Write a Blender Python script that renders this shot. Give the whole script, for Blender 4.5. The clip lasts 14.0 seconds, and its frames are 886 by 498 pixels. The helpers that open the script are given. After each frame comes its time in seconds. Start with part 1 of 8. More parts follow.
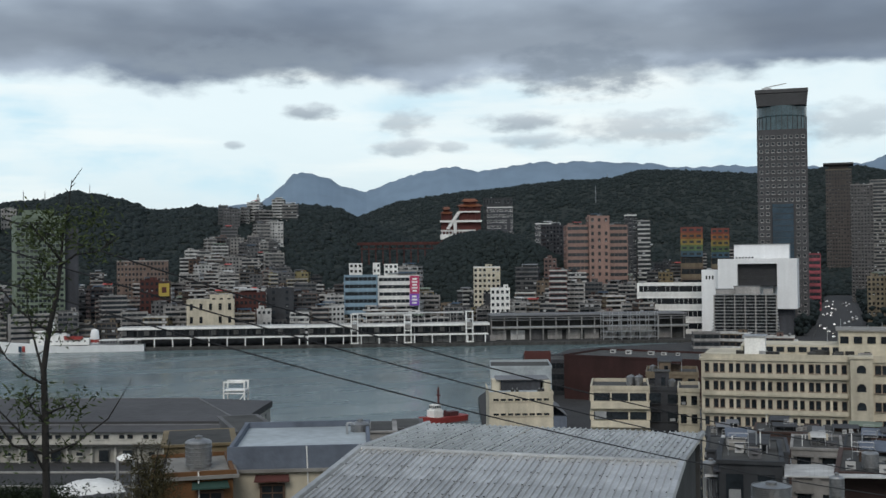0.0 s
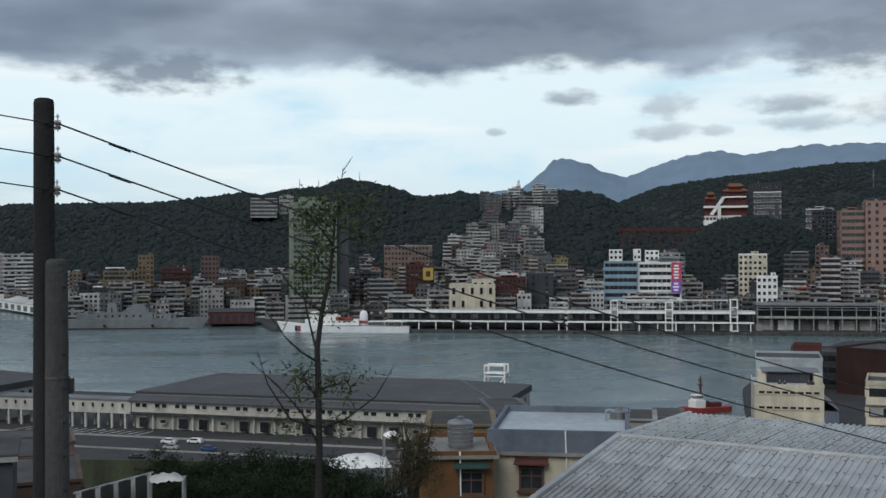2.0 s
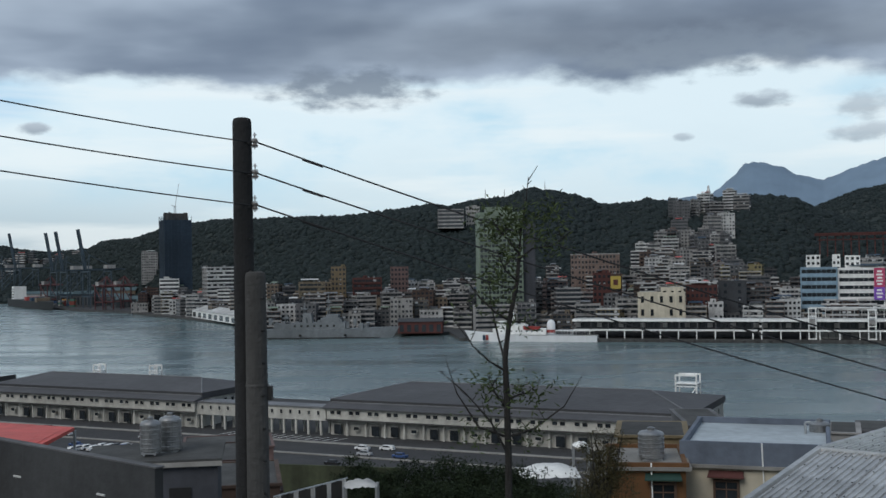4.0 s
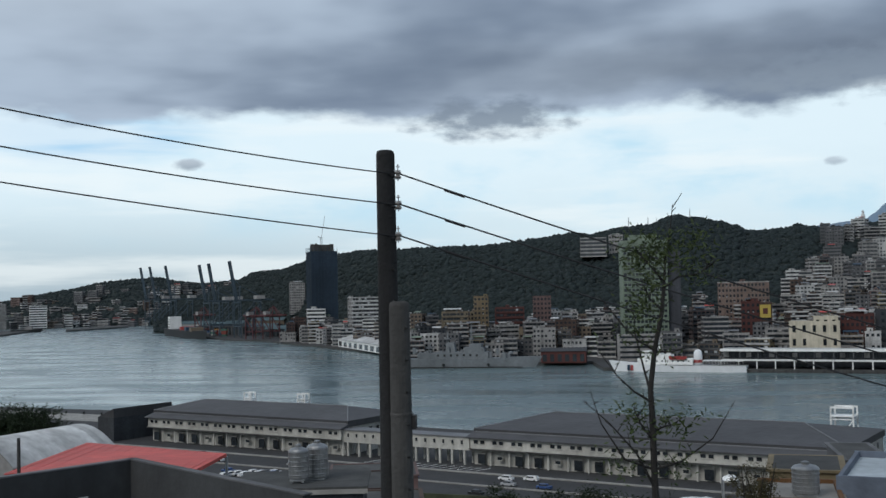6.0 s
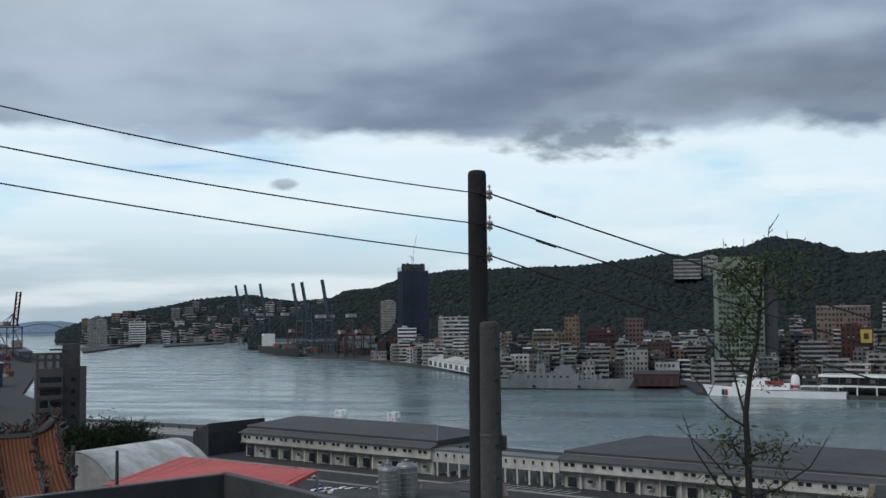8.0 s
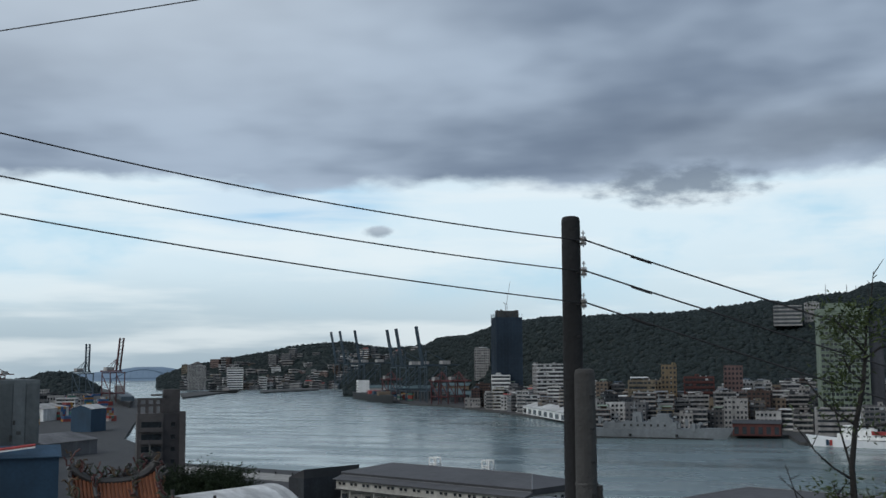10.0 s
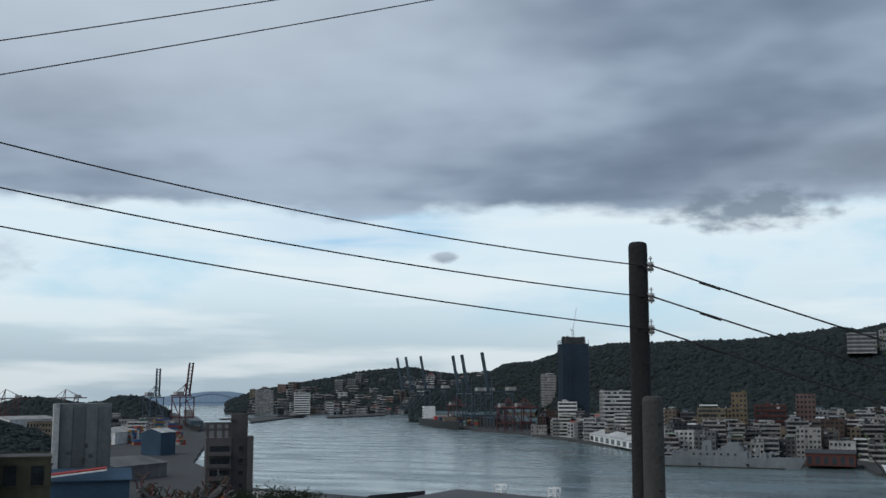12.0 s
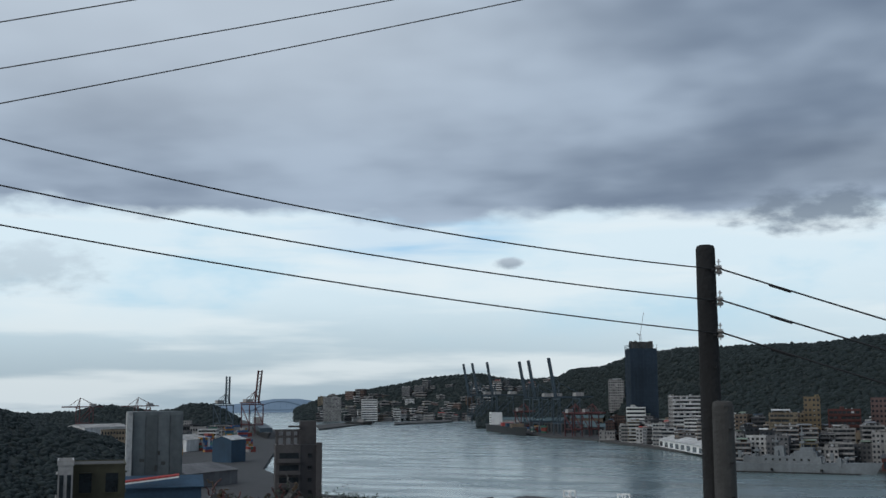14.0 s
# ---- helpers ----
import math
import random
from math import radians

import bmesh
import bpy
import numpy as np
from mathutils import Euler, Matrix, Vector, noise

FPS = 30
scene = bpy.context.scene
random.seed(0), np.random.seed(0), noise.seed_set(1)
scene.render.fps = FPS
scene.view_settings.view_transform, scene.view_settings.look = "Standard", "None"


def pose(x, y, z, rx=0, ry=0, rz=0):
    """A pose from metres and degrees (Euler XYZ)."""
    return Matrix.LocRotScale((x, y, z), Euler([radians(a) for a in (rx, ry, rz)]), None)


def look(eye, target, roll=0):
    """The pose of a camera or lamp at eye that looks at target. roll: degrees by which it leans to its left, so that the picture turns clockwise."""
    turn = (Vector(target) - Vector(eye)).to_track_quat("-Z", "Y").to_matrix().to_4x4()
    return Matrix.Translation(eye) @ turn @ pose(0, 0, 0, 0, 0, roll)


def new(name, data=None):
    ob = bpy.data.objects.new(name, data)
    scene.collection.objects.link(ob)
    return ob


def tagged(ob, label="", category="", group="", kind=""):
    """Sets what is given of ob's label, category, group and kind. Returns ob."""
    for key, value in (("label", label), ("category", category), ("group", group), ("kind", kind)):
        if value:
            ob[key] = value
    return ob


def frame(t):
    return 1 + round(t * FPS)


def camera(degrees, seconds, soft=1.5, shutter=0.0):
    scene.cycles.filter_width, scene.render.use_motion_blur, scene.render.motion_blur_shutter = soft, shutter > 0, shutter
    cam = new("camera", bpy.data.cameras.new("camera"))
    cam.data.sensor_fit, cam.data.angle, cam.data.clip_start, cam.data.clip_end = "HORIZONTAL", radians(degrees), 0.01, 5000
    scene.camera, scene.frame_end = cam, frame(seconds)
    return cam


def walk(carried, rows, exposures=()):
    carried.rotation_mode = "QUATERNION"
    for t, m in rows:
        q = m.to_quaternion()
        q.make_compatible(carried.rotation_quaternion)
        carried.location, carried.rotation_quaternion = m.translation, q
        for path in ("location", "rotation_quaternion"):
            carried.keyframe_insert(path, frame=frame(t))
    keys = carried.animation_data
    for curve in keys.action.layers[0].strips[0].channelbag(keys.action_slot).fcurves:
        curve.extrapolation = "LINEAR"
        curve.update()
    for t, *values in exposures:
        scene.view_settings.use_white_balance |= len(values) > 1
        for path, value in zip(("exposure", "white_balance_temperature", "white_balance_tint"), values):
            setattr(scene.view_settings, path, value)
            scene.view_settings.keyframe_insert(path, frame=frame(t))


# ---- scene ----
cam = camera(43.2, 14.0, soft=1.5)
walk(cam, [(t, pose(0, 0, 56, 90 + pitch, roll, yaw)) for t, pitch, roll, yaw in (
    (0.0, 0.734, 0.624, -21.975), (0.5, 0.645, 0.545, -19.076), (1.0, 0.512, 0.582, -15.247), (1.5, 0.289, 0.401, -11.262), (2.0, 0.105, 0.228, -8.735), (2.5, -0.045, 0.245, -6.219), (3.0, 0.077, 0.4, -3.763), (5.5, 1.943, 1.428, 6.474), (6.0, 2.314, 1.232, 8.063), (6.5, 2.638, 0.811, 9.719), (7.0, 2.869, 0.542, 10.803), (9.5, 5.065, 0.577, 16.079), (10.0, 5.84, 0.373, 17.477), (10.5, 6.365, 0.434, 18.878), (11.0, 6.837, 0.111, 19.662), (11.5, 7.08, -0.009, 20.223), (12.0, 7.174, 0.018, 20.828), (12.5, 7.322, 0.211, 21.594), (13.0, 7.559, 0.432, 22.503), (13.5, 7.574, 0.552, 23.46), (14.0, 7.498, 0.368, 24.218))],
     exposures=((0.0, 0.2, 6700, 10), (1.5, 0.18, 6600, 10), (3.0, 0.06, 6450, 10), (6.5, 0.12, 6400, 10), (9.5, 0.04, 6350, 10), (14.0, 0.0, 6350, 10)))


# ---- world and light ----
def sky_world():
    world = bpy.data.worlds.new("overcast_sky")
    scene.world = world
    world.use_nodes = True
    nt = world.node_tree
    nt.nodes.clear()

    def node(kind, **kw):
        n = nt.nodes.new(kind)
        for k, v in kw.items():
            setattr(n, k, v)
        return n

    def put(sock, v):
        if isinstance(v, bpy.types.NodeSocket):
            nt.links.new(v, sock)
        else:
            sock.default_value = v

    def m(op, a, b=0.0, c=0.0):
        n = node("ShaderNodeMath", operation=op)
        for i, v in enumerate((a, b, c)):
            put(n.inputs[i], v)
        return n.outputs[0]

    def step(v, lo, hi):
        n = node("ShaderNodeMapRange", interpolation_type="SMOOTHSTEP")
        put(n.inputs[0], v)
        put(n.inputs[1], lo)
        put(n.inputs[2], hi)
        return n.outputs[0]

    def mix(f, a, b):
        n = node("ShaderNodeMix", data_type="RGBA")
        put(n.inputs[0], f)
        put(n.inputs[6], a)
        put(n.inputs[7], b)
        return n.outputs[2]

    def noise_at(vec, scale, detail=6.0, rough=0.55):
        n = node("ShaderNodeTexNoise")
        put(n.inputs["Vector"], vec)
        put(n.inputs["Scale"], scale)
        put(n.inputs["Detail"], detail)
        put(n.inputs["Roughness"], rough)
        return n.outputs[0]

    coord = node("ShaderNodeTexCoord").outputs["Generated"]
    sep = node("ShaderNodeSeparateXYZ")
    put(sep.inputs[0], coord)
    x, y, z = sep.outputs
    elev = m("MULTIPLY", m("ARCSINE", z), 180 / math.pi)
    azim = m("MULTIPLY", m("ARCTAN2", x, y), 180 / math.pi)
    comb = node("ShaderNodeCombineXYZ")
    put(comb.inputs[0], azim)
    put(comb.inputs[1], m("MULTIPLY", elev, 2.2))
    flat = comb.outputs[0]
    stretched = node("ShaderNodeCombineXYZ")
    put(stretched.inputs[0], m("MULTIPLY", azim, 0.55))
    put(stretched.inputs[1], m("MULTIPLY", elev, 4.5))
    long_flat = stretched.outputs[0]
    low = node("ShaderNodeCombineXYZ")
    put(low.inputs[0], m("DIVIDE", x, m("ADD", z, 0.07)))
    put(low.inputs[1], m("DIVIDE", y, m("ADD", z, 0.07)))
    plane = low.outputs[0]

    sky = node("ShaderNodeTexSky", sky_type="NISHITA", sun_disc=False, sun_elevation=radians(38), sun_rotation=radians(150))
    clear = node("ShaderNodeMix", data_type="RGBA", blend_type="MULTIPLY")
    clear.inputs[0].default_value = 1
    put(clear.inputs[6], sky.outputs[0])
    clear.inputs[7].default_value = (0.075, 0.075, 0.075, 1)

    # thin bright veil under the deck, whiter near the horizon and right under the cloud base
    wisps = noise_at(flat, 0.09, 5.0)
    veil = mix(step(m("ADD", elev, m("MULTIPLY", wisps, 7.0)), 3.0, 11.0), (0.58, 0.72, 0.80, 1), (0.74, 0.87, 0.93, 1))
    open_blue = m("MULTIPLY", step(wisps, 0.46, 0.66), step(m("ABSOLUTE", m("SUBTRACT", elev, 6.0)), 4.5, 1.0))
    base = mix(m("MULTIPLY", open_blue, 0.75), veil, (0.44, 0.70, 0.86, 1))
    haze = m("MULTIPLY", step(elev, 5.5, 0.0), step(azim, 2.0, -26.0))
    base = mix(m("MULTIPLY", haze, 0.9), base, (0.37, 0.47, 0.54, 1))
    # an open blue gap under the deck towards the harbour mouth
    ga = m("DIVIDE", m("SUBTRACT", azim, -26.0), 6.5)
    ge = m("DIVIDE", m("SUBTRACT", elev, 8.2), 1.5)
    gap = m("ADD", m("ADD", m("MULTIPLY", ga, ga), m("MULTIPLY", ge, ge)), m("MULTIPLY", m("SUBTRACT", wisps, 0.5), 2.5))
    base = mix(m("MULTIPLY", step(gap, 1.3, 0.2), 0.95), base, (0.34, 0.60, 0.84, 1))
    # long cream streaks of high cloud
    streaks = noise_at(long_flat, 0.10, 5.0, 0.5)
    base = mix(m("MULTIPLY", step(streaks, 0.47, 0.62), 0.6), base, (0.86, 0.92, 0.93, 1))
    base = mix(0.9, clear.outputs[2], base)

    # deck of grey stratocumulus with a level base
    ragged = noise_at(flat, 0.17, 6.0, 0.52)
    fold = noise_at(plane, 0.9, 4.5, 0.48)
    big = noise_at(flat, 0.07, 3.0)
    edge = m("ADD", elev, m("MULTIPLY", m("SUBTRACT", ragged, 0.5), 3.4))
    deck = step(edge, 8.75, 9.6)
    tone = m("ADD", m("MULTIPLY", fold, 0.6), m("MULTIPLY", big, 0.4))
    grey = mix(step(tone, 0.38, 0.62), (0.165, 0.215, 0.293, 1), (0.385, 0.468, 0.572, 1))
    dark_belly = m("MULTIPLY", step(edge, 9.3, 10.8), step(edge, 14.0, 11.0))
    grey = mix(m("MULTIPLY", dark_belly, m("MULTIPLY", step(azim, -16.0, 6.0), 0.55)), grey, (0.13, 0.16, 0.205, 1))
    # paler grey high in the west: a window-pane reflection put into the sky colour
    thin = m("MULTIPLY", step(azim, -8.0, -34.0), step(elev, 9.0, 20.0))
    grey = mix(m("MULTIPLY", thin, 0.8), grey, (0.55, 0.625, 0.70, 1))
    out = mix(deck, base, grey)

    # loose scraps of cloud below the deck
    puffs = noise_at(flat, 0.62, 6.0, 0.55)
    for a, e, ra, re, dens in CLOUDS:
        da = m("DIVIDE", m("SUBTRACT", azim, a), ra)
        de = m("DIVIDE", m("SUBTRACT", elev, e), re)
        r = m("ADD", m("MULTIPLY", da, da), m("MULTIPLY", de, de))
        body = step(m("ADD", r, m("MULTIPLY", m("SUBTRACT", puffs, 0.5), 2.6)), 1.05, -0.05)
        # level grey base, paler top
        tint = mix(step(de, -0.7, 1.0), (0.235, 0.29, 0.355, 1), (0.40, 0.46, 0.53, 1) if e < 8 else (0.19, 0.24, 0.31, 1))
        out = mix(m("MULTIPLY", body, dens), out, tint)
    bg = node("ShaderNodeBackground")
    put(bg.inputs[0], out)
    bg.inputs[1].default_value = 1.0
    put(node("ShaderNodeOutputWorld").inputs[0], bg.outputs[0])


# bearing, elevation, half width, half height (degrees), density
CLOUDS = [
    (*(15.36, 7.75), 1.6, 0.55, 0.8), (*(20.05, 7.27), 1.8, 0.8, 0.55), (*(20.04, 5.92), 2.0, 0.5, 0.6),
    (*(25.99, 7.13), 2.7, 0.6, 0.75), (*(26.99, 6.17), 2.6, 0.5, 0.55), (*(32.54, 6.73), 4.6, 1.0, 0.55),
    (*(11.46, 6.03), 0.6, 0.25, 0.6), (*(29.5, 9.7), 4.7, 1.75, 0.85), (*(41.96, 6.61), 3.4, 1.2, 0.5),
    (*(-5.5, 8.95), 5.0, 1.3, 0.95), (*(-20.85, 6.69), 0.9, 0.35, 0.8), (*(12.2, 10.33), 7.5, 1.5, 0.8),
    (*(-44.4, 6.38), 4.0, 1.5, 0.35), (*(22.5, 5.9), 0.9, 0.4, 0.5)]
sky_world()
sun = new("sun", bpy.data.lights.new("sun", "SUN"))
sun.data.energy, sun.data.angle, sun.data.color = 1.15, radians(30), (1.0, 0.96, 0.9)
sun.matrix_world = look((-300, -520, 470), (0, 0, 0))


# ---- mesh helpers ----
class Build:
    """Gathers boxes, prisms and tubes into one mesh."""

    def __init__(self):
        self.v, self.f, self.m, self.mats = [], [], [], []

    def slot(self, mat):
        if mat not in self.mats:
            self.mats.append(mat)
        return self.mats.index(mat)

    def poly(self, pts, faces, mat):
        n, s = len(self.v), self.slot(mat)
        self.v.extend(tuple(p) for p in pts)
        for f in faces:
            self.f.append(tuple(i + n for i in f))
            self.m.append(s)

    def box(self, c, size, mat, rz=0.0, taper=1.0, bevel=0.0):
        ca, sa = math.cos(radians(rz)), math.sin(radians(rz))
        hx, hy, hz = (s / 2 for s in size)
        pts = []
        for z, k in ((-hz, 1.0), (hz, taper)):
            for px, py in ((-hx, -hy), (hx, -hy), (hx, hy), (-hx, hy)):
                px, py = px * k, py * k
                pts.append((c[0] + px * ca - py * sa, c[1] + px * sa + py * ca, c[2] + z))
        self.poly(pts, ((0, 3, 2, 1), (4, 5, 6, 7), (0, 1, 5, 4), (1, 2, 6, 5), (2, 3, 7, 6), (3, 0, 4, 7)), mat)

    def prism(self, ring, z0, z1, mat, top=None):
        """An upright prism on a plan outline (counter-clockwise)."""
        n = len(ring)
        pts = [(p[0], p[1], z0) for p in ring] + [(p[0], p[1], z1) for p in ring]
        self.poly(pts, [(i, (i + 1) % n, (i + 1) % n + n, i + n) for i in range(n)] + [tuple(range(n - 1, -1, -1))], mat)
        self.poly(pts[n:], [tuple(range(n))], top or mat)

    def tube(self, a, b, r0, r1, mat, n=8, caps=True):
        a, b = Vector(a), Vector(b)
        d = (b - a).normalized()
        u = d.orthogonal().normalized()
        w = d.cross(u)
        pts = []
        for c, r in ((a, r0), (b, r1)):
            for i in range(n):
                t = 2 * math.pi * i / n
                pts.append(c + u * (r * math.cos(t)) + w * (r * math.sin(t)))
        fs = [(i, (i + 1) % n, (i + 1) % n + n, i + n) for i in range(n)]
        if caps:
            fs += [tuple(range(n - 1, -1, -1)), tuple(range(n, 2 * n))]
        self.poly(pts, fs, mat)

    def lathe(self, c, profile, mat, n=16):
        """Turned body: (radius, height) pairs from bottom to top."""
        pts = [(c[0] + r * math.cos(2 * math.pi * i / n), c[1] + r * math.sin(2 * math.pi * i / n), c[2] + h) for r, h in profile for i in range(n)]
        fs = [(k * n + i, k * n + (i + 1) % n, (k + 1) * n + (i + 1) % n, (k + 1) * n + i) for k in range(len(profile) - 1) for i in range(n)]
        fs += [tuple(range(n - 1, -1, -1)), tuple((len(profile) - 1) * n + i for i in range(n))]
        self.poly(pts, fs, mat)

    def beam(self, a, b, w, mat):
        self.tube(a, b, w * 0.7, w * 0.7, mat, n=4)

    def mesh(self, name, smooth=False):
        me = bpy.data.meshes.new(name)
        me.from_pydata(self.v, [], self.f)
        for mat in self.mats:
            me.materials.append(mat)
        me.polygons.foreach_set("material_index", self.m)
        if smooth:
            me.polygons.foreach_set("use_smooth", [True] * len(self.f))
        me.update()
        return me


def part(name, data, parent=None, label="", at=None, smooth=False, kind=""):
    """One mesh object, from a Build or a mesh, under a thing or a part."""
    ob = new(name, data.mesh(name, smooth) if isinstance(data, Build) else data)
    if parent is not None:
        ob.parent = parent
    if at is not None:
        ob.matrix_basis = at
    return tagged(ob, label, kind=kind)


def thing(name, label, category, at, group=""):
    ob = new(name)
    ob.empty_display_size = 0.5
    ob.matrix_basis = at
    return tagged(ob, label, category, group)


# ---- materials ----
def material(name, color, rough=0.8, metal=0.0, var=0.12, grain=1.0, stain=0.25, streak=0.0, bump=0.1, bump_scale=None, spec=0.4, hue=0.0):
    """A painted or natural surface: fine grain, broad stains, rain streaks and a shift of tone from piece to piece."""
    mat = bpy.data.materials.new(name)
    mat.use_nodes = True
    nt = mat.node_tree
    bsdf = nt.nodes["Principled BSDF"]
    link = nt.links.new
    tex = nt.nodes.new("ShaderNodeTexCoord").outputs["Object"]

    def noise_node(scale, detail=5.0, stretch=None):
        n = nt.nodes.new("ShaderNodeTexNoise")
        n.inputs["Scale"].default_value, n.inputs["Detail"].default_value = scale, detail
        if stretch:
            mp = nt.nodes.new("ShaderNodeMapping")
            mp.inputs["Scale"].default_value = stretch
            link(tex, mp.inputs[0])
            link(mp.outputs[0], n.inputs["Vector"])
        else:
            link(tex, n.inputs["Vector"])
        return n.outputs[0]

    def scaled(v, lo, hi, a=0.3, b=0.7):
        n = nt.nodes.new("ShaderNodeMapRange")
        n.inputs[1].default_value, n.inputs[2].default_value, n.inputs[3].default_value, n.inputs[4].default_value = a, b, lo, hi
        link(v, n.inputs[0])
        return n.outputs[0]

    def times(a, b):
        n = nt.nodes.new("ShaderNodeMath")
        n.operation = "MULTIPLY"
        link(a, n.inputs[0])
        link(b, n.inputs[1])
        return n.outputs[0]

    val = scaled(noise_node(grain * 3.0), 1 - var, 1 + var)
    if stain:
        val = times(val, scaled(noise_node(grain * 0.23, 6.0), 1 - stain, 1 + stain * 0.4))
    if streak:
        val = times(val, scaled(noise_node(grain * 0.9, 4.0, (1, 1, 0.07)), 1 - streak, 1.05))
    info = nt.nodes.new("ShaderNodeObjectInfo")
    val = times(val, scaled(info.outputs["Random"], 1 - var, 1 + var, 0, 1))
    hsv = nt.nodes.new("ShaderNodeHueSaturation")
    hsv.inputs["Color"].default_value = (*color, 1)
    link(val, hsv.inputs["Value"])
    if hue:
        link(scaled(info.outputs["Random"], 0.5 - hue, 0.5 + hue, 0, 1), hsv.inputs["Hue"])
    link(hsv.outputs[0], bsdf.inputs["Base Color"])
    bsdf.inputs["Roughness"].default_value, bsdf.inputs["Metallic"].default_value = rough, metal
    bsdf.inputs["Specular IOR Level"].default_value = spec
    if bump:
        b = nt.nodes.new("ShaderNodeBump")
        b.inputs["Strength"].default_value = bump
        b.inputs["Distance"].default_value = 0.3 / grain
        link(noise_node(bump_scale or grain * 6.0, 4.0), b.inputs["Height"])
        link(b.outputs[0], bsdf.inputs["Normal"])
    return mat


def glass_material(name, color=(0.02, 0.025, 0.03)):
    mat = material(name, color, rough=0.12, var=0.4, grain=0.5, stain=0.4, bump=0.0, spec=0.5)
    return mat


def water_material():
    mat = bpy.data.materials.new("harbour_water")
    mat.use_nodes = True
    nt = mat.node_tree
    bsdf = nt.nodes["Principled BSDF"]
    bsdf.inputs["Base Color"].default_value = (0.105, 0.150, 0.158, 1)
    bsdf.inputs["IOR"].default_value = 1.33
    link = nt.links.new
    geo = nt.nodes.new("ShaderNodeNewGeometry").outputs["Position"]

    def noise_node(scale, detail, stretch=(1, 1, 1), turn=0.0):
        mp = nt.nodes.new("ShaderNodeMapping")
        mp.inputs["Scale"].default_value = stretch
        mp.inputs["Rotation"].default_value = (0, 0, turn)
        link(geo, mp.inputs[0])
        n = nt.nodes.new("ShaderNodeTexNoise")
        n.inputs["Scale"].default_value, n.inputs["Detail"].default_value = scale, detail
        link(mp.outputs[0], n.inputs["Vector"])
        return n.outputs[0]

    chop = noise_node(0.35, 5.0, (0.6, 1.4, 1))
    b = nt.nodes.new("ShaderNodeBump")
    b.inputs["Strength"].default_value, b.inputs["Distance"].default_value = 0.35, 0.45
    link(chop, b.inputs["Height"])
    link(b.outputs[0], bsdf.inputs["Normal"])
    # the sheltered inner basin is choppier than the open reach
    sep = nt.nodes.new("ShaderNodeSeparateXYZ")
    link(geo, sep.inputs[0])
    shelter = nt.nodes.new("ShaderNodeMapRange")
    for i, v in enumerate((-60.0, 190.0, 0.05, 0.5)):
        shelter.inputs[i + 1].default_value = v
    link(sep.outputs[0], shelter.inputs[0])
    link(shelter.outputs[0], b.inputs["Strength"])
    # smooth slicks between ruffled lanes
    lanes = noise_node(0.022, 7.0, (0.5, 1.5, 1), 0.45)
    mr = nt.nodes.new("ShaderNodeMapRange")
    for i, v in enumerate((0.40, 0.62, 0.16, 0.32)):
        mr.inputs[i + 1].default_value = v
    link(lanes, mr.inputs[0])
    link(mr.outputs[0], bsdf.inputs["Roughness"])
    return mat


def foliage_material(name, color, light):
    """Leaves: tone differs from clump to clump, with paler tips here and there."""
    mat = bpy.data.materials.new(name)
    mat.use_nodes = True
    nt = mat.node_tree
    bsdf = nt.nodes["Principled BSDF"]
    link = nt.links.new
    geo = nt.nodes.new("ShaderNodeNewGeometry")
    n = nt.nodes.new("ShaderNodeTexNoise")
    n.inputs["Scale"].default_value, n.inputs["Detail"].default_value = 0.8, 6.0
    link(geo.outputs["Position"], n.inputs["Vector"])
    mul = nt.nodes.new("ShaderNodeMath")
    mul.operation = "MULTIPLY"
    link(n.outputs[0], mul.inputs[0])
    link(geo.outputs["Random Per Island"], mul.inputs[1])
    mx = nt.nodes.new("ShaderNodeMix")
    mx.data_type = "RGBA"
    link(mul.outputs[0], mx.inputs[0])
    mx.inputs[6].default_value, mx.inputs[7].default_value = (*color, 1), (*light, 1)
    link(mx.outputs[2], bsdf.inputs["Base Color"])
    bsdf.inputs["Roughness"].default_value = 0.75
    bsdf.inputs["Specular IOR Level"].default_value = 0.2
    b = nt.nodes.new("ShaderNodeBump")
    b.inputs["Strength"].default_value, b.inputs["Distance"].default_value = 0.6, 0.6
    link(n.outputs[0], b.inputs["Height"])
    link(b.outputs[0], bsdf.inputs["Normal"])
    return mat


WATER = water_material()
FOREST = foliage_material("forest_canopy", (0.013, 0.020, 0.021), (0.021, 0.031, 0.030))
BUSH = foliage_material("bush_leaves", (0.010, 0.017, 0.008), (0.032, 0.05, 0.02))
LEAF = foliage_material("tree_leaves", (0.035, 0.05, 0.02), (0.10, 0.135, 0.05))
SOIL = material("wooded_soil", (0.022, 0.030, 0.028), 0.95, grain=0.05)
ASPHALT = material("asphalt", (0.05, 0.05, 0.052), 0.9, grain=0.5, var=0.2)
CONCRETE = material("concrete", (0.30, 0.29, 0.27), 0.9, grain=0.6, streak=0.3)
DARK_CONCRETE = material("weathered_concrete", (0.075, 0.075, 0.073), 0.92, grain=0.8, streak=0.35, stain=0.4)
WHITE = material("white_paint", (0.78, 0.78, 0.76), 0.6, grain=0.7, streak=0.12, stain=0.12)
CLEAN_WHITE = material("smooth_white_cladding", (0.74, 0.75, 0.76), 0.55, grain=0.25, streak=0.05, stain=0.06, var=0.03)
CREAM = material("cream_render", (0.60, 0.545, 0.43), 0.8, grain=0.5, streak=0.25, var=0.08)
GLASS = glass_material("window_glass")
BLUE_GLASS = glass_material("blue_glass", (0.03, 0.06, 0.09))
STEEL = material("galvanised_steel", (0.42, 0.43, 0.44), 0.45, 0.7, grain=1.5)
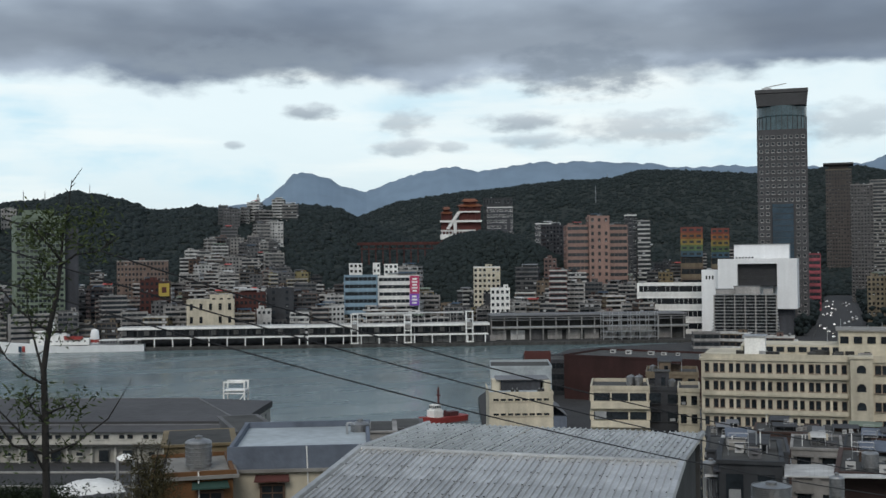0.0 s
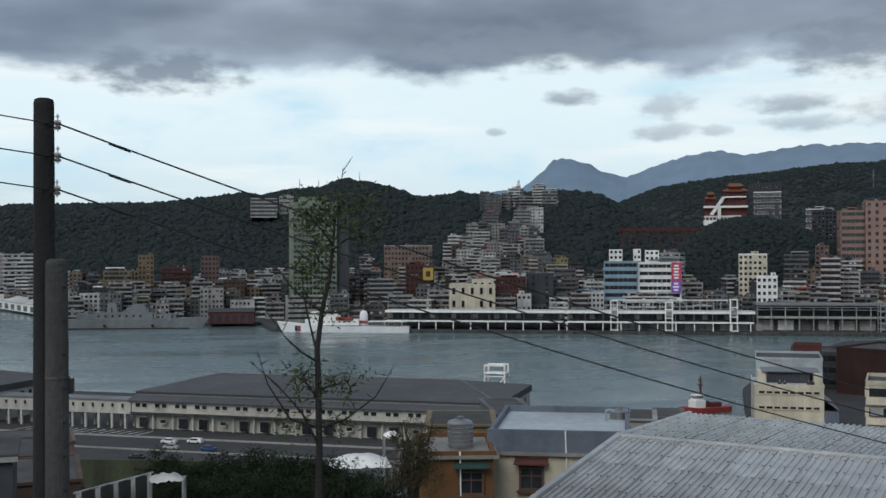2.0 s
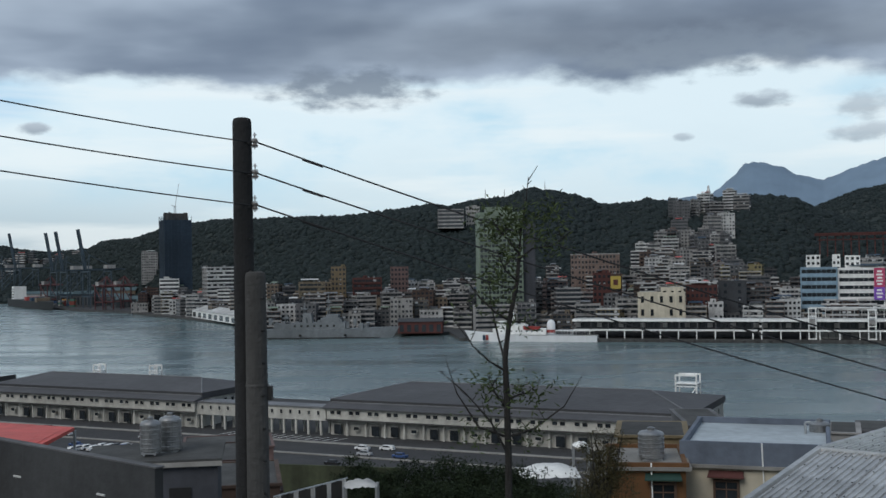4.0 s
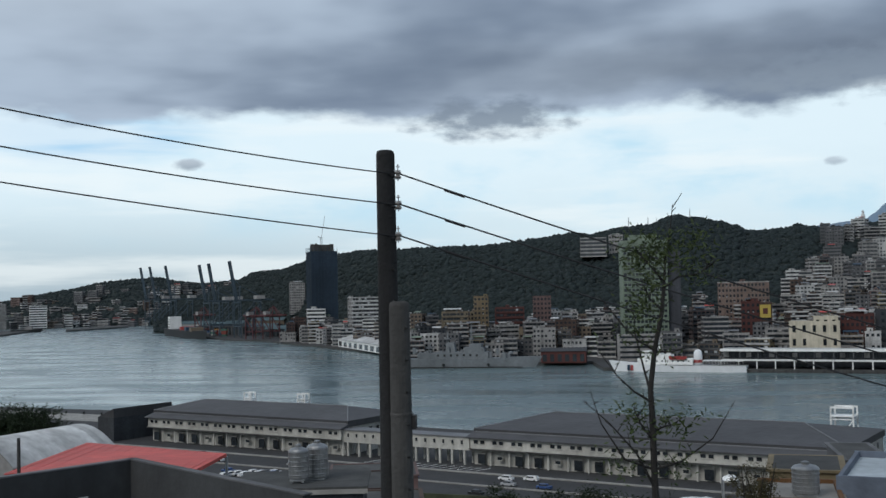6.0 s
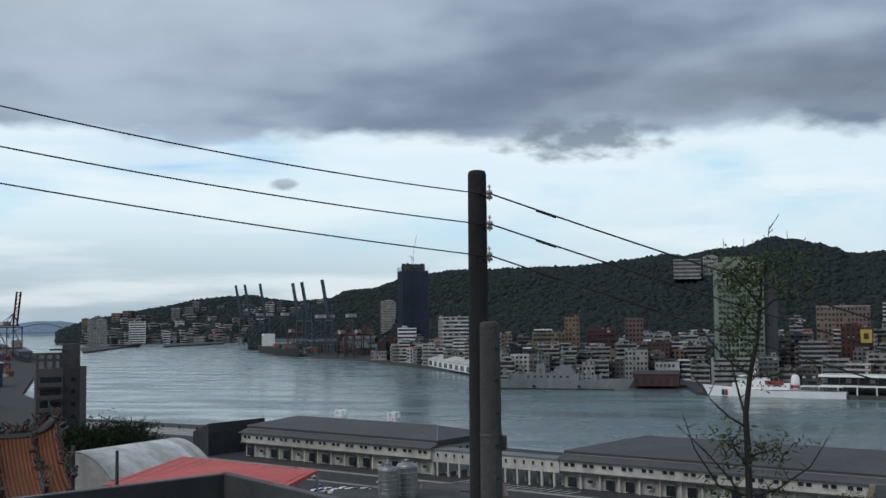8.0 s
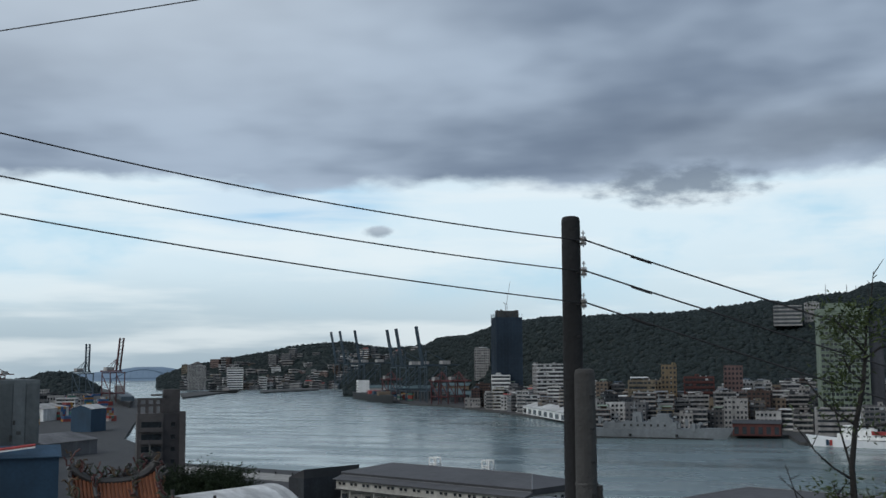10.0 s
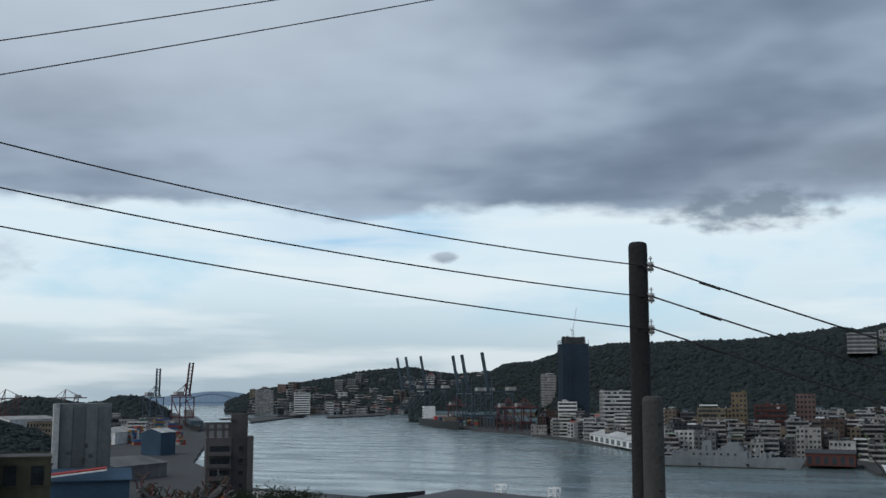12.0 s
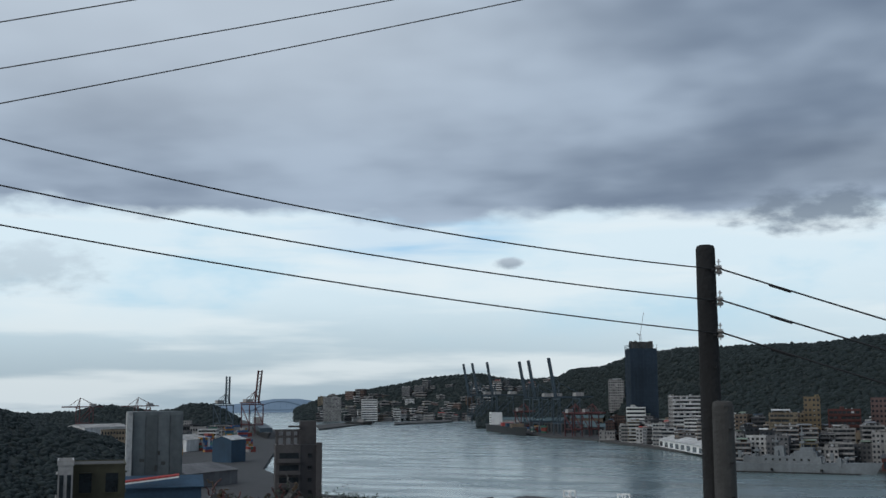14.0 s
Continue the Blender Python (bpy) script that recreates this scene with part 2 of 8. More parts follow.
STAINLESS = material("stainless_steel", (0.33, 0.33, 0.33), 0.38, 0.85, grain=2.0, stain=0.3)
ROOF_GREY = material("grey_sheet_roof", (0.17, 0.175, 0.185), 0.6, 0.1, grain=0.4, streak=0.1)
DARK_ROOF = material("dark_sheet_roof", (0.045, 0.045, 0.048), 0.6, grain=0.12, stain=0.3)
RED_ROOF = material("red_sheet_roof", (0.52, 0.07, 0.055), 0.6, grain=0.3, streak=0.15)
SHIP_GREY = material("navy_grey_paint", (0.16, 0.175, 0.185), 0.6, grain=0.15, streak=0.15)
SHIP_RED = material("red_paint", (0.33, 0.05, 0.045), 0.55, grain=0.3)
CRANE_RED = material("crane_red_paint", (0.085, 0.026, 0.027), 0.6, grain=0.2)
CRANE_BLUE = material("crane_blue_paint", (0.045, 0.068, 0.088), 0.6, grain=0.2)
BLACK = material("black_rubber", (0.015, 0.015, 0.015), 0.6, grain=2.0)
BARK = material("bark", (0.026, 0.024, 0.022), 0.95, grain=8.0, bump=0.6)
BRICK = material("red_brick", (0.085, 0.03, 0.026), 0.9, grain=0.6, streak=0.15)
GREEN_PAINT = material("green_tile", (0.185, 0.23, 0.175), 0.7, grain=0.3, streak=0.2)
OCHRE = material("ochre_render", (0.15, 0.072, 0.028), 0.85, grain=0.8, streak=0.25)
TEMPLE_RED = material("temple_red", (0.095, 0.028, 0.024), 0.75, grain=0.4)
TEMPLE_TILE = material("temple_orange_tile", (0.17, 0.06, 0.028), 0.5, grain=1.5)
YELLOW = material("yellow_sign", (0.40, 0.30, 0.06), 0.5, grain=0.5)
PINK = material("pink_sign", (0.42, 0.05, 0.12), 0.5, grain=0.5)
VIOLET = material("violet_sign", (0.20, 0.08, 0.45), 0.5, grain=0.5)
BLUE_SHEET = material("blue_sheet", (0.022, 0.055, 0.095), 0.6, grain=0.3, streak=0.2)
WALLS = [material("wall_%s" % n, c, 0.85, grain=0.35, streak=0.3, stain=0.35, var=0.18, hue=0.02) for n, c in (
    ("grey", (0.12, 0.12, 0.125)), ("pale", (0.33, 0.32, 0.31)), ("tan", (0.19, 0.15, 0.11)), ("brown", (0.08, 0.05, 0.04)),
    ("white", (0.56, 0.56, 0.55)), ("slate", (0.05, 0.054, 0.062)), ("rose", (0.185, 0.125, 0.11)), ("ochre", (0.22, 0.175, 0.10)))]
PALE_BLUE = material("pale_blue_tile", (0.20, 0.30, 0.38), 0.6, grain=0.4, streak=0.15)
SALMON = material("salmon_tile", (0.29, 0.185, 0.155), 0.75, grain=0.3, streak=0.15)
PALE_DECK = material("pale_roof_coating", (0.42, 0.47, 0.50), 0.6, grain=0.7, stain=0.35)
BLUE_RIM = material("blue_grey_coating", (0.13, 0.155, 0.20), 0.7, grain=0.8, streak=0.25)
# the haze of distance is put into this blue base colour
HAZE_BLUE = material("haze_tinted_distance", (0.16, 0.225, 0.30), 1.0, grain=0.004, var=0.08, bump=0.0, stain=0.1)



# ---- sea, land and hills ----
def bearing(a, d):
    return (d * math.sin(radians(a)), d * math.cos(radians(a)))


def lerp(rows, a):
    """Smooth interpolation in rows of (key, value)."""
    if a <= rows[0][0]:
        return rows[0][1]
    for (a0, v0), (a1, v1) in zip(rows, rows[1:]):
        if a <= a1:
            t = (a - a0) / (a1 - a0)
            return v0 + (v1 - v0) * t
    return rows[-1][1]


sea = Build()
ring = [(4900 * math.sin(radians(a)), 4900 * math.cos(radians(a))) for a in range(180, -180, -6)]
sea.poly([(x, y, 0.0) for x, y in ring[::-1]][::-1], [tuple(range(len(ring)))], WATER)
tagged(part("water", sea), "grey-green harbour water, ruffled in lanes", "water", kind="structure")

EAST_QUAY = [(470, 640), (0, 795), (-8, 866), (-150, 866), (-170, 950), (-218, 1066), (-430, 1392), (-480, 1425), (-600, 1590), (-720, 1850),
             (-1000, 2560), (-1400, 2850), (-1700, 3100), (-1500, 4600), (2600, 4000), (2600, 700), (620, 420)]
land = Build()
land.prism(EAST_QUAY[::-1], -6.0, 2.2, DARK_CONCRETE, ASPHALT)
tagged(part("ground_east", land), "paved flat ground of the far harbour side", "ground", kind="structure")
WEST_QUAY = [(620, 430), (470, 628), (330, 610), (236, 500), (180, 410), (150, 338), (-200, 513), (-320, 550), (-400, 640), (-477, 728),
             (-640, 1000), (-600, 1010), (-900, 1500), (-1090, 1660), (-1450, 2150), (-2600, 3600), (-3200, 1800), (-1500, -1200), (1200, -1200), (1200, 200)]
land = Build()
land.prism(WEST_QUAY, -6.0, 2.4, DARK_CONCRETE, ASPHALT)
tagged(part("ground_west", land), "paved quay and streets on the near harbour side", "ground", kind="structure")

NEAR_SLOPE = [(0, 54.2), (8, 51.0), (30, 43.0), (60, 35.0), (120, 19.0), (190, 8.0), (250, 2.9), (300, 1.2)]


def near_ground(x, y):
    r = math.hypot(x, y)
    return lerp(NEAR_SLOPE, r)


grid, nr, na = Build(), 34, 80
pts = []
for i in range(nr + 1):
    r = 305 * (i / nr) ** 1.3
    for j in range(na):
        a = 360 * j / na
        x, y = bearing(a, r)
        pts.append((x, y, near_ground(x, y) + (0.6 * noise.noise((x * 0.08, y * 0.08, 0)) if 10 < r < 240 else 0)))
grid.poly(pts, [(i * na + j, i * na + (j + 1) % na, (i + 1) * na + (j + 1) % na, (i + 1) * na + j) for i in range(nr) for j in range(na)], SOIL)
tagged(part("ground_slope", grid, smooth=True), "dark overgrown hillside below the viewpoint", "ground", kind="structure")


class Hill:
    """A long wooded hill: crest heights along the bearing, a front foot, a crest line and a back foot."""

    def __init__(self, rows, foot, top, back, rough=6.0, seed=0.0, base=2.0, shore=None, crags=0.0, recede=None):
        self.rows, self.foot, self.top, self.back, self.rough, self.seed, self.base = rows, foot, top, back, rough, seed, base
        self.shore, self.crags, self.recede = shore, crags, recede

    def foot_at(self, a):
        return lerp(self.shore, a) if self.shore else self.foot

    def far(self, a):
        """How much farther than its usual place the crest stands along a bearing."""
        return lerp(self.recede, a) if self.recede else 1.0

    def height(self, a, d):
        k = self.far(a)
        crest, foot = 56 + (lerp(self.rows, a) - 56) * k, self.foot_at(a)
        top, back = self.top * k, self.back * k
        if d < top:
            t = max(0.0, (d - foot) / (top - foot))
            s = t ** 0.8 * 0.35 + 0.65 * t * t * (3 - 2 * t)
        else:
            t = max(0.0, 1 - (d - top) / (back - top))
            s = t * t * (3 - 2 * t)
        x, y = bearing(a, d)
        n = noise.fractal((x * 0.006, y * 0.006, self.seed), 1.0, 2.0, 4) * self.rough * min(1.0, t * 2.5)
        knolls = noise.fractal((x * 0.02, y * 0.02, self.seed + 3), 1.0, 2.0, 4) * self.crags * s
        return self.base + (crest - self.base) * s + n * (1 - s) + knolls - (4.0 if t <= 0 else 0.0)

    def build(self, name, label, mat, step=0.25, rings=22):
        b = Build()
        a0, a1 = self.rows[0][0], self.rows[-1][0]
        n = max(8, int((a1 - a0) / step))
        pts = []
        for k in range(rings + 1):
            for j in range(n + 1):
                a = a0 + (a1 - a0) * j / n
                d = self.foot_at(a) + (self.back * self.far(a) - self.foot_at(a)) * k / rings
                x, y = bearing(a, d)
                pts.append((x, y, self.height(a, d)))
        w = n + 1
        b.poly(pts, [(k * w + j, k * w + j + 1, (k + 1) * w + j + 1, (k + 1) * w + j) for k in range(rings) for j in range(n)], mat)
        return tagged(part(name, b, smooth=True), label, "hill", kind="structure")


ICO = bmesh.new()
bmesh.ops.create_icosphere(ICO, subdivisions=2, radius=1)
ICO_V = np.array([v.co for v in ICO.verts])
ICO_F = np.array([[v.index for v in f.verts] for f in ICO.faces])
ICO1 = bmesh.new()
bmesh.ops.create_icosphere(ICO1, subdivisions=1, radius=1)
ICO1_V = np.array([v.co for v in ICO1.verts])
ICO1_F = np.array([[v.index for v in f.verts] for f in ICO1.faces])


def clumps(name, label, spots, mat, seed=1, coarse=True, squash=0.8, category="woods"):
    """Tree crowns as one body of uneven clumps; spots: (x, y, z, radius)."""
    rng = np.random.default_rng(seed)
    bv, bf = (ICO1_V, ICO1_F) if coarse else (ICO_V, ICO_F)
    sp = np.array(spots)
    k, nv = len(sp), len(bv)
    jag = 1 + rng.uniform(-0.34, 0.34, (k, nv, 1))
    v = bv[None] * jag * sp[:, None, 3:4] * np.array([1, 1, squash])
    v = v + sp[:, None, :3]
    f = bf[None] + (np.arange(k) * nv)[:, None, None]
    me = bpy.data.meshes.new(name)
    me.from_pydata(v.reshape(-1, 3), [], f.reshape(-1, 3))
    me.materials.append(mat)
    me.polygons.foreach_set("use_smooth", [True] * len(me.polygons))
    return tagged(part(name, me, kind="stuff"), label, category)


def forest(name, label, hill, n, r0, r1, seed, d0=None, d1=None, skip=None, mat=None, coarse=False):
    rng = random.Random(seed)
    spots = []
    a0, a1 = hill.rows[0][0], hill.rows[-1][0]
    while len(spots) < n:
        a = rng.uniform(a0, a1)
        d = rng.uniform(d0 or hill.foot_at(a), d1 or hill.top * hill.far(a) * 1.02)
        z = hill.height(a, d)
        if z < 4 or (skip and skip(a, d)):
            n -= 0.2
            continue
        r = r0 * 0.7 + (r1 * 1.25 - r0 * 0.7) * rng.random() ** 2
        spots.append((*bearing(a, d), z - r * 0.12, r))
    clumps(name, label, spots, mat or FOREST, seed, coarse)


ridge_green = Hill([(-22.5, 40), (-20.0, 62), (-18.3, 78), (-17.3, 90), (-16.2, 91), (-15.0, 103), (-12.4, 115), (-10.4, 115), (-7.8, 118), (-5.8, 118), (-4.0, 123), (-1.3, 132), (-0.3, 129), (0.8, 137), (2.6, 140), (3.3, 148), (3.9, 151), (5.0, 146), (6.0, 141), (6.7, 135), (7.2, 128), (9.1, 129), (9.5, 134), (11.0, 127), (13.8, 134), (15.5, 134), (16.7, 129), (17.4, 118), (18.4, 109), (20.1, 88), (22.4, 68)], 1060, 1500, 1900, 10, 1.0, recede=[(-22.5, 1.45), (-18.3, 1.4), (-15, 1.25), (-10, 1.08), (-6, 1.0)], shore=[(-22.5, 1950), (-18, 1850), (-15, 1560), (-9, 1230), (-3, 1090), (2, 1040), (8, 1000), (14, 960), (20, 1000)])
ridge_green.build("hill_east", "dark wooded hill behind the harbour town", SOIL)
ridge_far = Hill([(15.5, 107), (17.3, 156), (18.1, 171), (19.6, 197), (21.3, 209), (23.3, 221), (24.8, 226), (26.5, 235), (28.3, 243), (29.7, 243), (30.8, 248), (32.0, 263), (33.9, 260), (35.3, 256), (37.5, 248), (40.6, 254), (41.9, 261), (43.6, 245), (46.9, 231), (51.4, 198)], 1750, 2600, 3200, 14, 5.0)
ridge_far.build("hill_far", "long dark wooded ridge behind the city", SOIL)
ridge_north = Hill([(-31.7, 24), (-30.6, 46), (-28.3, 71), (-26.6, 86), (-24.9, 103), (-23.8, 109), (-22.3, 114), (-21.5, 104), (-20.0, 96), (-18.3, 104), (-17.7, 123), (-16.6, 125), (-15.2, 144), (-13.0, 128)], 2600, 3000, 3500, 10, 9.0)
ridge_north.build("hill_north", "low wooded headland with houses beyond the harbour mouth", SOIL)
ridge_west = Hill([(-52.7, 55), (-49.3, 53), (-45.6, 51), (-44.1, 46), (-42.3, 42.5), (-40.5, 38), (-39.6, 33), (-38.8, 22), (-38.2, 8)], 330, 520, 680, 5, 3.0)
ridge_west.build("hill_west", "near dark wooded knoll on the west side", SOIL)
ridge_port = Hill([(-50.4, 34), (-44.1, 26), (-42.3, 28), (-41.4, 38), (-40.5, 40), (-39.5, 34), (-38.3, 28), (-37.6, 32), (-36.8, 44), (-35.8, 41), (-35.2, 30), (-34.5, 14)], 2000, 2300, 2600, 6, 7.0)
ridge_port.build("hill_port", "low wooded hills behind the container port", SOIL)
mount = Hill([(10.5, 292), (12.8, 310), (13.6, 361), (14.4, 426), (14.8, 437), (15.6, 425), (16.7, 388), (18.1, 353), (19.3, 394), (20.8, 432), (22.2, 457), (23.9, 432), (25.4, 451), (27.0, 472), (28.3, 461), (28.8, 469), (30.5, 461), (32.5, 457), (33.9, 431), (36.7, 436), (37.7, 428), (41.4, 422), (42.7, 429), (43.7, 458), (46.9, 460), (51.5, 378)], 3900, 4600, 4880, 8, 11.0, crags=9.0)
mount.build("mountain_range", "hazy blue mountains on the skyline", HAZE_BLUE, step=0.08, rings=20)
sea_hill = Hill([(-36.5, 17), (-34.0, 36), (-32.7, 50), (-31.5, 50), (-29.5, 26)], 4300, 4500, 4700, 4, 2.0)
sea_hill.build("mountain_island", "pale hazy island on the horizon", HAZE_BLUE)

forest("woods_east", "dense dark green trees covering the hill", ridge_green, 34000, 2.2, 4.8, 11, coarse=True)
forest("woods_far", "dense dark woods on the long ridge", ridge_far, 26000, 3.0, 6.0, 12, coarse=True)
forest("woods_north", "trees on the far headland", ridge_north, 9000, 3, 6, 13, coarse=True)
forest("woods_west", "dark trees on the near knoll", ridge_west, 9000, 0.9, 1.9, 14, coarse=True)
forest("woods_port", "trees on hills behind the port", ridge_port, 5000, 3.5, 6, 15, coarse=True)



# ---- buildings ----
def frame_of(x, y, z, yaw):
    return pose(x, y, z, 0, 0, yaw)


WINDOW_MESHES = {}


def window_mesh(w, h, frame_mat, pane_mat=None):
    """A pane in a frame with a sill, front towards -y, shared by alike windows."""
    key = (round(w, 1), round(h, 1), frame_mat.name)
    if key not in WINDOW_MESHES:
        b, t = Build(), 0.1 * min(w, h)
        out = [(-w / 2, -h / 2 - t), (w / 2, -h / 2 - t), (w / 2, h / 2), (-w / 2, h / 2)]
        ins = [(-w / 2 + t, -h / 2 + t), (w / 2 - t, -h / 2 + t), (w / 2 - t, h / 2 - t), (-w / 2 + t, h / 2 - t)]
        pts = [(px, 0.02, pz) for px, pz in out] + [(px, -0.22 if pz < 0 else -0.13, pz) for px, pz in out] + [(px, -0.13, pz) for px, pz in ins] + [(px, -0.03, pz) for px, pz in ins]
        fs = [(k + i, k + (i + 1) % 4, k + 4 + (i + 1) % 4, k + 4 + i) for k in (0, 4, 8) for i in range(4)]
        b.poly(pts, fs, frame_mat)
        b.f.append((12, 13, 14, 15))
        b.m.append(b.slot(pane_mat or GLASS))
        WINDOW_MESHES[key] = b.mesh("window")
    return WINDOW_MESHES[key]


def tank(b, x, y, z, r, h, mat):
    b.lathe((x, y, z), [(r * 0.9, 0), (r * 0.9, 0.25), (r, 0.25), (r, h * 0.3), (r * 1.03, h * 0.32), (r, h * 0.34), (r, h * 0.6), (r * 1.03, h * 0.62), (r, h * 0.64), (r, h * 0.85), (r * 0.6, h * 0.96), (r * 0.2, h), (r * 0.2, h + 0.12)], mat, 12)


def roof_clutter(root, w, dep, h, wall, rng, rich=1.0):
    if rng.random() < 0.85 * rich and rich < 1.2:
        b = Build()
        sw, sd, sh = rng.uniform(2.6, min(6, w * 0.5)), rng.uniform(3, min(6, dep * 0.6)), rng.uniform(2.4, 3.6)
        sx, sy = rng.uniform(-w / 2 + sw / 2, w / 2 - sw / 2), rng.uniform(-dep / 4, dep / 2 - sd / 2)
        b.box((sx, sy, h + sh / 2), (sw, sd, sh), wall)
        b.box((sx, sy, h + sh + 0.1), (sw + 0.5, sd + 0.5, 0.2), DARK_CONCRETE)
        b.box((sx + sw * 0.1, sy - sd / 2 - 0.02, h + 1.1), (1.0, 0.08, 2.0), GLASS)
        part("stair_house", b, root)
    for _ in range(rng.choice((0, 1, 1, 2))):
        b = Build()
        tank(b, rng.uniform(-w / 2 + 1.2, w / 2 - 1.2), rng.uniform(-dep / 2 + 1.2, dep / 4), h, rng.uniform(0.7, 1.1), rng.uniform(1.8, 2.6), STAINLESS)
        part("water_tank", b, root, smooth=False)
    if rng.random() < 0.45 * rich:
        b = Build()
        sw, sd = rng.uniform(w * 0.35, w * 0.8), rng.uniform(dep * 0.3, dep * 0.6)
        sx, sy, z = rng.uniform(-w * 0.1, w * 0.1), rng.uniform(-dep * 0.2, dep * 0.2), h + rng.uniform(2.2, 3.2)
        mat = rng.choice((ROOF_GREY, ROOF_GREY, DARK_ROOF, RED_ROOF, GREEN_PAINT, WALLS[4], BLUE_SHEET))
        b.poly([(sx - sw / 2, sy - sd / 2, z), (sx + sw / 2, sy - sd / 2, z), (sx + sw / 2, sy + sd / 2, z + 0.9), (sx - sw / 2, sy + sd / 2, z + 0.9),
                (sx - sw / 2, sy - sd / 2, z - 0.12), (sx + sw / 2, sy - sd / 2, z - 0.12), (sx + sw / 2, sy + sd / 2, z + 0.78), (sx - sw / 2, sy + sd / 2, z + 0.78)],
               ((0, 1, 2, 3), (7, 6, 5, 4), (0, 4, 5, 1), (1, 5, 6, 2), (2, 6, 7, 3), (3, 7, 4, 0)), mat)
        for qx in (-1, 1):
            for qy in (-1, 1):
                b.box((sx + qx * sw * 0.47, sy + qy * sd * 0.45, h + (z - h) / 2), (0.15, 0.15, z - h), STEEL)
        b.box((sx, sy + sd * 0.2, h + 1.0), (sw * 0.8, sd * 0.3, 2.0), wall)
        part("roof_shelter", b, root)


def building(name, label, x, y, ztop, w, yaw, dep, zb, wall, floors, style="grid", gap=0.48, bays=0, trim=None, rng=None, single=False, clutter=1.0, group="", glass=None, category="building", rim=0.9):
    """A town building: walls with parapet and floor slabs, windows on three sides, things on its roof."""
    rng = rng or random.Random(int(abs(x * 7 + y * 13 + w * 5)))
    trim = trim or wall
    glass = glass or GLASS
    h = ztop - zb
    ca, sa = math.cos(radians(yaw)), math.sin(radians(yaw))
    cx, cy = x - sa * dep / 2, y + ca * dep / 2
    root = thing(name, label, category, frame_of(cx, cy, zb, yaw), group)
    fh = h / floors
    b = Build()
    b.box((0, 0, h / 2), (w, dep, h), wall)
    for sx, sy, lx, ly in ((0, -1, w + 0.3, 0.3), (0, 1, w + 0.3, 0.3), (-1, 0, 0.3, dep - 0.3), (1, 0, 0.3, dep - 0.3)):
        b.box((sx * (w / 2 - (0 if sx == 0 else 0)), sy * (dep / 2), h + rim / 2), (lx, ly, rim), trim)
    part("wall", b, root)
    b = Build()
    b.box((0, 0, h + 0.06), (w - 0.3, dep - 0.3, 0.12), DARK_CONCRETE)
    part("roof_deck", b, root)
    sides = [(w, lambda u, o: (u, -dep / 2 - o), 0), (dep, lambda u, o: (-w / 2 - o, -u), 270), (dep, lambda u, o: (w / 2 + o, u), 90)]
    if style == "plain":
        pass
    elif style in ("grid", "pairs"):
        win = Build()
        for length, at, turn in sides:
            n = bays if (bays and turn == 0) else max(2, int(length / (3.0 if style == "grid" else 3.8)))
            if turn and rng.random() < 0.4:
                n = max(1, n // 2)
            pitch = length / n
            ww, wh = min(pitch * 0.55, 2.2), fh * 0.5
            for k in range(floors):
                for i in range(n):
                    if rng.random() < 0.06:
                        continue
                    px, py = at(-length / 2 + pitch * (i + 0.5), 0.0)
                    zc = fh * (k + 0.55)
                    if single:
                        part("window", window_mesh(ww, wh, trim, glass), root, at=pose(px, py, zc, 0, 0, turn))
                    else:
                        lx, ly = (ww, 0.16) if turn == 0 else (0.16, ww)
                        win.box((px, py, zc), (lx, ly, wh), glass)
                        ox, oy = at(-length / 2 + pitch * (i + 0.5), 0.12)
                        lx, ly = (ww + 0.4, 0.4) if turn == 0 else (0.4, ww + 0.4)
                        win.box((ox, oy, zc - wh / 2 - 0.12), (lx, ly, 0.16), trim)
                        if rng.random() < 0.35:
                            win.box((ox, oy, zc + wh / 2 + 0.15), (lx * 1.1, ly * 1.6, 0.12), trim)
                        if rng.random() < 0.18:
                            win.box((ox, oy, zc - wh * 0.3), (lx * 0.5, ly, 0.6), STEEL)
        if not single:
            part("glazing", win, root, kind="stuff")
    else:
        # ribbon glazing behind parapet bands or balconies
        strip, bands = Build(), Build()
        out = 1.1 if style == "balcony" else 0.18
        for length, at, turn in sides:
            for k in range(floors):
                zc = fh * (k + 0.62)
                lx, ly = (length * 0.94, 0.1) if turn == 0 else (0.1, length * 0.94)
                px, py = at(0, 0.0)
                strip.box((px, py, zc), (lx, ly, fh * gap), glass)
                px, py = at(0, out / 2)
                if turn == 0 or style == "ribbon":
                    lx, ly = (length + (0.0 if turn else 0.2), out) if turn == 0 else (out, length)
                    bands.box((px, py, fh * k + fh * (0.19 - 0.17 * (gap < 0.4))), (lx, ly, fh * 0.34), trim)
                n = max(2, int(length / 3.3))
                for i in range(n + 1):
                    if rng.random() < 0.2:
                        continue
                    u = -length * 0.47 + length * 0.94 * i / n
                    px, py = at(u, 0.12)
                    strip.box((px, py, zc), (0.35, 0.35, fh * 0.5) if style == "balcony" else (0.18, 0.18, fh * 0.48), wall)
                    if style == "balcony" and turn == 0 and rng.random() < 0.4:
                        px, py = at(u + length * 0.4 / n, out * 0.8)
                        strip.box((px, py, zc + fh * 0.05), (length * 0.6 / n, 0.08, fh * 0.4), rng.choice((STEEL, GLASS, trim, WALLS[5])))
        part("glazing", strip, root, kind="stuff")
        part("balcony_front" if style == "balcony" else "floor_band", bands, root, kind="stuff")
    if clutter:
        roof_clutter(root, w, dep, h, wall, rng, clutter)
    return root


# named buildings of the far shore
SHOP_RED = material("shop_sign_red", (0.30, 0.06, 0.08), 0.6, grain=0.2, stain=0.5, var=0.3)
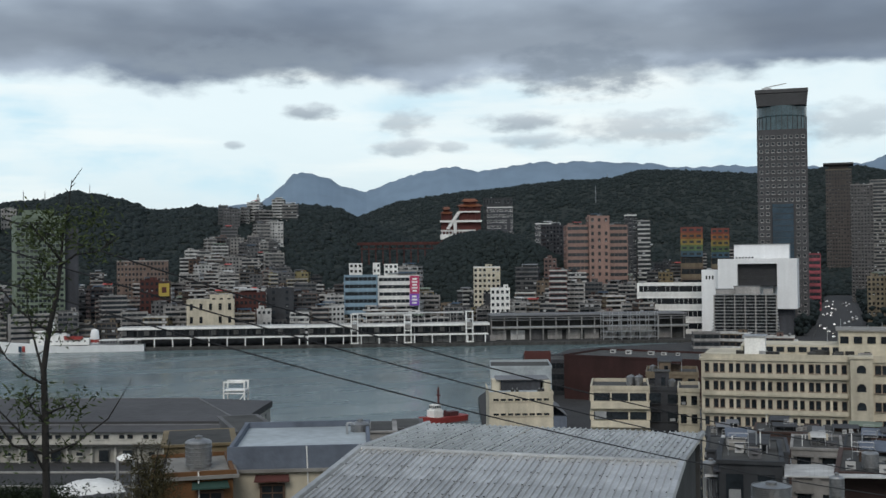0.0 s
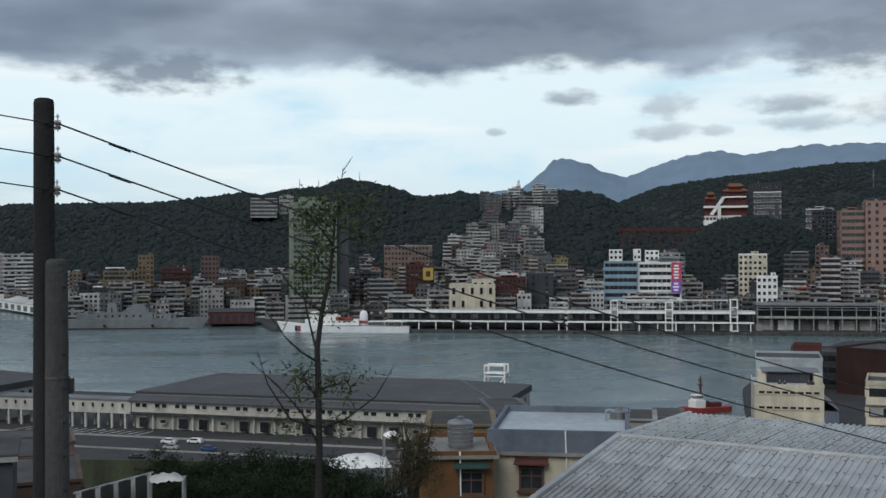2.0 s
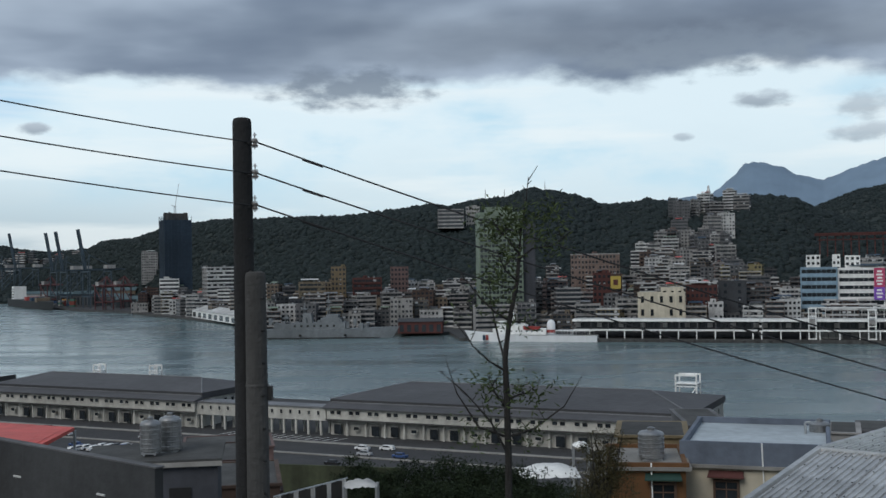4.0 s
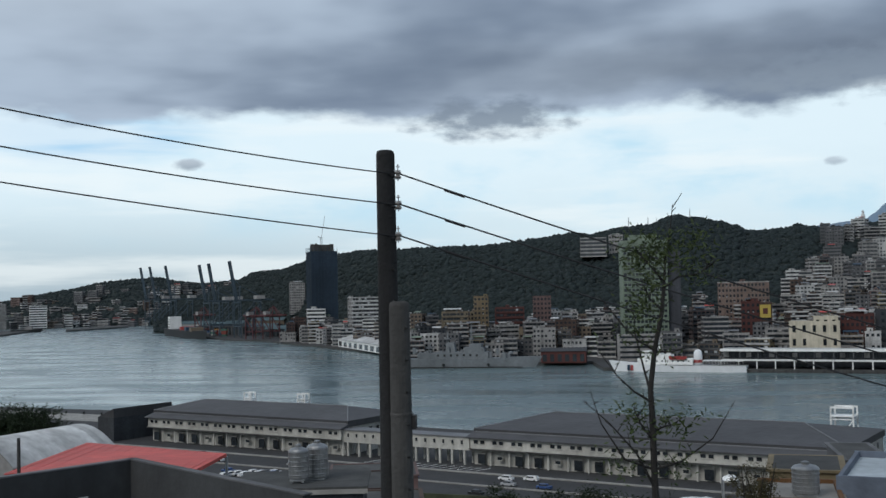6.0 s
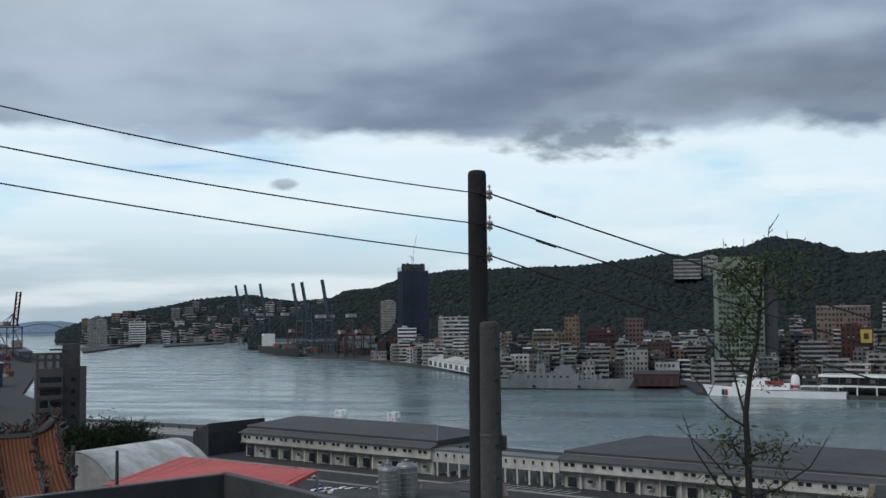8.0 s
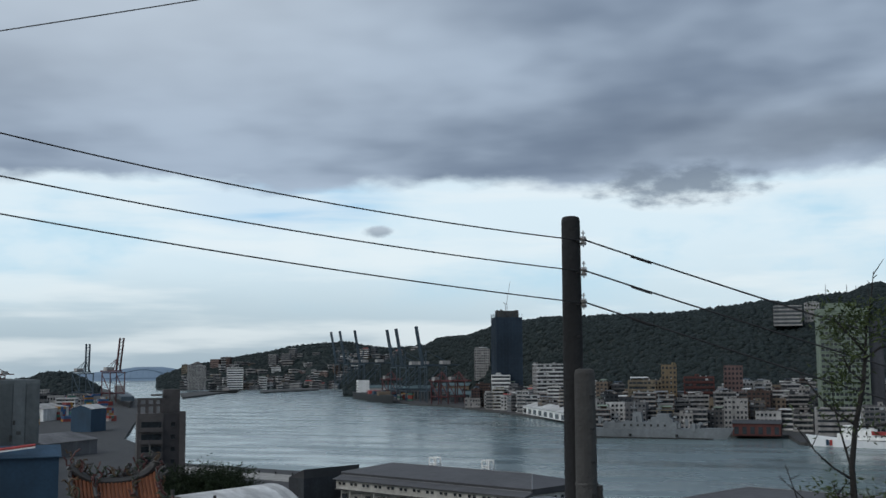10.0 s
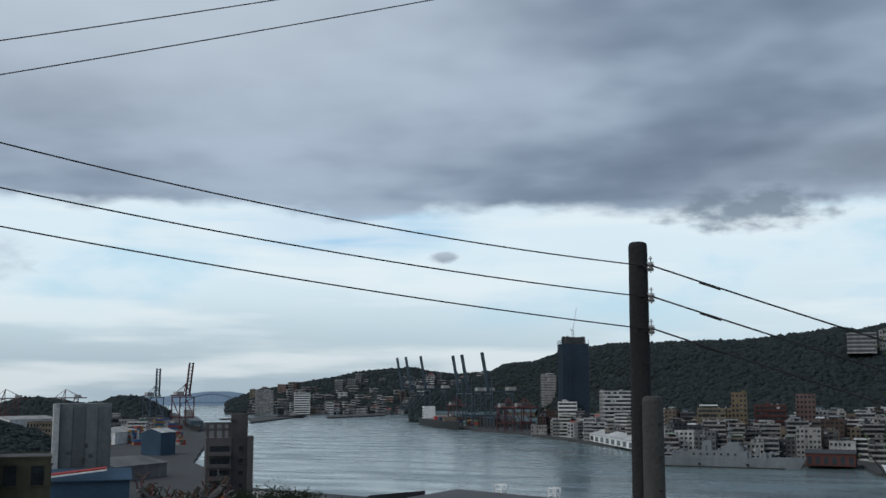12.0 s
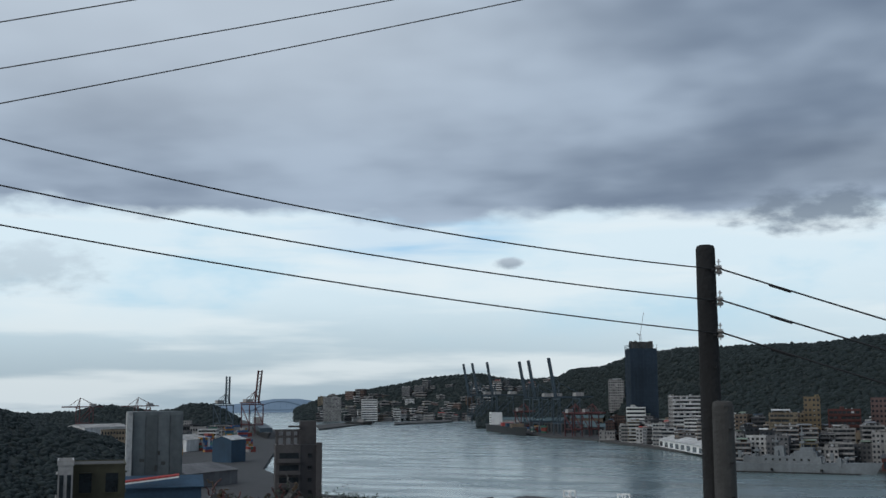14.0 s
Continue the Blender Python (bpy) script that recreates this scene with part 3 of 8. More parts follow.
def front(args, name, label, dep, wall, floors, zb=2.2, **kw):
    return building(name, label, *args, dep, zb, wall, floors, **kw)


front((259.3, 809.5, 47.0, 25.2, -17.8), "office_block", "pale blue tiled office block on the far quay", 22, PALE_BLUE, 8, bays=8, trim=PALE_BLUE, style="ribbon")
white_block = front((287.4, 803.1, 46.2, 31.6, -19.7), "office_block", "white office block with a tall pink sign", 22, WHITE, 8, style="ribbon", trim=WHITE)
front((360.9, 802.6, 52.2, 20.9, -24.2), "apartment_block", "pale yellow apartment block with a roof house", 16, CREAM, 12, style="grid", trim=WHITE)
front((357.6, 771.1, 36.0, 14.6, -24.9), "apartment_block", "small white block with dark windows", 14, WHITE, 7, style="grid")
front((401.6, 760.5, 49.1, 13.3, -27.8), "apartment_block", "narrow red-tiled block with white bands", 16, TEMPLE_RED, 11, style="ribbon", trim=WALLS[4])
front((463.5, 840.7, 86.7, 18.8, -22.9), "office_block", "salmon-tiled office block, side wing", 30, SALMON, 15, style="ribbon", trim=SALMON)
front((476.7, 827.5, 93.9, 17.1, -23.9), "office_block", "salmon-tiled office block, tall middle part", 30, SALMON, 16, style="grid", bays=3)
front((493.0, 823.7, 86.2, 15.2, -24.9), "office_block", "salmon-tiled office block, side wing", 30, SALMON, 15, style="ribbon", trim=SALMON)
front((575.0, 937.8, 100.3, 11.4, -31.5), "tower_block", "dark glass tower with white edge", 20, WALLS[5], 24, style="grid", trim=WHITE)
front((580.4, 922.7, 94.2, 11.7, -32.2), "tower_block", "dark slab tower block with pale balconies", 20, WALLS[5], 22, style="balcony", trim=WALLS[4])
front((526.6, 1133.7, 117.4, 28.4, -24.9), "office_block", "dark office block with a white window grid", 24, WALLS[5], 14, style="grid", zb=30, single=True, trim=WHITE)
front((527.2, 1140.0, 127.9, 32.9, -24.8), "office_block", "dark slab behind the gridded office front", 24, WALLS[5], 12, zb=40, style="grid", clutter=0.3)
front((550.0, 1066.5, 96.7, 24.1, -27.3), "office_block", "dark office block behind a white window grid", 20, WALLS[5], 10, style="grid", zb=25, single=True, trim=WHITE)
front((466.9, 704.3, 38.8, 51.9, -39.5), "harbour_office", "long low white office with ribbon windows", 20, WHITE, 4, style="ribbon", trim=WHITE, clutter=0.4)
front((566.6, 824.0, 79.0, 18.8, -34.5), "school_block", "block painted in rainbow stripes, lower part", 16, WALLS[2], 8, style="ribbon")
front((586.3, 810.1, 77.6, 15.2, -35.9), "school_block", "block painted in rainbow stripes, lower part", 16, WALLS[2], 8, style="ribbon")
front((794.9, 941.2, 61.5, 19.0, -38.2), "shop_building", "narrow building covered with pink and red signs", 18, SHOP_RED, 9, style="ribbon", trim=SHOP_RED)
TOWER_TAN = material("tan_tower_tile", (0.062, 0.052, 0.048), 0.8, grain=0.2, streak=0.2, stain=0.25)
TOWER_GREY = material("grey_tower_tile", (0.095, 0.09, 0.09), 0.8, grain=0.2, streak=0.2, stain=0.25)
front((1259.0, 1423.0, 199.0, 39.0, -41.5), "tower_block", "dark brown high-rise with a flat cap roof", 40, TOWER_TAN, 34, style="grid", bays=9, trim=WALLS[2], clutter=0)
cap = thing("cap_roof", "wide dark flat cap roof on the brown high-rise", "roof", frame_of(1272.0, 1438.0, 199.5, -41.5))
b = Build()
b.box((0, 0, 4.0), (30, 30, 8), TOWER_TAN)
part("roof_house", b, cap)
b = Build()
b.box((0, 0, 9.4), (46, 44, 2.8), DARK_ROOF)
part("slab", b, cap)
front((1004.0, 1094.0, 148.0, 26.0, -42.5), "tower_block", "grey residential high-rise with many windows", 30, TOWER_GREY, 34, style="grid", bays=7, trim=WALLS[1], clutter=0.5)
front((1052.0, 1110.0, 156.0, 30.0, -43.5), "tower_block", "grey residential high-rise with stepped crown", 30, TOWER_GREY, 34, style="balcony", trim=WALLS[1], clutter=0.9)
front((147.3, 816.8, 30.5, 34.1, -10.2), "cream_building", "cream-coloured low office with roof house", 18, CREAM, 3, style="grid", bays=5, trim=CREAM, clutter=0)
front((156.4, 823.3, 33.8, 16.3, -10.8), "cream_building", "cream upper block with tall windows", 12, CREAM, 4, style="grid", bays=3, trim=CREAM, clutter=0.5)
front((119.2, 977.8, 60.4, 42.2, -7.0), "apartment_block", "tan apartment block with wide roof houses", 20, WALLS[6], 13, style="grid", trim=WALLS[1])
front((114.0, 892.8, 44.6, 14.5, -7.3), "shop_building", "dark red block with a yellow sign", 16, BRICK, 9, style="grid")
front((125.3, 890.2, 43.5, 8.6, -8.0), "shop_building", "dark block beside the yellow sign", 16, WALLS[3], 9, style="grid", clutter=0.2)
front((179.5, 830.8, 34.9, 22.5, -12.2), "apartment_block", "dark red low block on the quay street", 16, BRICK, 7, style="grid")
front((203.5, 835.6, 37.7, 20.4, -13.7), "apartment_block", "dark grey windowless block", 16, WALLS[5], 7, style="grid", bays=2)
front((-8.2, 1330.0, 118.1, 30.8, 0.4), "villa_block", "grey block with pale bands high on the wooded hill", 20, WALLS[0], 5, style="ribbon", zb=96, trim=WALLS[1], clutter=0)
front((18.2, 1344.9, 121.4, 16.3, -0.8), "villa_block", "grey block high on the wooded hill", 18, WALLS[1], 6, zb=92, style="grid")
front((-258.0, 1212.9, 54.0, 31.3, 22.0), "apartment_block", "large grey apartment block with balconies", 30, WALLS[1], 12, style="balcony", trim=WALLS[4])
front((-351.5, 1355.2, 40.4, 23.1, 14.5), "apartment_block", "white block with dark ribbon windows", 24, WALLS[4], 8, style="ribbon", trim=WHITE)
front((-453.8, 1638.3, 76.5, 23.3, 15.5), "apartment_block", "pale tower pair on the hill foot", 20, WALLS[1], 12, style="grid", zb=30)
front((-107.9, 1004.2, 52.7, 13.2, 6.1), "apartment_block", "yellow-ochre apartment block in the town", 16, WALLS[7], 12, style="grid", trim=WALLS[7])
front((-80.4, 981.7, 42.5, 25.3, 4.7), "apartment_block", "red-brown stepped apartment block", 18, BRICK, 9, style="balcony", trim=BRICK)
front((-52.8, 998.6, 51.7, 15.8, 3.0), "apartment_block", "tall brown brick tower block in the town", 16, WALLS[6], 12, style="grid")
front((-130.1, 991.5, 39.4, 23.5, 7.5), "apartment_block", "tan apartment block with balconies", 16, WALLS[2], 9, style="balcony")
front((-1243.4, 2168.9, 54.5, 39.7, 29.8), "tower_block", "pale twin tower on the headland", 30, WALLS[1], 18, style="grid")
front((-1199.6, 2261.5, 48.8, 35.7, 27.9), "tower_block", "block with white and dark bands on the headland", 30, WALLS[4], 9, style="ribbon", trim=WHITE)


def sign(name, label, args, thick, mat, parent_gap=0.4, bars=0, ink=WHITE):
    """A flat sign board on a front, with plain bars for its writing."""
    x, y, zt, w, yaw, h = args
    ob = thing(name, label, "sign", frame_of(x, y, zt - h, yaw))
    b = Build()
    b.box((0, -parent_gap, h / 2), (w, thick, h), mat)
    part("board", b, ob)
    for i in range(bars):
        b = Build()
        b.box((0, -parent_gap - thick / 2 - 0.03, h * (0.9 - 0.8 * (i + 0.5) / bars)), (w * (0.6 if i % 2 else 0.45), 0.06, h * 0.45 / bars), ink)
        part("lettering_bar", b, ob)


sign("wall_sign", "tall pink and violet sign with white writing", (298.5, 798.0, 46.9, 7.3, -20.5, 14), 0.5, PINK, 0.8, 5)
sign("wall_sign", "violet lower sign panel with white writing", (298.3, 798.1, 33.2, 7.3, -20.5, 9), 0.5, VIOLET, 0.9, 3)
sign("wall_sign", "yellow square sign with a dark emblem", (124.5, 889.3, 42.7, 8.1, -8.0, 10), 0.5, YELLOW, 0.35, 1, BRICK)

def rainbow(x, y, zt, w, yaw):
    ob = thing("rainbow_facade", "facade panel painted in rainbow stripes", "facade", frame_of(x, y, zt - 26, yaw))
    for i, c in enumerate(((0.17, 0.05, 0.04), (0.24, 0.095, 0.04), (0.27, 0.20, 0.06), (0.09, 0.145, 0.065), (0.05, 0.10, 0.145))):
        mat = material("stripe_%d" % i, c, 0.8, grain=0.4, streak=0.2)
        b = Build()
        b.box((0, -0.6, 26 - 5.2 * (i + 0.5)), (w, 0.8, 5.1), mat)
        for u in (-0.32, 0, 0.32):
            b.box((u * w, -1.02, 26 - 5.2 * (i + 0.5)), (w * 0.2, 0.1, 2.0), GLASS)
        part("stripe_panel", b, ob)


rainbow(564.4, 820.7, 85.3, 18.7, -34.5)
rainbow(584.1, 806.8, 83.9, 15.2, -35.9)


def harbour_tower(x, y, zt, w, yaw):
    """High-rise: dark tiled shaft with punched windows, glass bay, curved glazed crown and a cap."""
    dep, zb = w, 2.2
    h = zt - zb
    ca, sa = math.cos(radians(yaw)), math.sin(radians(yaw))
    root = thing("high_rise_tower", "dark grey tiled high-rise with a glazed crown and cap roof", "tower", frame_of(x - sa * dep / 2, y + ca * dep / 2, zb, yaw))
    CROWN_GLASS = glass_material("teal_crown_glass", (0.09, 0.15, 0.175))
    tile = material("tower_tile", (0.052, 0.052, 0.056), 0.7, grain=0.2, streak=0.1)
    b = Build()
    b.box((0, 0, h * 0.415), (w, dep, h * 0.83), tile)
    part("shaft", b, root)
    b = Build()
    b.lathe((0, 0, h * 0.83), [(w * 0.50, 0), (w * 0.50, h * 0.055), (w * 0.51, h * 0.06), (w * 0.51, h * 0.1)], CROWN_GLASS, 28)
    for i in range(28):
        t = 2 * math.pi * i / 28
        b.box((w * 0.505 * math.cos(t), w * 0.505 * math.sin(t), h * 0.88), (0.35, 0.35, h * 0.1), tile, math.degrees(t))
    part("glazed_crown", b, root, "blue glass crown with vertical fins")
    b = Build()
    b.box((0, 0, h * 0.955), (w * 1.0, dep, h * 0.05), DARK_ROOF, taper=1.04)
    b.box((0, 0, h * 0.99), (w * 1.06, dep * 1.06, h * 0.015), DARK_ROOF)
    part("cap_roof", b, root)
    b = Build()
    b.box((-w * 0.3, 0, h * 1.01), (w * 0.2, 3, 3.0), STEEL)
    b.beam((-w * 0.35, 0, h * 1.02), (w * 0.1, 0, h * 1.035), 0.8, STEEL)
    part("gondola_crane", b, root)
    b = Build()
    b.box((0, -dep / 2 - 0.8, h * 0.27), (w * 0.42, 2.0, h * 0.50), BLUE_GLASS)
    bay = part("glass_bay", b, root, "dark blue glazed bay")
    for i in range(20):
        b = Build()
        b.box((0, -dep / 2 - 1.85, h * (0.03 + 0.025 * i)), (w * 0.42, 0.2, 0.35), WALLS[5])
        part("floor_line", b, bay)
    for k in range(27):
        z = h * (0.045 + 0.029 * k)
        for i, u in enumerate((-0.42, -0.3, -0.18, -0.06, 0.06, 0.18, 0.3, 0.42)):
            if z < h * 0.52 and abs(u) < 0.25:
                continue
            part("window", window_mesh(w * 0.07, 2.5, WALLS[1]), root, at=pose(u * w, -dep / 2 - 0.02, z))
    for k in range(27):
        for u in (-0.35, 0, 0.35):
            part("window", window_mesh(w * 0.12, 2.5, WALLS[1]), root, at=pose(-w / 2 - 0.02, u * dep, h * (0.045 + 0.029 * k), 0, 0, 270))


harbour_tower(565.3, 700.3, 188.0, 37.1, -38.9)


def white_hall(x, y, zt, w, yaw):
    """White terminal hall: a thick frame round a deep dark opening, an upper block and a side wing."""
    zb, dep = 2.2, 34
    h = zt - zb
    ca, sa = math.cos(radians(yaw)), math.sin(radians(yaw))
    root = thing("terminal_hall", "white modern hall with a big dark framed opening", "building", frame_of(x - sa * dep / 2, y + ca * dep / 2, zb, yaw))
    for nm, cx, cy, cz, sx, sy, sz in (
            ("back_wall", 0, 8, 0.68, 1.08, dep - 16, 0.64), ("frame_side", -0.405, -9, 0.68, 0.27, 18, 0.64), ("frame_side", 0.405, -9, 0.68, 0.27, 18, 0.64), ("frame_lintel", 0, -9, 0.968, 0.54, 18, 0.066)):
        b = Build()
        b.box((cx * w, cy, cz * h), (sx * w, sy, sz * h), CLEAN_WHITE)
        part(nm, b, root)
    # slate colour of the base stands for shadow below the raised white frame
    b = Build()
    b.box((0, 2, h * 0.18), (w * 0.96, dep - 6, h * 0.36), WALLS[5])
    part("shaded_base", b, root, "recessed base coloured dark for the shadow under the frame")
    # near-black block stands in for the dark depth of the opening
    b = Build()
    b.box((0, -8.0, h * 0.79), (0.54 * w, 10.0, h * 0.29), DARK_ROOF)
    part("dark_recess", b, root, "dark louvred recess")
    for i in range(8):
        b = Build()
        b.box((0, -13.3, h * (0.66 + 0.036 * i)), (0.535 * w, 0.5, 0.3), WALLS[5])
        part("louvre", b, root)
    b = Build()
    b.box((0.04 * w, 6, h + 5), (0.76 * w, 16, 10), CLEAN_WHITE)
    part("upper_block", b, root)
    b = Build()
    b.box((0.04 * w, 6, h + 10.15), (0.78 * w, 17, 0.3), WALLS[1])
    part("upper_roof", b, root)
    for i in range(6):
        b = Build()
        b.box((-0.3 * w + 2.2 * i, -6, h + 0.8), (1.2, 1.2, 1.2), WALLS[5])
        part("roof_unit", b, root)
    b = Build()
    b.box((-0.66 * w, 2, h * 0.43), (0.26 * w, 22, h * 0.86), CLEAN_WHITE)
    wing = part("side_wing", b, root)
    for i in range(3):
        b = Build()
        b.box((-0.72 * w + 2.2 * i, -9.05, h * 0.76), (1.1, 0.2, 2.6), GLASS)
        part("slit_window", b, wing)


white_hall(496.0, 642.9, 56.9, 49.5, -41.7)


def green_hotel(x, y, zt, w, yaw):
    zb, dep = 2.2, 30
    h = zt - zb
    ca, sa = math.cos(radians(yaw)), math.sin(radians(yaw))
    root = thing("hotel", "tall pale green hotel slab with rows of dark windows", "building", frame_of(x - sa * dep / 2, y + ca * dep / 2, zb, yaw))
    b = Build()
    b.box((0, 0, h / 2), (w, dep, h), GREEN_PAINT)
    b.box((0, 0, h + 1.0), (w + 1, dep + 1, 2.0), GREEN_PAINT)
    part("wall", b, root)
    b = Build()
    b.box((0, 0, h + 4), (w * 0.6, dep * 0.6, 5), GREEN_PAINT)
    part("roof_house", b, root)
    # slate block stands for the right side face, its shade put into the colour
    b = Build()
    b.box((w / 2 + 5.2, 2, h * 0.46), (10, dep * 0.9, h * 0.92), WALLS[5])
    part("stair_wing", b, root, "dark block standing for the shaded side face")
    floors, n = 19, 11
    for k in range(floors):
        z = h * (0.12 + 0.86 * (k + 0.5) / floors)
        b = Build()
        b.box((0, -dep / 2 - 0.03, z), (w * 0.95, 0.12, h / 22 * 0.5), GLASS)
        band = part("window_band", b, root, "dark window band")
        b = Build()
        b.box((0, -dep / 2 - 0.3, z - h / 22 * 0.34), (w * 0.97, 0.6, h / 22 * 0.16), GREEN_PAINT)
        part("sill", b, band)
    for i in range(n + 1):
        b = Build()
        b.box((-w * 0.475 + w * 0.95 * i / n, -dep / 2 - 0.2, h * 0.55), (0.55, 0.4, h * 0.87), GREEN_PAINT)
        part("mullion", b, root)
    b = Build()
    b.box((-2, -dep / 2 - 8, 10), (w * 1.2, 16, 20), WALLS[1])
    podium = part("podium", b, root, "pale podium with ribbon windows")
    for k in range(5):
        b = Build()
        b.box((-2, -dep / 2 - 16.05, 3 + 3.8 * k), (w * 1.15, 0.3, 1.6), GLASS)
        part("ribbon_window", b, podium)


green_hotel(33.6, 879.4, 92.5, 34.8, 3.8)


def construction_tower(x, y, zt, w, yaw):
    zb = 2.2
    h = zt - zb
    net = material("dark_blue_scaffold_net", (0.030, 0.050, 0.075), 0.9, grain=0.08, stain=0.3, streak=0.3)
    root = thing("tower_under_construction", "unfinished tower wrapped in dark blue netting, crane on top", "tower", frame_of(x, y, zb, yaw))
    b = Build()
    b.box((0, 0, h * 0.46), (w, w, h * 0.92), net)
    part("netting", b, root)
    b = Build()
    for i in range(26):
        b.box((0, 0, h * 0.035 * (i + 1)), (w * 1.02, w * 1.02, 0.5), net)
    for i in range(9):
        u = (-0.5 + i / 8) * w
        b.box((u, -w * 0.512, h * 0.48), (0.4, 0.3, h * 0.96), net)
        b.box((-w * 0.512, u, h * 0.48), (0.3, 0.4, h * 0.96), net)
    part("scaffold", b, root)
    b = Build()
    rng = random.Random(4)
    for i in range(14):
        b.box((rng.uniform(-0.45, 0.45) * w, rng.uniform(-0.45, 0.3) * w, h * 0.95), (rng.uniform(1, 4), 2, h * rng.uniform(0.04, 0.11)), DARK_CONCRETE)
    b.box((-0.02 * w, 0, h * 0.95), (w * 0.7, w * 0.7, h * 0.08), DARK_CONCRETE)
    part("top_floor_frame", b, root)
    b = Build()
    for qx in (-1, 1):
        for qy in (-1, 1):
            b.beam((qx, qy, h * 0.96), (qx, qy, h * 1.07), 0.3, STEEL)
    for i in range(5):
        b.beam((-1, -1, h * (0.97 + 0.02 * i)), (1, -1, h * (0.99 + 0.02 * i)), 0.2, STEEL)
    b.beam((0, 0, h * 1.06), (w * 0.16, 0, h * 1.30), 0.5, STEEL)
    b.beam((0, 0, h * 1.06), (-w * 0.12, 0, h * 1.08), 0.8, STEEL)
    part("tower_crane", b, root, "pale luffing crane")


construction_tower(-351.3, 1386.2, 123.0, 32.9, 26.2)


def temple(x, y, zt, w, yaw):
    """Hillside temple hall: white terraces, red walls, stepped upswept orange roofs."""
    zb = 58
    root = thing("temple", "hillside temple with orange roofs on white terraces", "temple", frame_of(x, y, zb, yaw))
    h = zt - zb

    def upswept(b, cx, z, rw, rd, rh):
        n = 8
        pts = []
        for j, (k, zz) in enumerate(((1.0, 0.0), (0.55, 0.55), (0.12, 1.0))):
            for i in range(n + 1):
                u = -1 + 2 * i / n
                lift = 0.28 * rh * abs(u) ** 3 * (1 - j / 2)
                for sgn in (-1, 1):
                    pts.append((cx + u * rw / 2 * (1.0 if j == 0 else 0.86 - 0.1 * j), sgn * rd / 2 * k, z + zz * rh + lift))
        fs = []
        for j in range(2):
            for i in range(n):
                for s in (0, 1):
                    a = (j * (n + 1) + i) * 2 + s
                    c = ((j + 1) * (n + 1) + i) * 2 + s
                    fs.append((a, a + 2, c + 2, c) if s == 0 else (c, c + 2, a + 2, a))
        top = 2 * (n + 1) * 2
        fs += [(top + 2 * i, top + 2 * i + 2, top + 2 * i + 3, top + 2 * i + 1) for i in range(n)]
        b.poly(pts, fs, TEMPLE_TILE)

    for cx, bw, z0, z1, z2 in ((7, 23, 98, 112.5, 121), (-16.5, 11, 98, 105.5, 113)):
        b = Build()
        b.box((cx, 0, (z0 + z1) / 2 - zb), (bw * 0.9, 12, z1 - z0), TEMPLE_RED)
        part("hall", b, root, "red columned hall")
        for i in range(6):
            b = Build()
            b.tube((cx + (-0.5 + 0.2 * i) * bw * 0.9, -7.6, z0 - zb), (cx + (-0.5 + 0.2 * i) * bw * 0.9, -7.6, z1 - zb), 0.45, 0.45, TEMPLE_RED, 8)
            part("column", b, root)
        rise = z2 - z1
        b = Build()
        upswept(b, cx, z1 - zb, bw * 1.12, 18, rise * 0.42)
        part("roof", b, root, "upswept orange tiled roof")
        b = Build()
        b.box((cx, 0, z1 - zb + rise * 0.5), (bw * 0.55, 8, rise * 0.3), TEMPLE_RED)
        part("clerestory", b, root)
        b = Build()
        upswept(b, cx, z1 - zb + rise * 0.58, bw * 0.74, 13, rise * 0.42)
        part("upper_roof", b, root, "upswept orange tiled roof")
    b = Build()
    b.box((-2, 3, 15), (40, 14, 50), TEMPLE_RED)
    part("rock_base", b, root, "dark red lower storeys")
    for cx, cz, ww, hh in ((7, 107.4, 21, 1.2), (-2, 98, 42, 1.9), (-5, 88.6, 35, 1.6), (-9, 82.5, 28, 5.0)):
        b = Build()
        b.box((cx, -7.5, cz - zb), (ww, 4, hh), WHITE)
        part("terrace", b, root, "white railed terrace")
    for i in range(9):
        b = Build()
        b.box((-21 + 3.4 * i, -8.6, 84.6 - zb), (0.9, 0.9, 7), WHITE)
        part("terrace_post", b, root)
    b = Build()
    for i in range(14):
        t = i / 13
        b = Build()
        b.box((-15 + 11 * t, -10.2, 91 + 16 * t - zb), (3.4, 1.6, 1.6), WHITE)
        part("stair_flight", b, root, "white stair flight")
    b = Build()
    b.box((-8, -10, 92 - zb), (3.2, 1.6, 12), WHITE)
    part("stair_wall", b, root)


temple(442.0, 1040.0, 120.5, 44.5, -23.0)

deck = thing("red_viaduct", "long red-railed deck on pillars along the hillside", "viaduct", frame_of(379.5, 1053.8, 77.0, -19.8))
for nm, sz, cz, mt in (("deck_slab", (86, 8, 1.2), -1.5, BRICK), ("railing", (86, 0.3, 1.6), -0.2, BRICK), ("lower_beam", (80, 6, 1.0), -6, BRICK)):
    bb = Build()
    bb.box((0, 0 if nm != "railing" else -4.15, cz), sz, mt)
    part(nm, bb, deck)
for i in range(12):
    bb = Build()
    bb.box((-38.5 + 7 * i, 0, -12), (1.0, 3, 20), BRICK)
    part("pillar", bb, deck)

# the wooded mound in front of the temple
mound = Hill([(19.2, 39), (20.7, 54), (22.2, 77), (23.3, 83), (24.8, 84), (26.2, 76), (27.8, 61), (28.8, 48)], 890, 1010, 1120, 4, 21.0)
mound.build("hill_mound", "small dark wooded mound in the town", SOIL)
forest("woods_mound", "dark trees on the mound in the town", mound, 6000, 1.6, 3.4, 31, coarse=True)


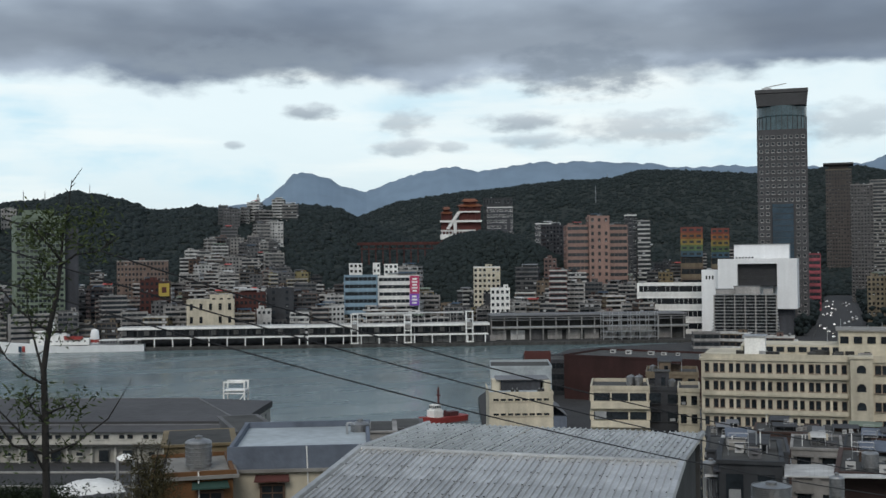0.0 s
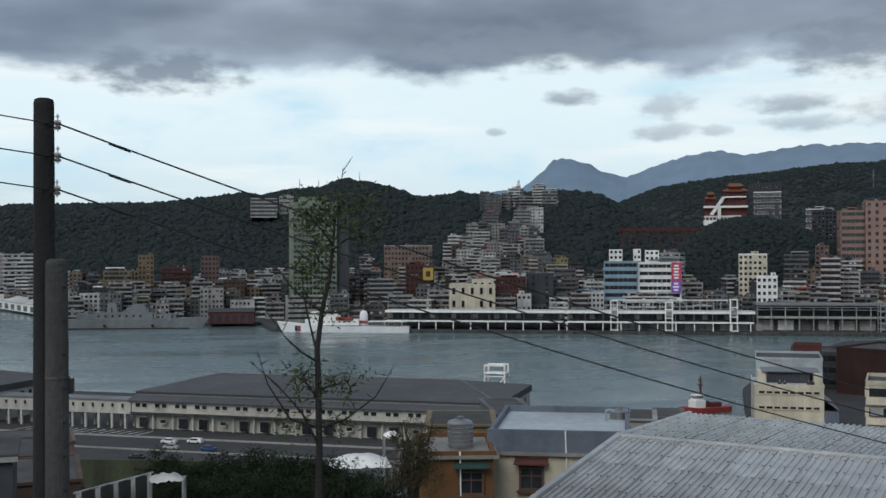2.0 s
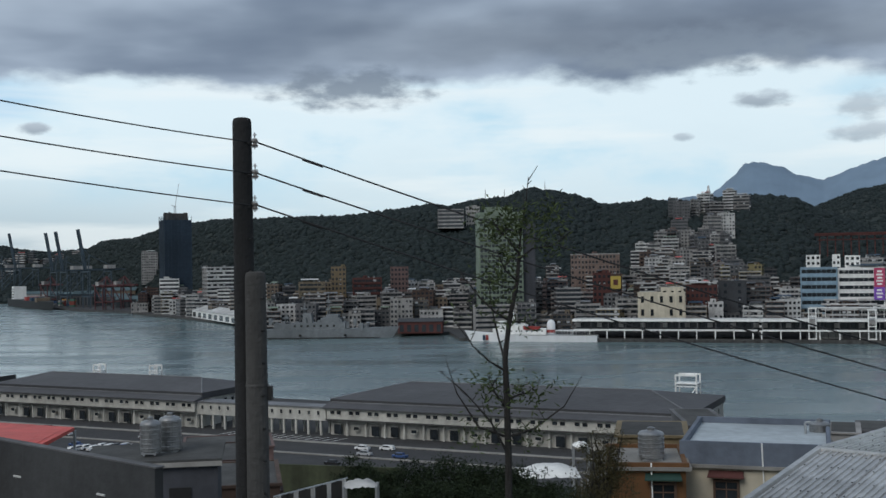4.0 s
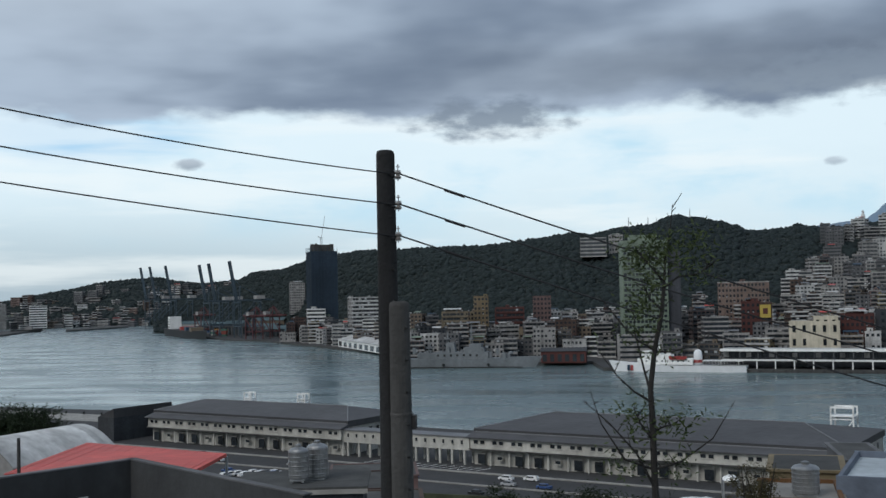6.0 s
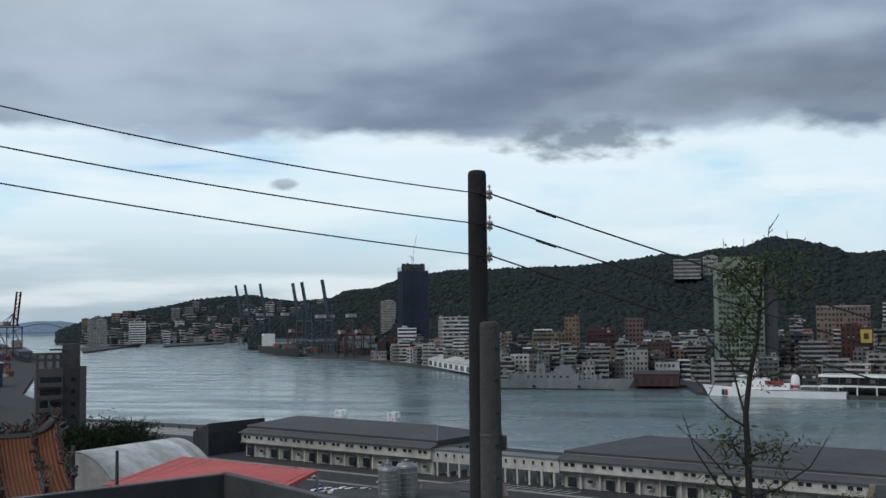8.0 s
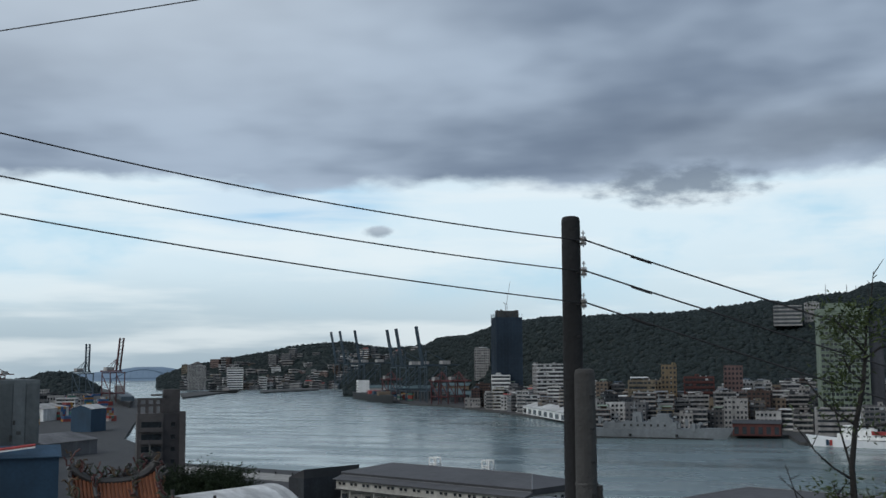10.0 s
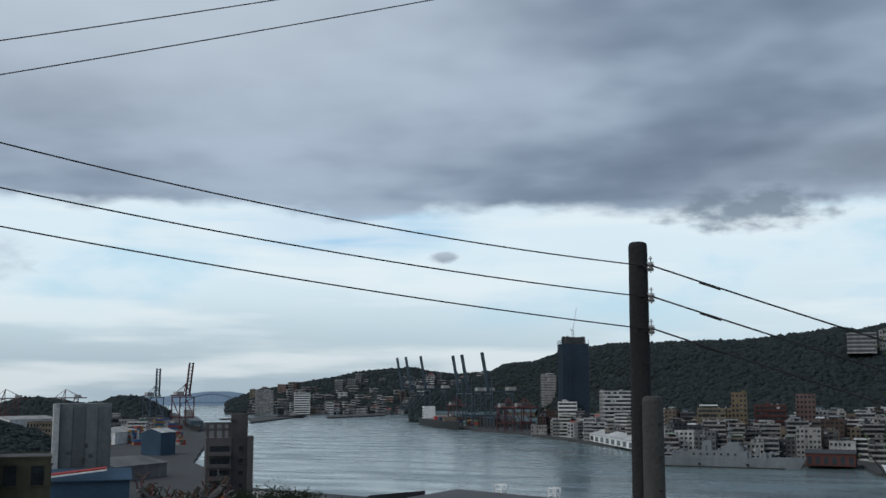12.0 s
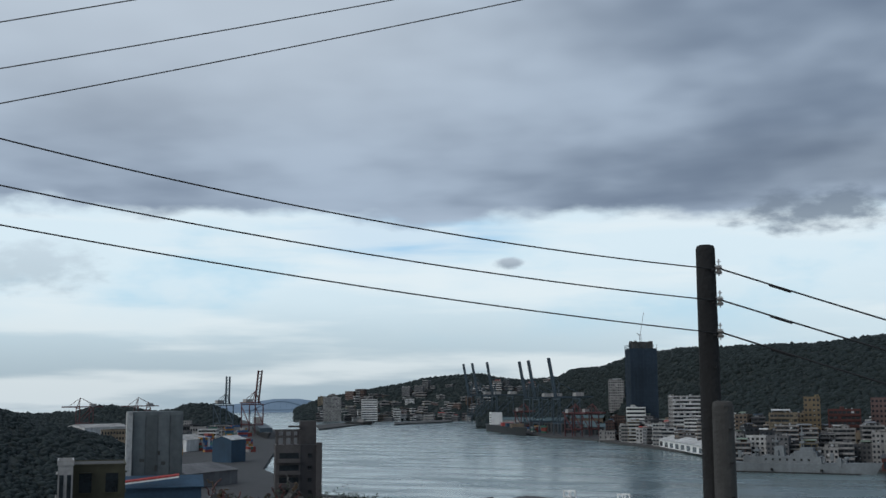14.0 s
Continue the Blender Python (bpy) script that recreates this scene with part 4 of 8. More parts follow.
# ---- the ordinary town ----
def ground_at(x, y):
    a, d = math.degrees(math.atan2(x, y)), math.hypot(x, y)
    z = 2.2
    for hill in (ridge_green, mound):
        if hill.rows[0][0] < a < hill.rows[-1][0] and hill.foot_at(a) < d < hill.back * hill.far(a):
            z = max(z, hill.height(a, d))
    return z


WALL_NAMES = ("grey", "pale-coloured", "tan", "brown", "white", "dark slate", "rose-tiled", "ochre")
STYLE_NAMES = {"grid": "punched windows", "balcony": "stacked balconies", "ribbon": "ribbon windows"}


def on_land(x, y):
    """Whether a place and the ground before it lie on the east side's paved ground."""
    ok = True
    for k in (1.0, 0.985):
        px, py, hit = x * k, y * k, False
        for (x0, y0), (x1, y1) in zip(EAST_QUAY, EAST_QUAY[1:] + EAST_QUAY[:1]):
            if (y0 > py) != (y1 > py) and px < (x1 - x0) * (py - y0) / (y1 - y0) + x0:
                hit = not hit
        ok = ok and hit
    return ok


def town(a0, a1, step, d0, d1, h0, h1, seed, skip=None, group="town buildings", weights=None, free=False):
    rng = random.Random(seed)
    a = a0
    while a < a1:
        d = rng.uniform(d0, d1)
        w = rng.uniform(9, 20)
        x, y = bearing(a, d)
        a += math.degrees(w / d) * rng.uniform(0.75, 1.15) * step
        if (skip and skip(a, d)) or not (free or on_land(x, y)):
            continue
        z = ground_at(x, y)
        h = rng.uniform(h0, h1)
        k = rng.choices(range(8), weights or (4, 4, 3, 3, 3, 3, 2, 1))[0]
        style = rng.choice(("grid", "balcony", "balcony", "ribbon"))
        trim = WALLS[rng.choice((1, 4, 1, 0))] if style != "grid" else WALLS[k]
        building("town_building", "%s town block with %s and a cluttered roof" % (WALL_NAMES[k], STYLE_NAMES[style]), x, y, z + h, w, -a + rng.choice((-18, -8, 0, 0, 7, 20)), rng.uniform(10, 16),
                 z - 4, WALLS[k], max(3, round(h / 3.2)), style=style, trim=trim, rng=rng, group=group)


town(3.42, 32.7, 1.0, 830, 860, 12, 24, 51)
town(4.99, 33.83, 0.95, 880, 910, 20, 34, 52, weights=(4, 2, 3, 4, 2, 5, 2, 1))
town(5.0, 35.22, 1.0, 930, 965, 24, 40, 53, weights=(4, 2, 3, 4, 2, 5, 2, 1), skip=lambda a, d: 21.5 < a < 27.5)
town(8.23, 15.52, 0.95, 1010, 1040, 24, 36, 54)
town(9.2, 13.81, 0.8, 1060, 1090, 24, 34, 55, weights=(5, 5, 2, 2, 5, 2, 1, 0))
town(9.34, 13.54, 0.8, 1130, 1160, 24, 34, 56, weights=(5, 5, 2, 2, 5, 2, 1, 0))
town(10.73, 13.83, 0.8, 1220, 1260, 22, 32, 57, weights=(5, 5, 2, 1, 6, 1, 1, 0))
town(10.88, 14.26, 0.9, 1330, 1370, 18, 26, 58, weights=(5, 5, 2, 1, 6, 1, 1, 0))
town(27.77, 37.4, 1.0, 1000, 1080, 28, 48, 59, weights=(4, 2, 3, 4, 2, 5, 2, 1))
town(31.33, 37.41, 1.0, 1130, 1250, 40, 64, 60, weights=(4, 2, 3, 4, 2, 5, 2, 1))
town(43.2, 45.37, 1.0, 820, 1000, 30, 60, 61, weights=(4, 2, 3, 4, 2, 5, 2, 1))
town(-10.14, 3.42, 0.8, 900, 925, 12, 24, 62)
town(-10.13, 4.99, 0.8, 950, 980, 20, 32, 63)
town(-10.12, 4.47, 0.8, 1010, 1040, 24, 38, 64)
town(-4.64, 0.48, 1.3, 1120, 1160, 10, 18, 65)
town(-13.45, -9.77, 1.1, 1130, 1180, 10, 22, 66)
town(-18.06, -13.03, 1.3, 1350, 1400, 10, 22, 67, skip=lambda a, d: ground_at(*bearing(a, d)) > 12)


def headland_town(a0, a1, n, seed):
    rng = random.Random(seed)
    for _ in range(n):
        a, d = rng.uniform(a0, a1), rng.uniform(2560, 2870)
        x, y = bearing(a, d)
        z = max(2.2, ridge_north.height(a, d))
        k = rng.choice((0, 0, 1, 2, 3, 5, 6, 0, 4))
        h = rng.choice((6, 8, 9, 11, 13, 16, 24))
        building("headland_building", "%s block among the houses of the headland" % WALL_NAMES[k], x, y, z + h, rng.uniform(9, 24), -a + rng.uniform(-25, 25), 16, z - 8, WALLS[k], max(3, int(h / 4)), style=rng.choice(("grid", "ribbon")), trim=WALLS[rng.choice((1, 4, 0))], rng=rng, clutter=0.3, group="headland buildings")


headland_town(-30.62, -18.05, 190, 71)

town(1.87, 17.23, 0.85, 970, 1000, 26, 40, 72)
town(19.53, 35.21, 0.9, 900, 930, 22, 34, 73, weights=(4, 2, 3, 4, 2, 5, 2, 1), skip=lambda a, d: 22 < a < 27)
town(-4.66, 4.87, 0.9, 1070, 1095, 20, 30, 74)
town(-13.45, -10.84, 0.9, 1180, 1260, 14, 26, 75)
town(-18.06, -13.03, 1.0, 1290, 1340, 12, 22, 76, skip=lambda a, d: a < -15.6 or ground_at(*bearing(a, d)) > 12)
town(9.06, 13.81, 0.75, 1095, 1125, 24, 34, 77, weights=(5, 5, 2, 2, 5, 2, 1, 0))
town(10.31, 13.83, 0.75, 1180, 1210, 24, 32, 78, weights=(5, 5, 2, 1, 6, 1, 1, 0))


# louvred steel car deck before the white hall
t = thing("car_deck", "dark louvred steel car deck beside the white hall", "car park", frame_of(443.0, 586.5, 2.2, -37.1))
for k in range(15):
    b = Build()
    b.box((0, 0, 4 + 2.0 * k), (41 - 0.02 * k * k, 17 - 0.2 * k, 0.38), STEEL)
    part("louvre", b, t)
for i in range(7):
    b = Build()
    b.box((-19 + 6.3 * i, -8.7, 16), (0.8, 0.6, 32), WALLS[1])
    part("column", b, t)
b = Build()
b.box((0, 1, 15.8), (38, 11, 31.4), WALLS[5])
part("core", b, t)
for u, ww, hh in ((-12, 12, 3.0), (1, 16, 4.8), (14, 6, 3.2)):
    b = Build()
    b.box((u, 1, 32.4 + hh / 2), (ww, 8, hh), WALLS[1])
    b.box((u, 1, 32.5 + hh), (ww + 0.6, 8.6, 0.3), ROOF_GREY)
    part("roof_room", b, t)

for args in ((258.2, 818.2, 56.5, 9.9, -17.5), (273.3, 813.3, 56.7, 5.6, -18.6), (284.4, 811.6, 55.7, 10.4, -19.3)):
    front(args, "roof_tower", "white stair tower on the office block roof", 8, WHITE, 3, zb=args[2] - 12, style="grid", clutter=0, rim=0.3)
town(-14.69, -10.84, 0.8, 1235, 1280, 12, 24, 79)
town(-11.23, -8.22, 0.8, 1080, 1120, 14, 28, 80)

town(-16.93, -10.84, 0.8, 1290, 1330, 12, 24, 81)
town(-16.93, -11.39, 0.8, 1350, 1400, 16, 28, 82)
town(-13.74, -6.34, 0.8, 1130, 1190, 16, 30, 83)
town(38.56, 45.32, 0.9, 640, 700, 8, 15, 84, weights=(3, 1, 2, 3, 1, 4, 1, 0), free=True, skip=lambda a, d: 40.2 < a < 42.8)
town(35.19, 38.7, 1.2, 690, 705, 6, 10, 85, weights=(3, 1, 2, 3, 1, 4, 1, 0), free=True)



# ---- quay side, terminal, ships and cranes ----
QUAY_YAW = math.degrees(math.atan2(-0.33, 1.0))


def on_quay(s, back):
    """A place s metres along the east quay from its northern end, back metres behind its edge."""
    c, k = math.cos(radians(QUAY_YAW)), math.sin(radians(QUAY_YAW))
    return (s * c - back * k, 795 + s * k + back * c)


def quay_thing(name, label, category, s, back, group=""):
    x, y = on_quay(s, back)
    return thing(name, label, category, frame_of(x, y, 2.2, QUAY_YAW), group)


def terminal_canopy(s0, s1):
    mid, ln = (s0 + s1) / 2, s1 - s0
    t = quay_thing("quay_terminal", "long white two-storey passenger terminal roof on columns", "terminal", mid, 16)
    b = Build()
    b.box((0, 0, 12.4), (ln, 18, 0.9), WALLS[4])
    b.box((0, -9.3, 12.1), (ln, 0.5, 1.6), WHITE)
    part("roof", b, t)
    b = Build()
    b.box((0, -10, 5.6), (ln * 0.98, 9, 0.7), WHITE)
    part("walkway", b, t)
    b = Build()
    b.box((0, 3, 6), (ln * 0.98, 9, 11), WALLS[5])
    for i in range(int(ln / 5)):
        b.box((-ln / 2 + 5 * i + 2.5, -1.6, 8.6), (3.4, 0.2, 3.2), GLASS if i % 3 else WALLS[1])
    part("hall_wall", b, t)
    for i in range(int(ln / 12) + 1):
        b = Build()
        b.box((-ln / 2 + 1 + 12 * i, -13.8, 2.6), (0.7, 0.7, 5.2), WHITE)
        part("column", b, t)
        b = Build()
        b.box((-ln / 2 + 1 + 12 * i, -9, 8.5), (0.4, 0.4, 6), WALLS[0])
        part("upper_post", b, t)


terminal_canopy(80, 205)
terminal_canopy(205.5, 330)


def gangway(s, h):
    t = quay_thing("boarding_tower", "white steel boarding bridge tower on the quay", "boarding bridge", s, 5, "boarding bridges")
    for qx in (-2.2, 2.2):
        for qy in (-2.5, 2.5):
            b = Build()
            b.box((qx, qy, h / 2), (0.6, 0.6, h), WHITE)
            part("leg", b, t)
    b = Build()
    for z in (0.4, 0.45 * h, 0.75 * h, h):
        b.box((0, 0, z), (5.4, 6, 0.5), WHITE)
    part("platform", b, t)
    b = Build()
    b.box((0, 0, h * 0.58), (4.2, 5, 3), WALLS[1])
    part("cabin", b, t)
    b = Build()
    b.box((0, 9, h * 0.6), (2.6, 14, 2.8), WHITE)
    part("bridge", b, t)


for s, h in ((238, 20), (274, 19), (316, 21)):
    gangway(s, h)


def pergola(s0, s1):
    t = quay_thing("roof_pergola", "white slatted canopy on the terminal roof deck", "canopy", (s0 + s1) / 2, 30)
    ln = s1 - s0
    b = Build()
    b.box((0, 0, 19.4), (ln, 12, 0.5), WALLS[4])
    part("roof", b, t)
    for i in range(int(ln / 4.5)):
        b = Build()
        b.box((-ln / 2 + 1 + 4.5 * i, -5, 16), (0.4, 0.4, 6), WALLS[4])
        part("post", b, t)


pergola(236, 314)


def dark_hall(s0, s1):
    """The grey cargo hall with open steel decks."""
    ln = s1 - s0
    t = quay_thing("port_hall", "long grey port hall with open steel decks and louvred roof", "terminal", (s0 + s1) / 2, 28)
    b = Build()
    b.box((0, 0, 17.2), (ln, 26, 1.0), ROOF_GREY)
    b.box((0, -10, 15.6), (ln, 8, 0.5), ROOF_GREY)
    b.box((0, -12, 13.9), (ln, 6, 0.4), ROOF_GREY)
    part("roof", b, t)
    b = Build()
    b.box((0, 2, 8), (ln, 20, 16), DARK_CONCRETE)
    part("back_wall", b, t)
    for i in range(int(ln / 9) + 1):
        b = Build()
        b.box((-ln / 2 + 9 * i, -14, 8), (0.7, 0.7, 16), WALLS[1])
        part("column", b, t)
    b = Build()
    b.box((0, -11.5, 8.4), (ln, 7, 0.6), CONCRETE)
    b.box((0, -14.6, 9.2), (ln, 0.15, 1.1), STEEL)
    part("deck", b, t)
    rng = random.Random(8)
    for i in range(int(ln / 13)):
        b = Build()
        b.box((-ln / 2 + 6 + 13 * i, -8.3, 3.4), (10, 0.5, 6.4), WALLS[rng.choice((1, 1, 4, 0))])
        part("wall_panel", b, t)


dark_hall(332, 470)


def lattice_block(s, w, h):
    t = quay_thing("steel_gangway", "large grey steel gangway frame on the quay", "boarding bridge", s, 8)
    b = Build()
    for i in range(7):
        u = -w / 2 + w * i / 6
        for qy in (-4, 4):
            b.box((u, qy, h / 2), (0.5, 0.5, h), STEEL)
    for k in range(5):
        for qy in (-4, 4):
            b.box((0, qy, h * (k + 0.5) / 5), (w, 0.45, 0.5), STEEL)
    for i in range(6):
        u = -w / 2 + w * i / 6
        b.beam((u, -4, 0.5), (u + w / 6, -4, h * 0.6), 0.3, STEEL)
    part("lattice", b, t)
    b = Build()
    b.box((0, 0, h * 0.42), (w * 0.8, 5, 3), WALLS[1])
    part("walkway", b, t)


lattice_block(427, 38, 19)


def hull(b, length, beam, depth, mat, sheer=0.25, boot=None, stern=0.75, n=16):
    """A ship's hull along x, bow at +x, keel at z = 0 (the waterline)."""
    rows = []
    for i in range(n + 1):
        t = i / n
        x = -length / 2 + length * t
        full = min(1.0, stern + 3 * t) * (1 - max(0.0, (t - 0.62) / 0.38) ** 1.8)
        top = depth * (1 + sheer * max(0.0, (t - 0.5) * 2) ** 2)
        rake = length * 0.05 * max(0.0, (t - 0.85) / 0.15)
        hb = max(0.05, beam / 2 * full)
        rows.append([(x, -hb * 0.82, -0.5), (x + rake, -hb, top), (x + rake, hb, top), (x, hb * 0.82, -0.5)])
    pts = [p for r in rows for p in r]
    fs = []
    for i in range(n):
        a, c = i * 4, (i + 1) * 4
        fs += [(a, c, c + 1, a + 1), (a + 1, c + 1, c + 2, a + 2), (a + 2, c + 2, c + 3, a + 3)]
    fs += [(0, 1, 2, 3), (n * 4 + 3, n * 4 + 2, n * 4 + 1, n * 4)]
    b.poly(pts, fs, mat)


def ship_root(name, label, p_bow, p_stern):
    (x0, y0), (x1, y1) = p_stern, p_bow
    ln = math.hypot(x1 - x0, y1 - y0)
    return thing(name, label, "ship", frame_of((x0 + x1) / 2, (y0 + y1) / 2, 0, math.degrees(math.atan2(y1 - y0, x1 - x0)))), ln


# white patrol ship, bow to the north
ship, L = ship_root("patrol_ship", "white patrol ship with red trim moored at the far quay", (8.0, 790), (94.4, 766))
b = Build()
hull(b, L, 13, 4.4, CLEAN_WHITE, 0.75, n=24)
part("hull", b, ship)
b = Build()
b.box((L * 0.10, 0, 7.0), (L * 0.42, 10, 4), WHITE)
b.box((L * 0.17, 0, 10.3), (L * 0.24, 9, 2.8), WHITE)
b.box((L * 0.20, 0, 12.9), (L * 0.14, 10, 2.4), WHITE)
for i in range(9):
    b.box((L * (-0.08 + 0.04 * i), 5.05, 7.4), (1.0, 0.1, 0.9), GLASS)
    b.box((L * (0.14 + 0.014 * i), 5.02, 13.1), (0.9, 0.1, 1.0), GLASS)
part("superstructure", b, ship)
b = Build()
b.lathe((-L * 0.14, 0, 5), [(2.9, 0), (2.9, 5.5), (2.7, 8), (2.0, 9.4), (0.8, 10)], CLEAN_WHITE, 16)
part("funnel", b, ship, smooth=True)
b = Build()
b.lathe((-L * 0.14, 0, 6.2), [(3.0, 0), (3.05, 1.0), (3.0, 2.0)], SHIP_RED, 16)
part("funnel_band", b, ship, "red funnel band")
b = Build()
b.tube((L * 0.16, 0, 14), (L * 0.15, 0, 25), 0.5, 0.25, WHITE)
b.box((L * 0.155, 0, 19), (1, 6, 0.4), WHITE)
b.box((L * 0.155, 0, 16.4), (2.5, 4.5, 1.4), WHITE)
b.lathe((L * 0.08, 0, 11.7), [(1.4, 0), (1.7, 1.0), (1.2, 2.2), (0.3, 2.8)], WHITE, 12)
part("mast", b, ship)
for k in (-0.03, 0.03):
    b = Build()
    hull(b, 6.5, 2.4, 1.6, SHIP_RED, 0.3, n=8)
    part("lifeboat", b, ship, "red lifeboat", at=pose(L * k, 5.4, 9.0))
b = Build()
for i in range(16):
    b.tube((-L * 0.48 + i * 2.0, 6.0, 5), (-L * 0.48 + i * 2.0, 6.0, 7.4), 0.08, 0.08, WHITE, 5)
b.box((-L * 0.33, 0, 7.6), (L * 0.3, 12, 0.3), WHITE)
part("after_deck", b, ship)
b = Build()
for k, c in ((0.36, SHIP_RED), (0.385, BLUE_SHEET)):
    b.box((L * k, 3.4, 2.8), (1.6, 1.6, 3.6), c, 24)
part("bow_stripe", b, ship, "red and blue diagonal stripes")

# grey warship, bow towards the south
ship, L = ship_root("warship", "grey naval ship moored at the far quay", (-50.7, 842), (-165.2, 852))
b = Build()
hull(b, L, 15, 7.0, SHIP_GREY, 0.2)
part("hull", b, ship)
b = Build()
b.box((L * 0.02, 0, 9.5), (L * 0.36, 12, 5), SHIP_GREY)
b.box((L * 0.10, 0, 13.5), (L * 0.13, 11, 4), SHIP_GREY)
b.box((L * 0.11, 0, 16.6), (L * 0.08, 9, 2.6), SHIP_GREY)
part("bridge_block", b, ship)
b = Build()
b.box((L * 0.31, 0, 8.8), (7, 6, 2.6), SHIP_GREY)
part("gun_platform", b, ship)
b = Build()
b.box((-L * 0.22, 0, 9.2), (L * 0.12, 11, 4.4), SHIP_GREY)
part("superstructure", b, ship)
for i in range(16):
    b = Build()
    b.box((L * (-0.4 + 0.047 * i), -4.5 + (i % 3), 8.5 + (i * 7 % 5) * 1.1), (2.2, 2.0, 3.0 + (i % 4)), SHIP_GREY)
    part("deck_locker", b, ship)
for i in range(7):
    b = Build()
    b.box((L * 0.02 + i * 5 - 18, -6.1, 9.6), (1.6, 0.2, 1.6), BLACK)
    part("hatch", b, ship)
b = Build()
b.box((-L * 0.02, -7.65, 0.5), (L * 0.9, 0.15, 0.9), BLACK)
part("boot_topping", b, ship, "black waterline band")
for k, rr_ in ((0.24, 1.5), (-0.30, 1.8), (0.03, 1.3)):
    b = Build()
    b.lathe((L * k, -1, 11.0), [(rr_ * 0.6, 0), (rr_, 1.2), (rr_ * 0.9, 2.4), (rr_ * 0.3, 3.2)], WALLS[1], 12)
    part("radome", b, ship, "pale radome", smooth=True)
b = Build()
b.box((-L * 0.06, 0, 15), (8, 6, 8), SHIP_GREY, taper=0.75)
part("funnel", b, ship)
b = Build()
for mx, mh in ((0.08, 33), (-0.08, 27), (-0.2, 19)):
    for q in (-1.2, 1.2):
        b.beam((L * mx + q, -1, 10), (L * mx, 0, mh), 0.5, SHIP_GREY)
    b.box((L * mx, 0, mh * 0.82), (4, 7, 0.8), SHIP_GREY)
    b.box((L * mx, 0, mh * 0.66), (3, 5, 1.0), SHIP_GREY)
part("mast", b, ship)
b = Build()
b.lathe((L * 0.34, 0, 10.0), [(1.8, 0), (1.8, 1.2), (1.0, 2.0)], SHIP_GREY, 12)
b.tube((L * 0.34, 0, 11.2), (L * 0.40, 0, 12.4), 0.25, 0.2, SHIP_GREY)
part("gun", b, ship)
b = Build()
b.lathe((L * 0.2, -7.4, 2.6), [(0.8, -0.8), (1.1, 0), (0.8, 0.8)], BLACK, 10)
b.lathe((L * -0.1, -7.4, 2.6), [(0.8, -0.8), (1.1, 0), (0.8, 0.8)], BLACK, 10)
part("fender", b, ship)

# container feeder and far tugs
ship, L = ship_root("cargo_ship", "dark-hulled cargo ship with white deckhouse at the container quay", ((-545.2, 1492.6)), ((-689.8, 1722.2)))
b = Build()
hull(b, L, 22, 11, BLACK, 0.1)
part("hull", b, ship)
b = Build()
b.box((-L * 0.32, 0, 20), (16, 18, 20), WHITE)
for k in range(4):
    b.box((-L * 0.32, -9.1, 14 + 4 * k), (15, 0.3, 1.2), GLASS)
part("deckhouse", b, ship)
b = Build()
for k in range(3):
    b.box((L * (0.02 + 0.13 * k), 0, 13), (14, 18, 6), (SHIP_RED, BLUE_SHEET, WALLS[2])[k])
part("cargo", b, ship)

ship, L = ship_root("tugboat", "red and white harbour tug with a tall red mast", ((138.0, 364.2)), ((157.1, 370.4)))
b = Build()
hull(b, L, 6, 1.9, SHIP_RED, 0.5)
part("hull", b, ship)
b = Build()
b.box((L * 0.18, 0, 3.3), (4.2, 3.8, 2.6), WHITE)
b.box((L * 0.18, 0, 5.5), (3.0, 3.0, 1.9), WHITE)
for i in range(3):
    b.box((L * 0.18 + 1.52, -1.0 + i, 5.7), (0.08, 0.7, 0.9), GLASS)
    b.box((L * 0.18 - 1.0 + i, 1.52, 5.7), (0.7, 0.08, 0.9), GLASS)
    b.box((L * 0.18 - 1.0 + i, -1.52, 5.7), (0.7, 0.08, 0.9), GLASS)
part("wheelhouse", b, ship)
b = Build()
b.tube((L * 0.1, 0, 6.2), (L * 0.1, 0, 12.5), 0.42, 0.25, CRANE_RED)
b.box((L * 0.1, 0, 9.6), (0.5, 2.4, 0.5), CRANE_RED)
b.box((L * 0.1, 0, 11.2), (0.5, 1.6, 0.4), CRANE_RED)
part("mast", b, ship, "dark red mast with cross-arms")
b = Build()
b.box((-L * 0.2, 0, 2.6), (4, 3, 1.6), CRANE_RED)
b.tube((-L * 0.05, 0, 2), (-L * 0.05, 0, 4), 0.5, 0.5, CRANE_RED)
part("towing_gear", b, ship)


def small_craft(p):
    ship, L = ship_root("workboat", "small dark workboat on the open harbour", (p[0] + 26, p[1] + 8), (p[0] - 26, p[1] - 8))
    b = Build()
    hull(b, L, 11, 5, BLACK, 0.4)
    part("hull", b, ship)
    b = Build()
    b.box((L * 0.1, 0, 8), (L * 0.25, 7, 6), WALLS[1])
    part("wheelhouse", b, ship)


small_craft((-1092.8, 2011.8))


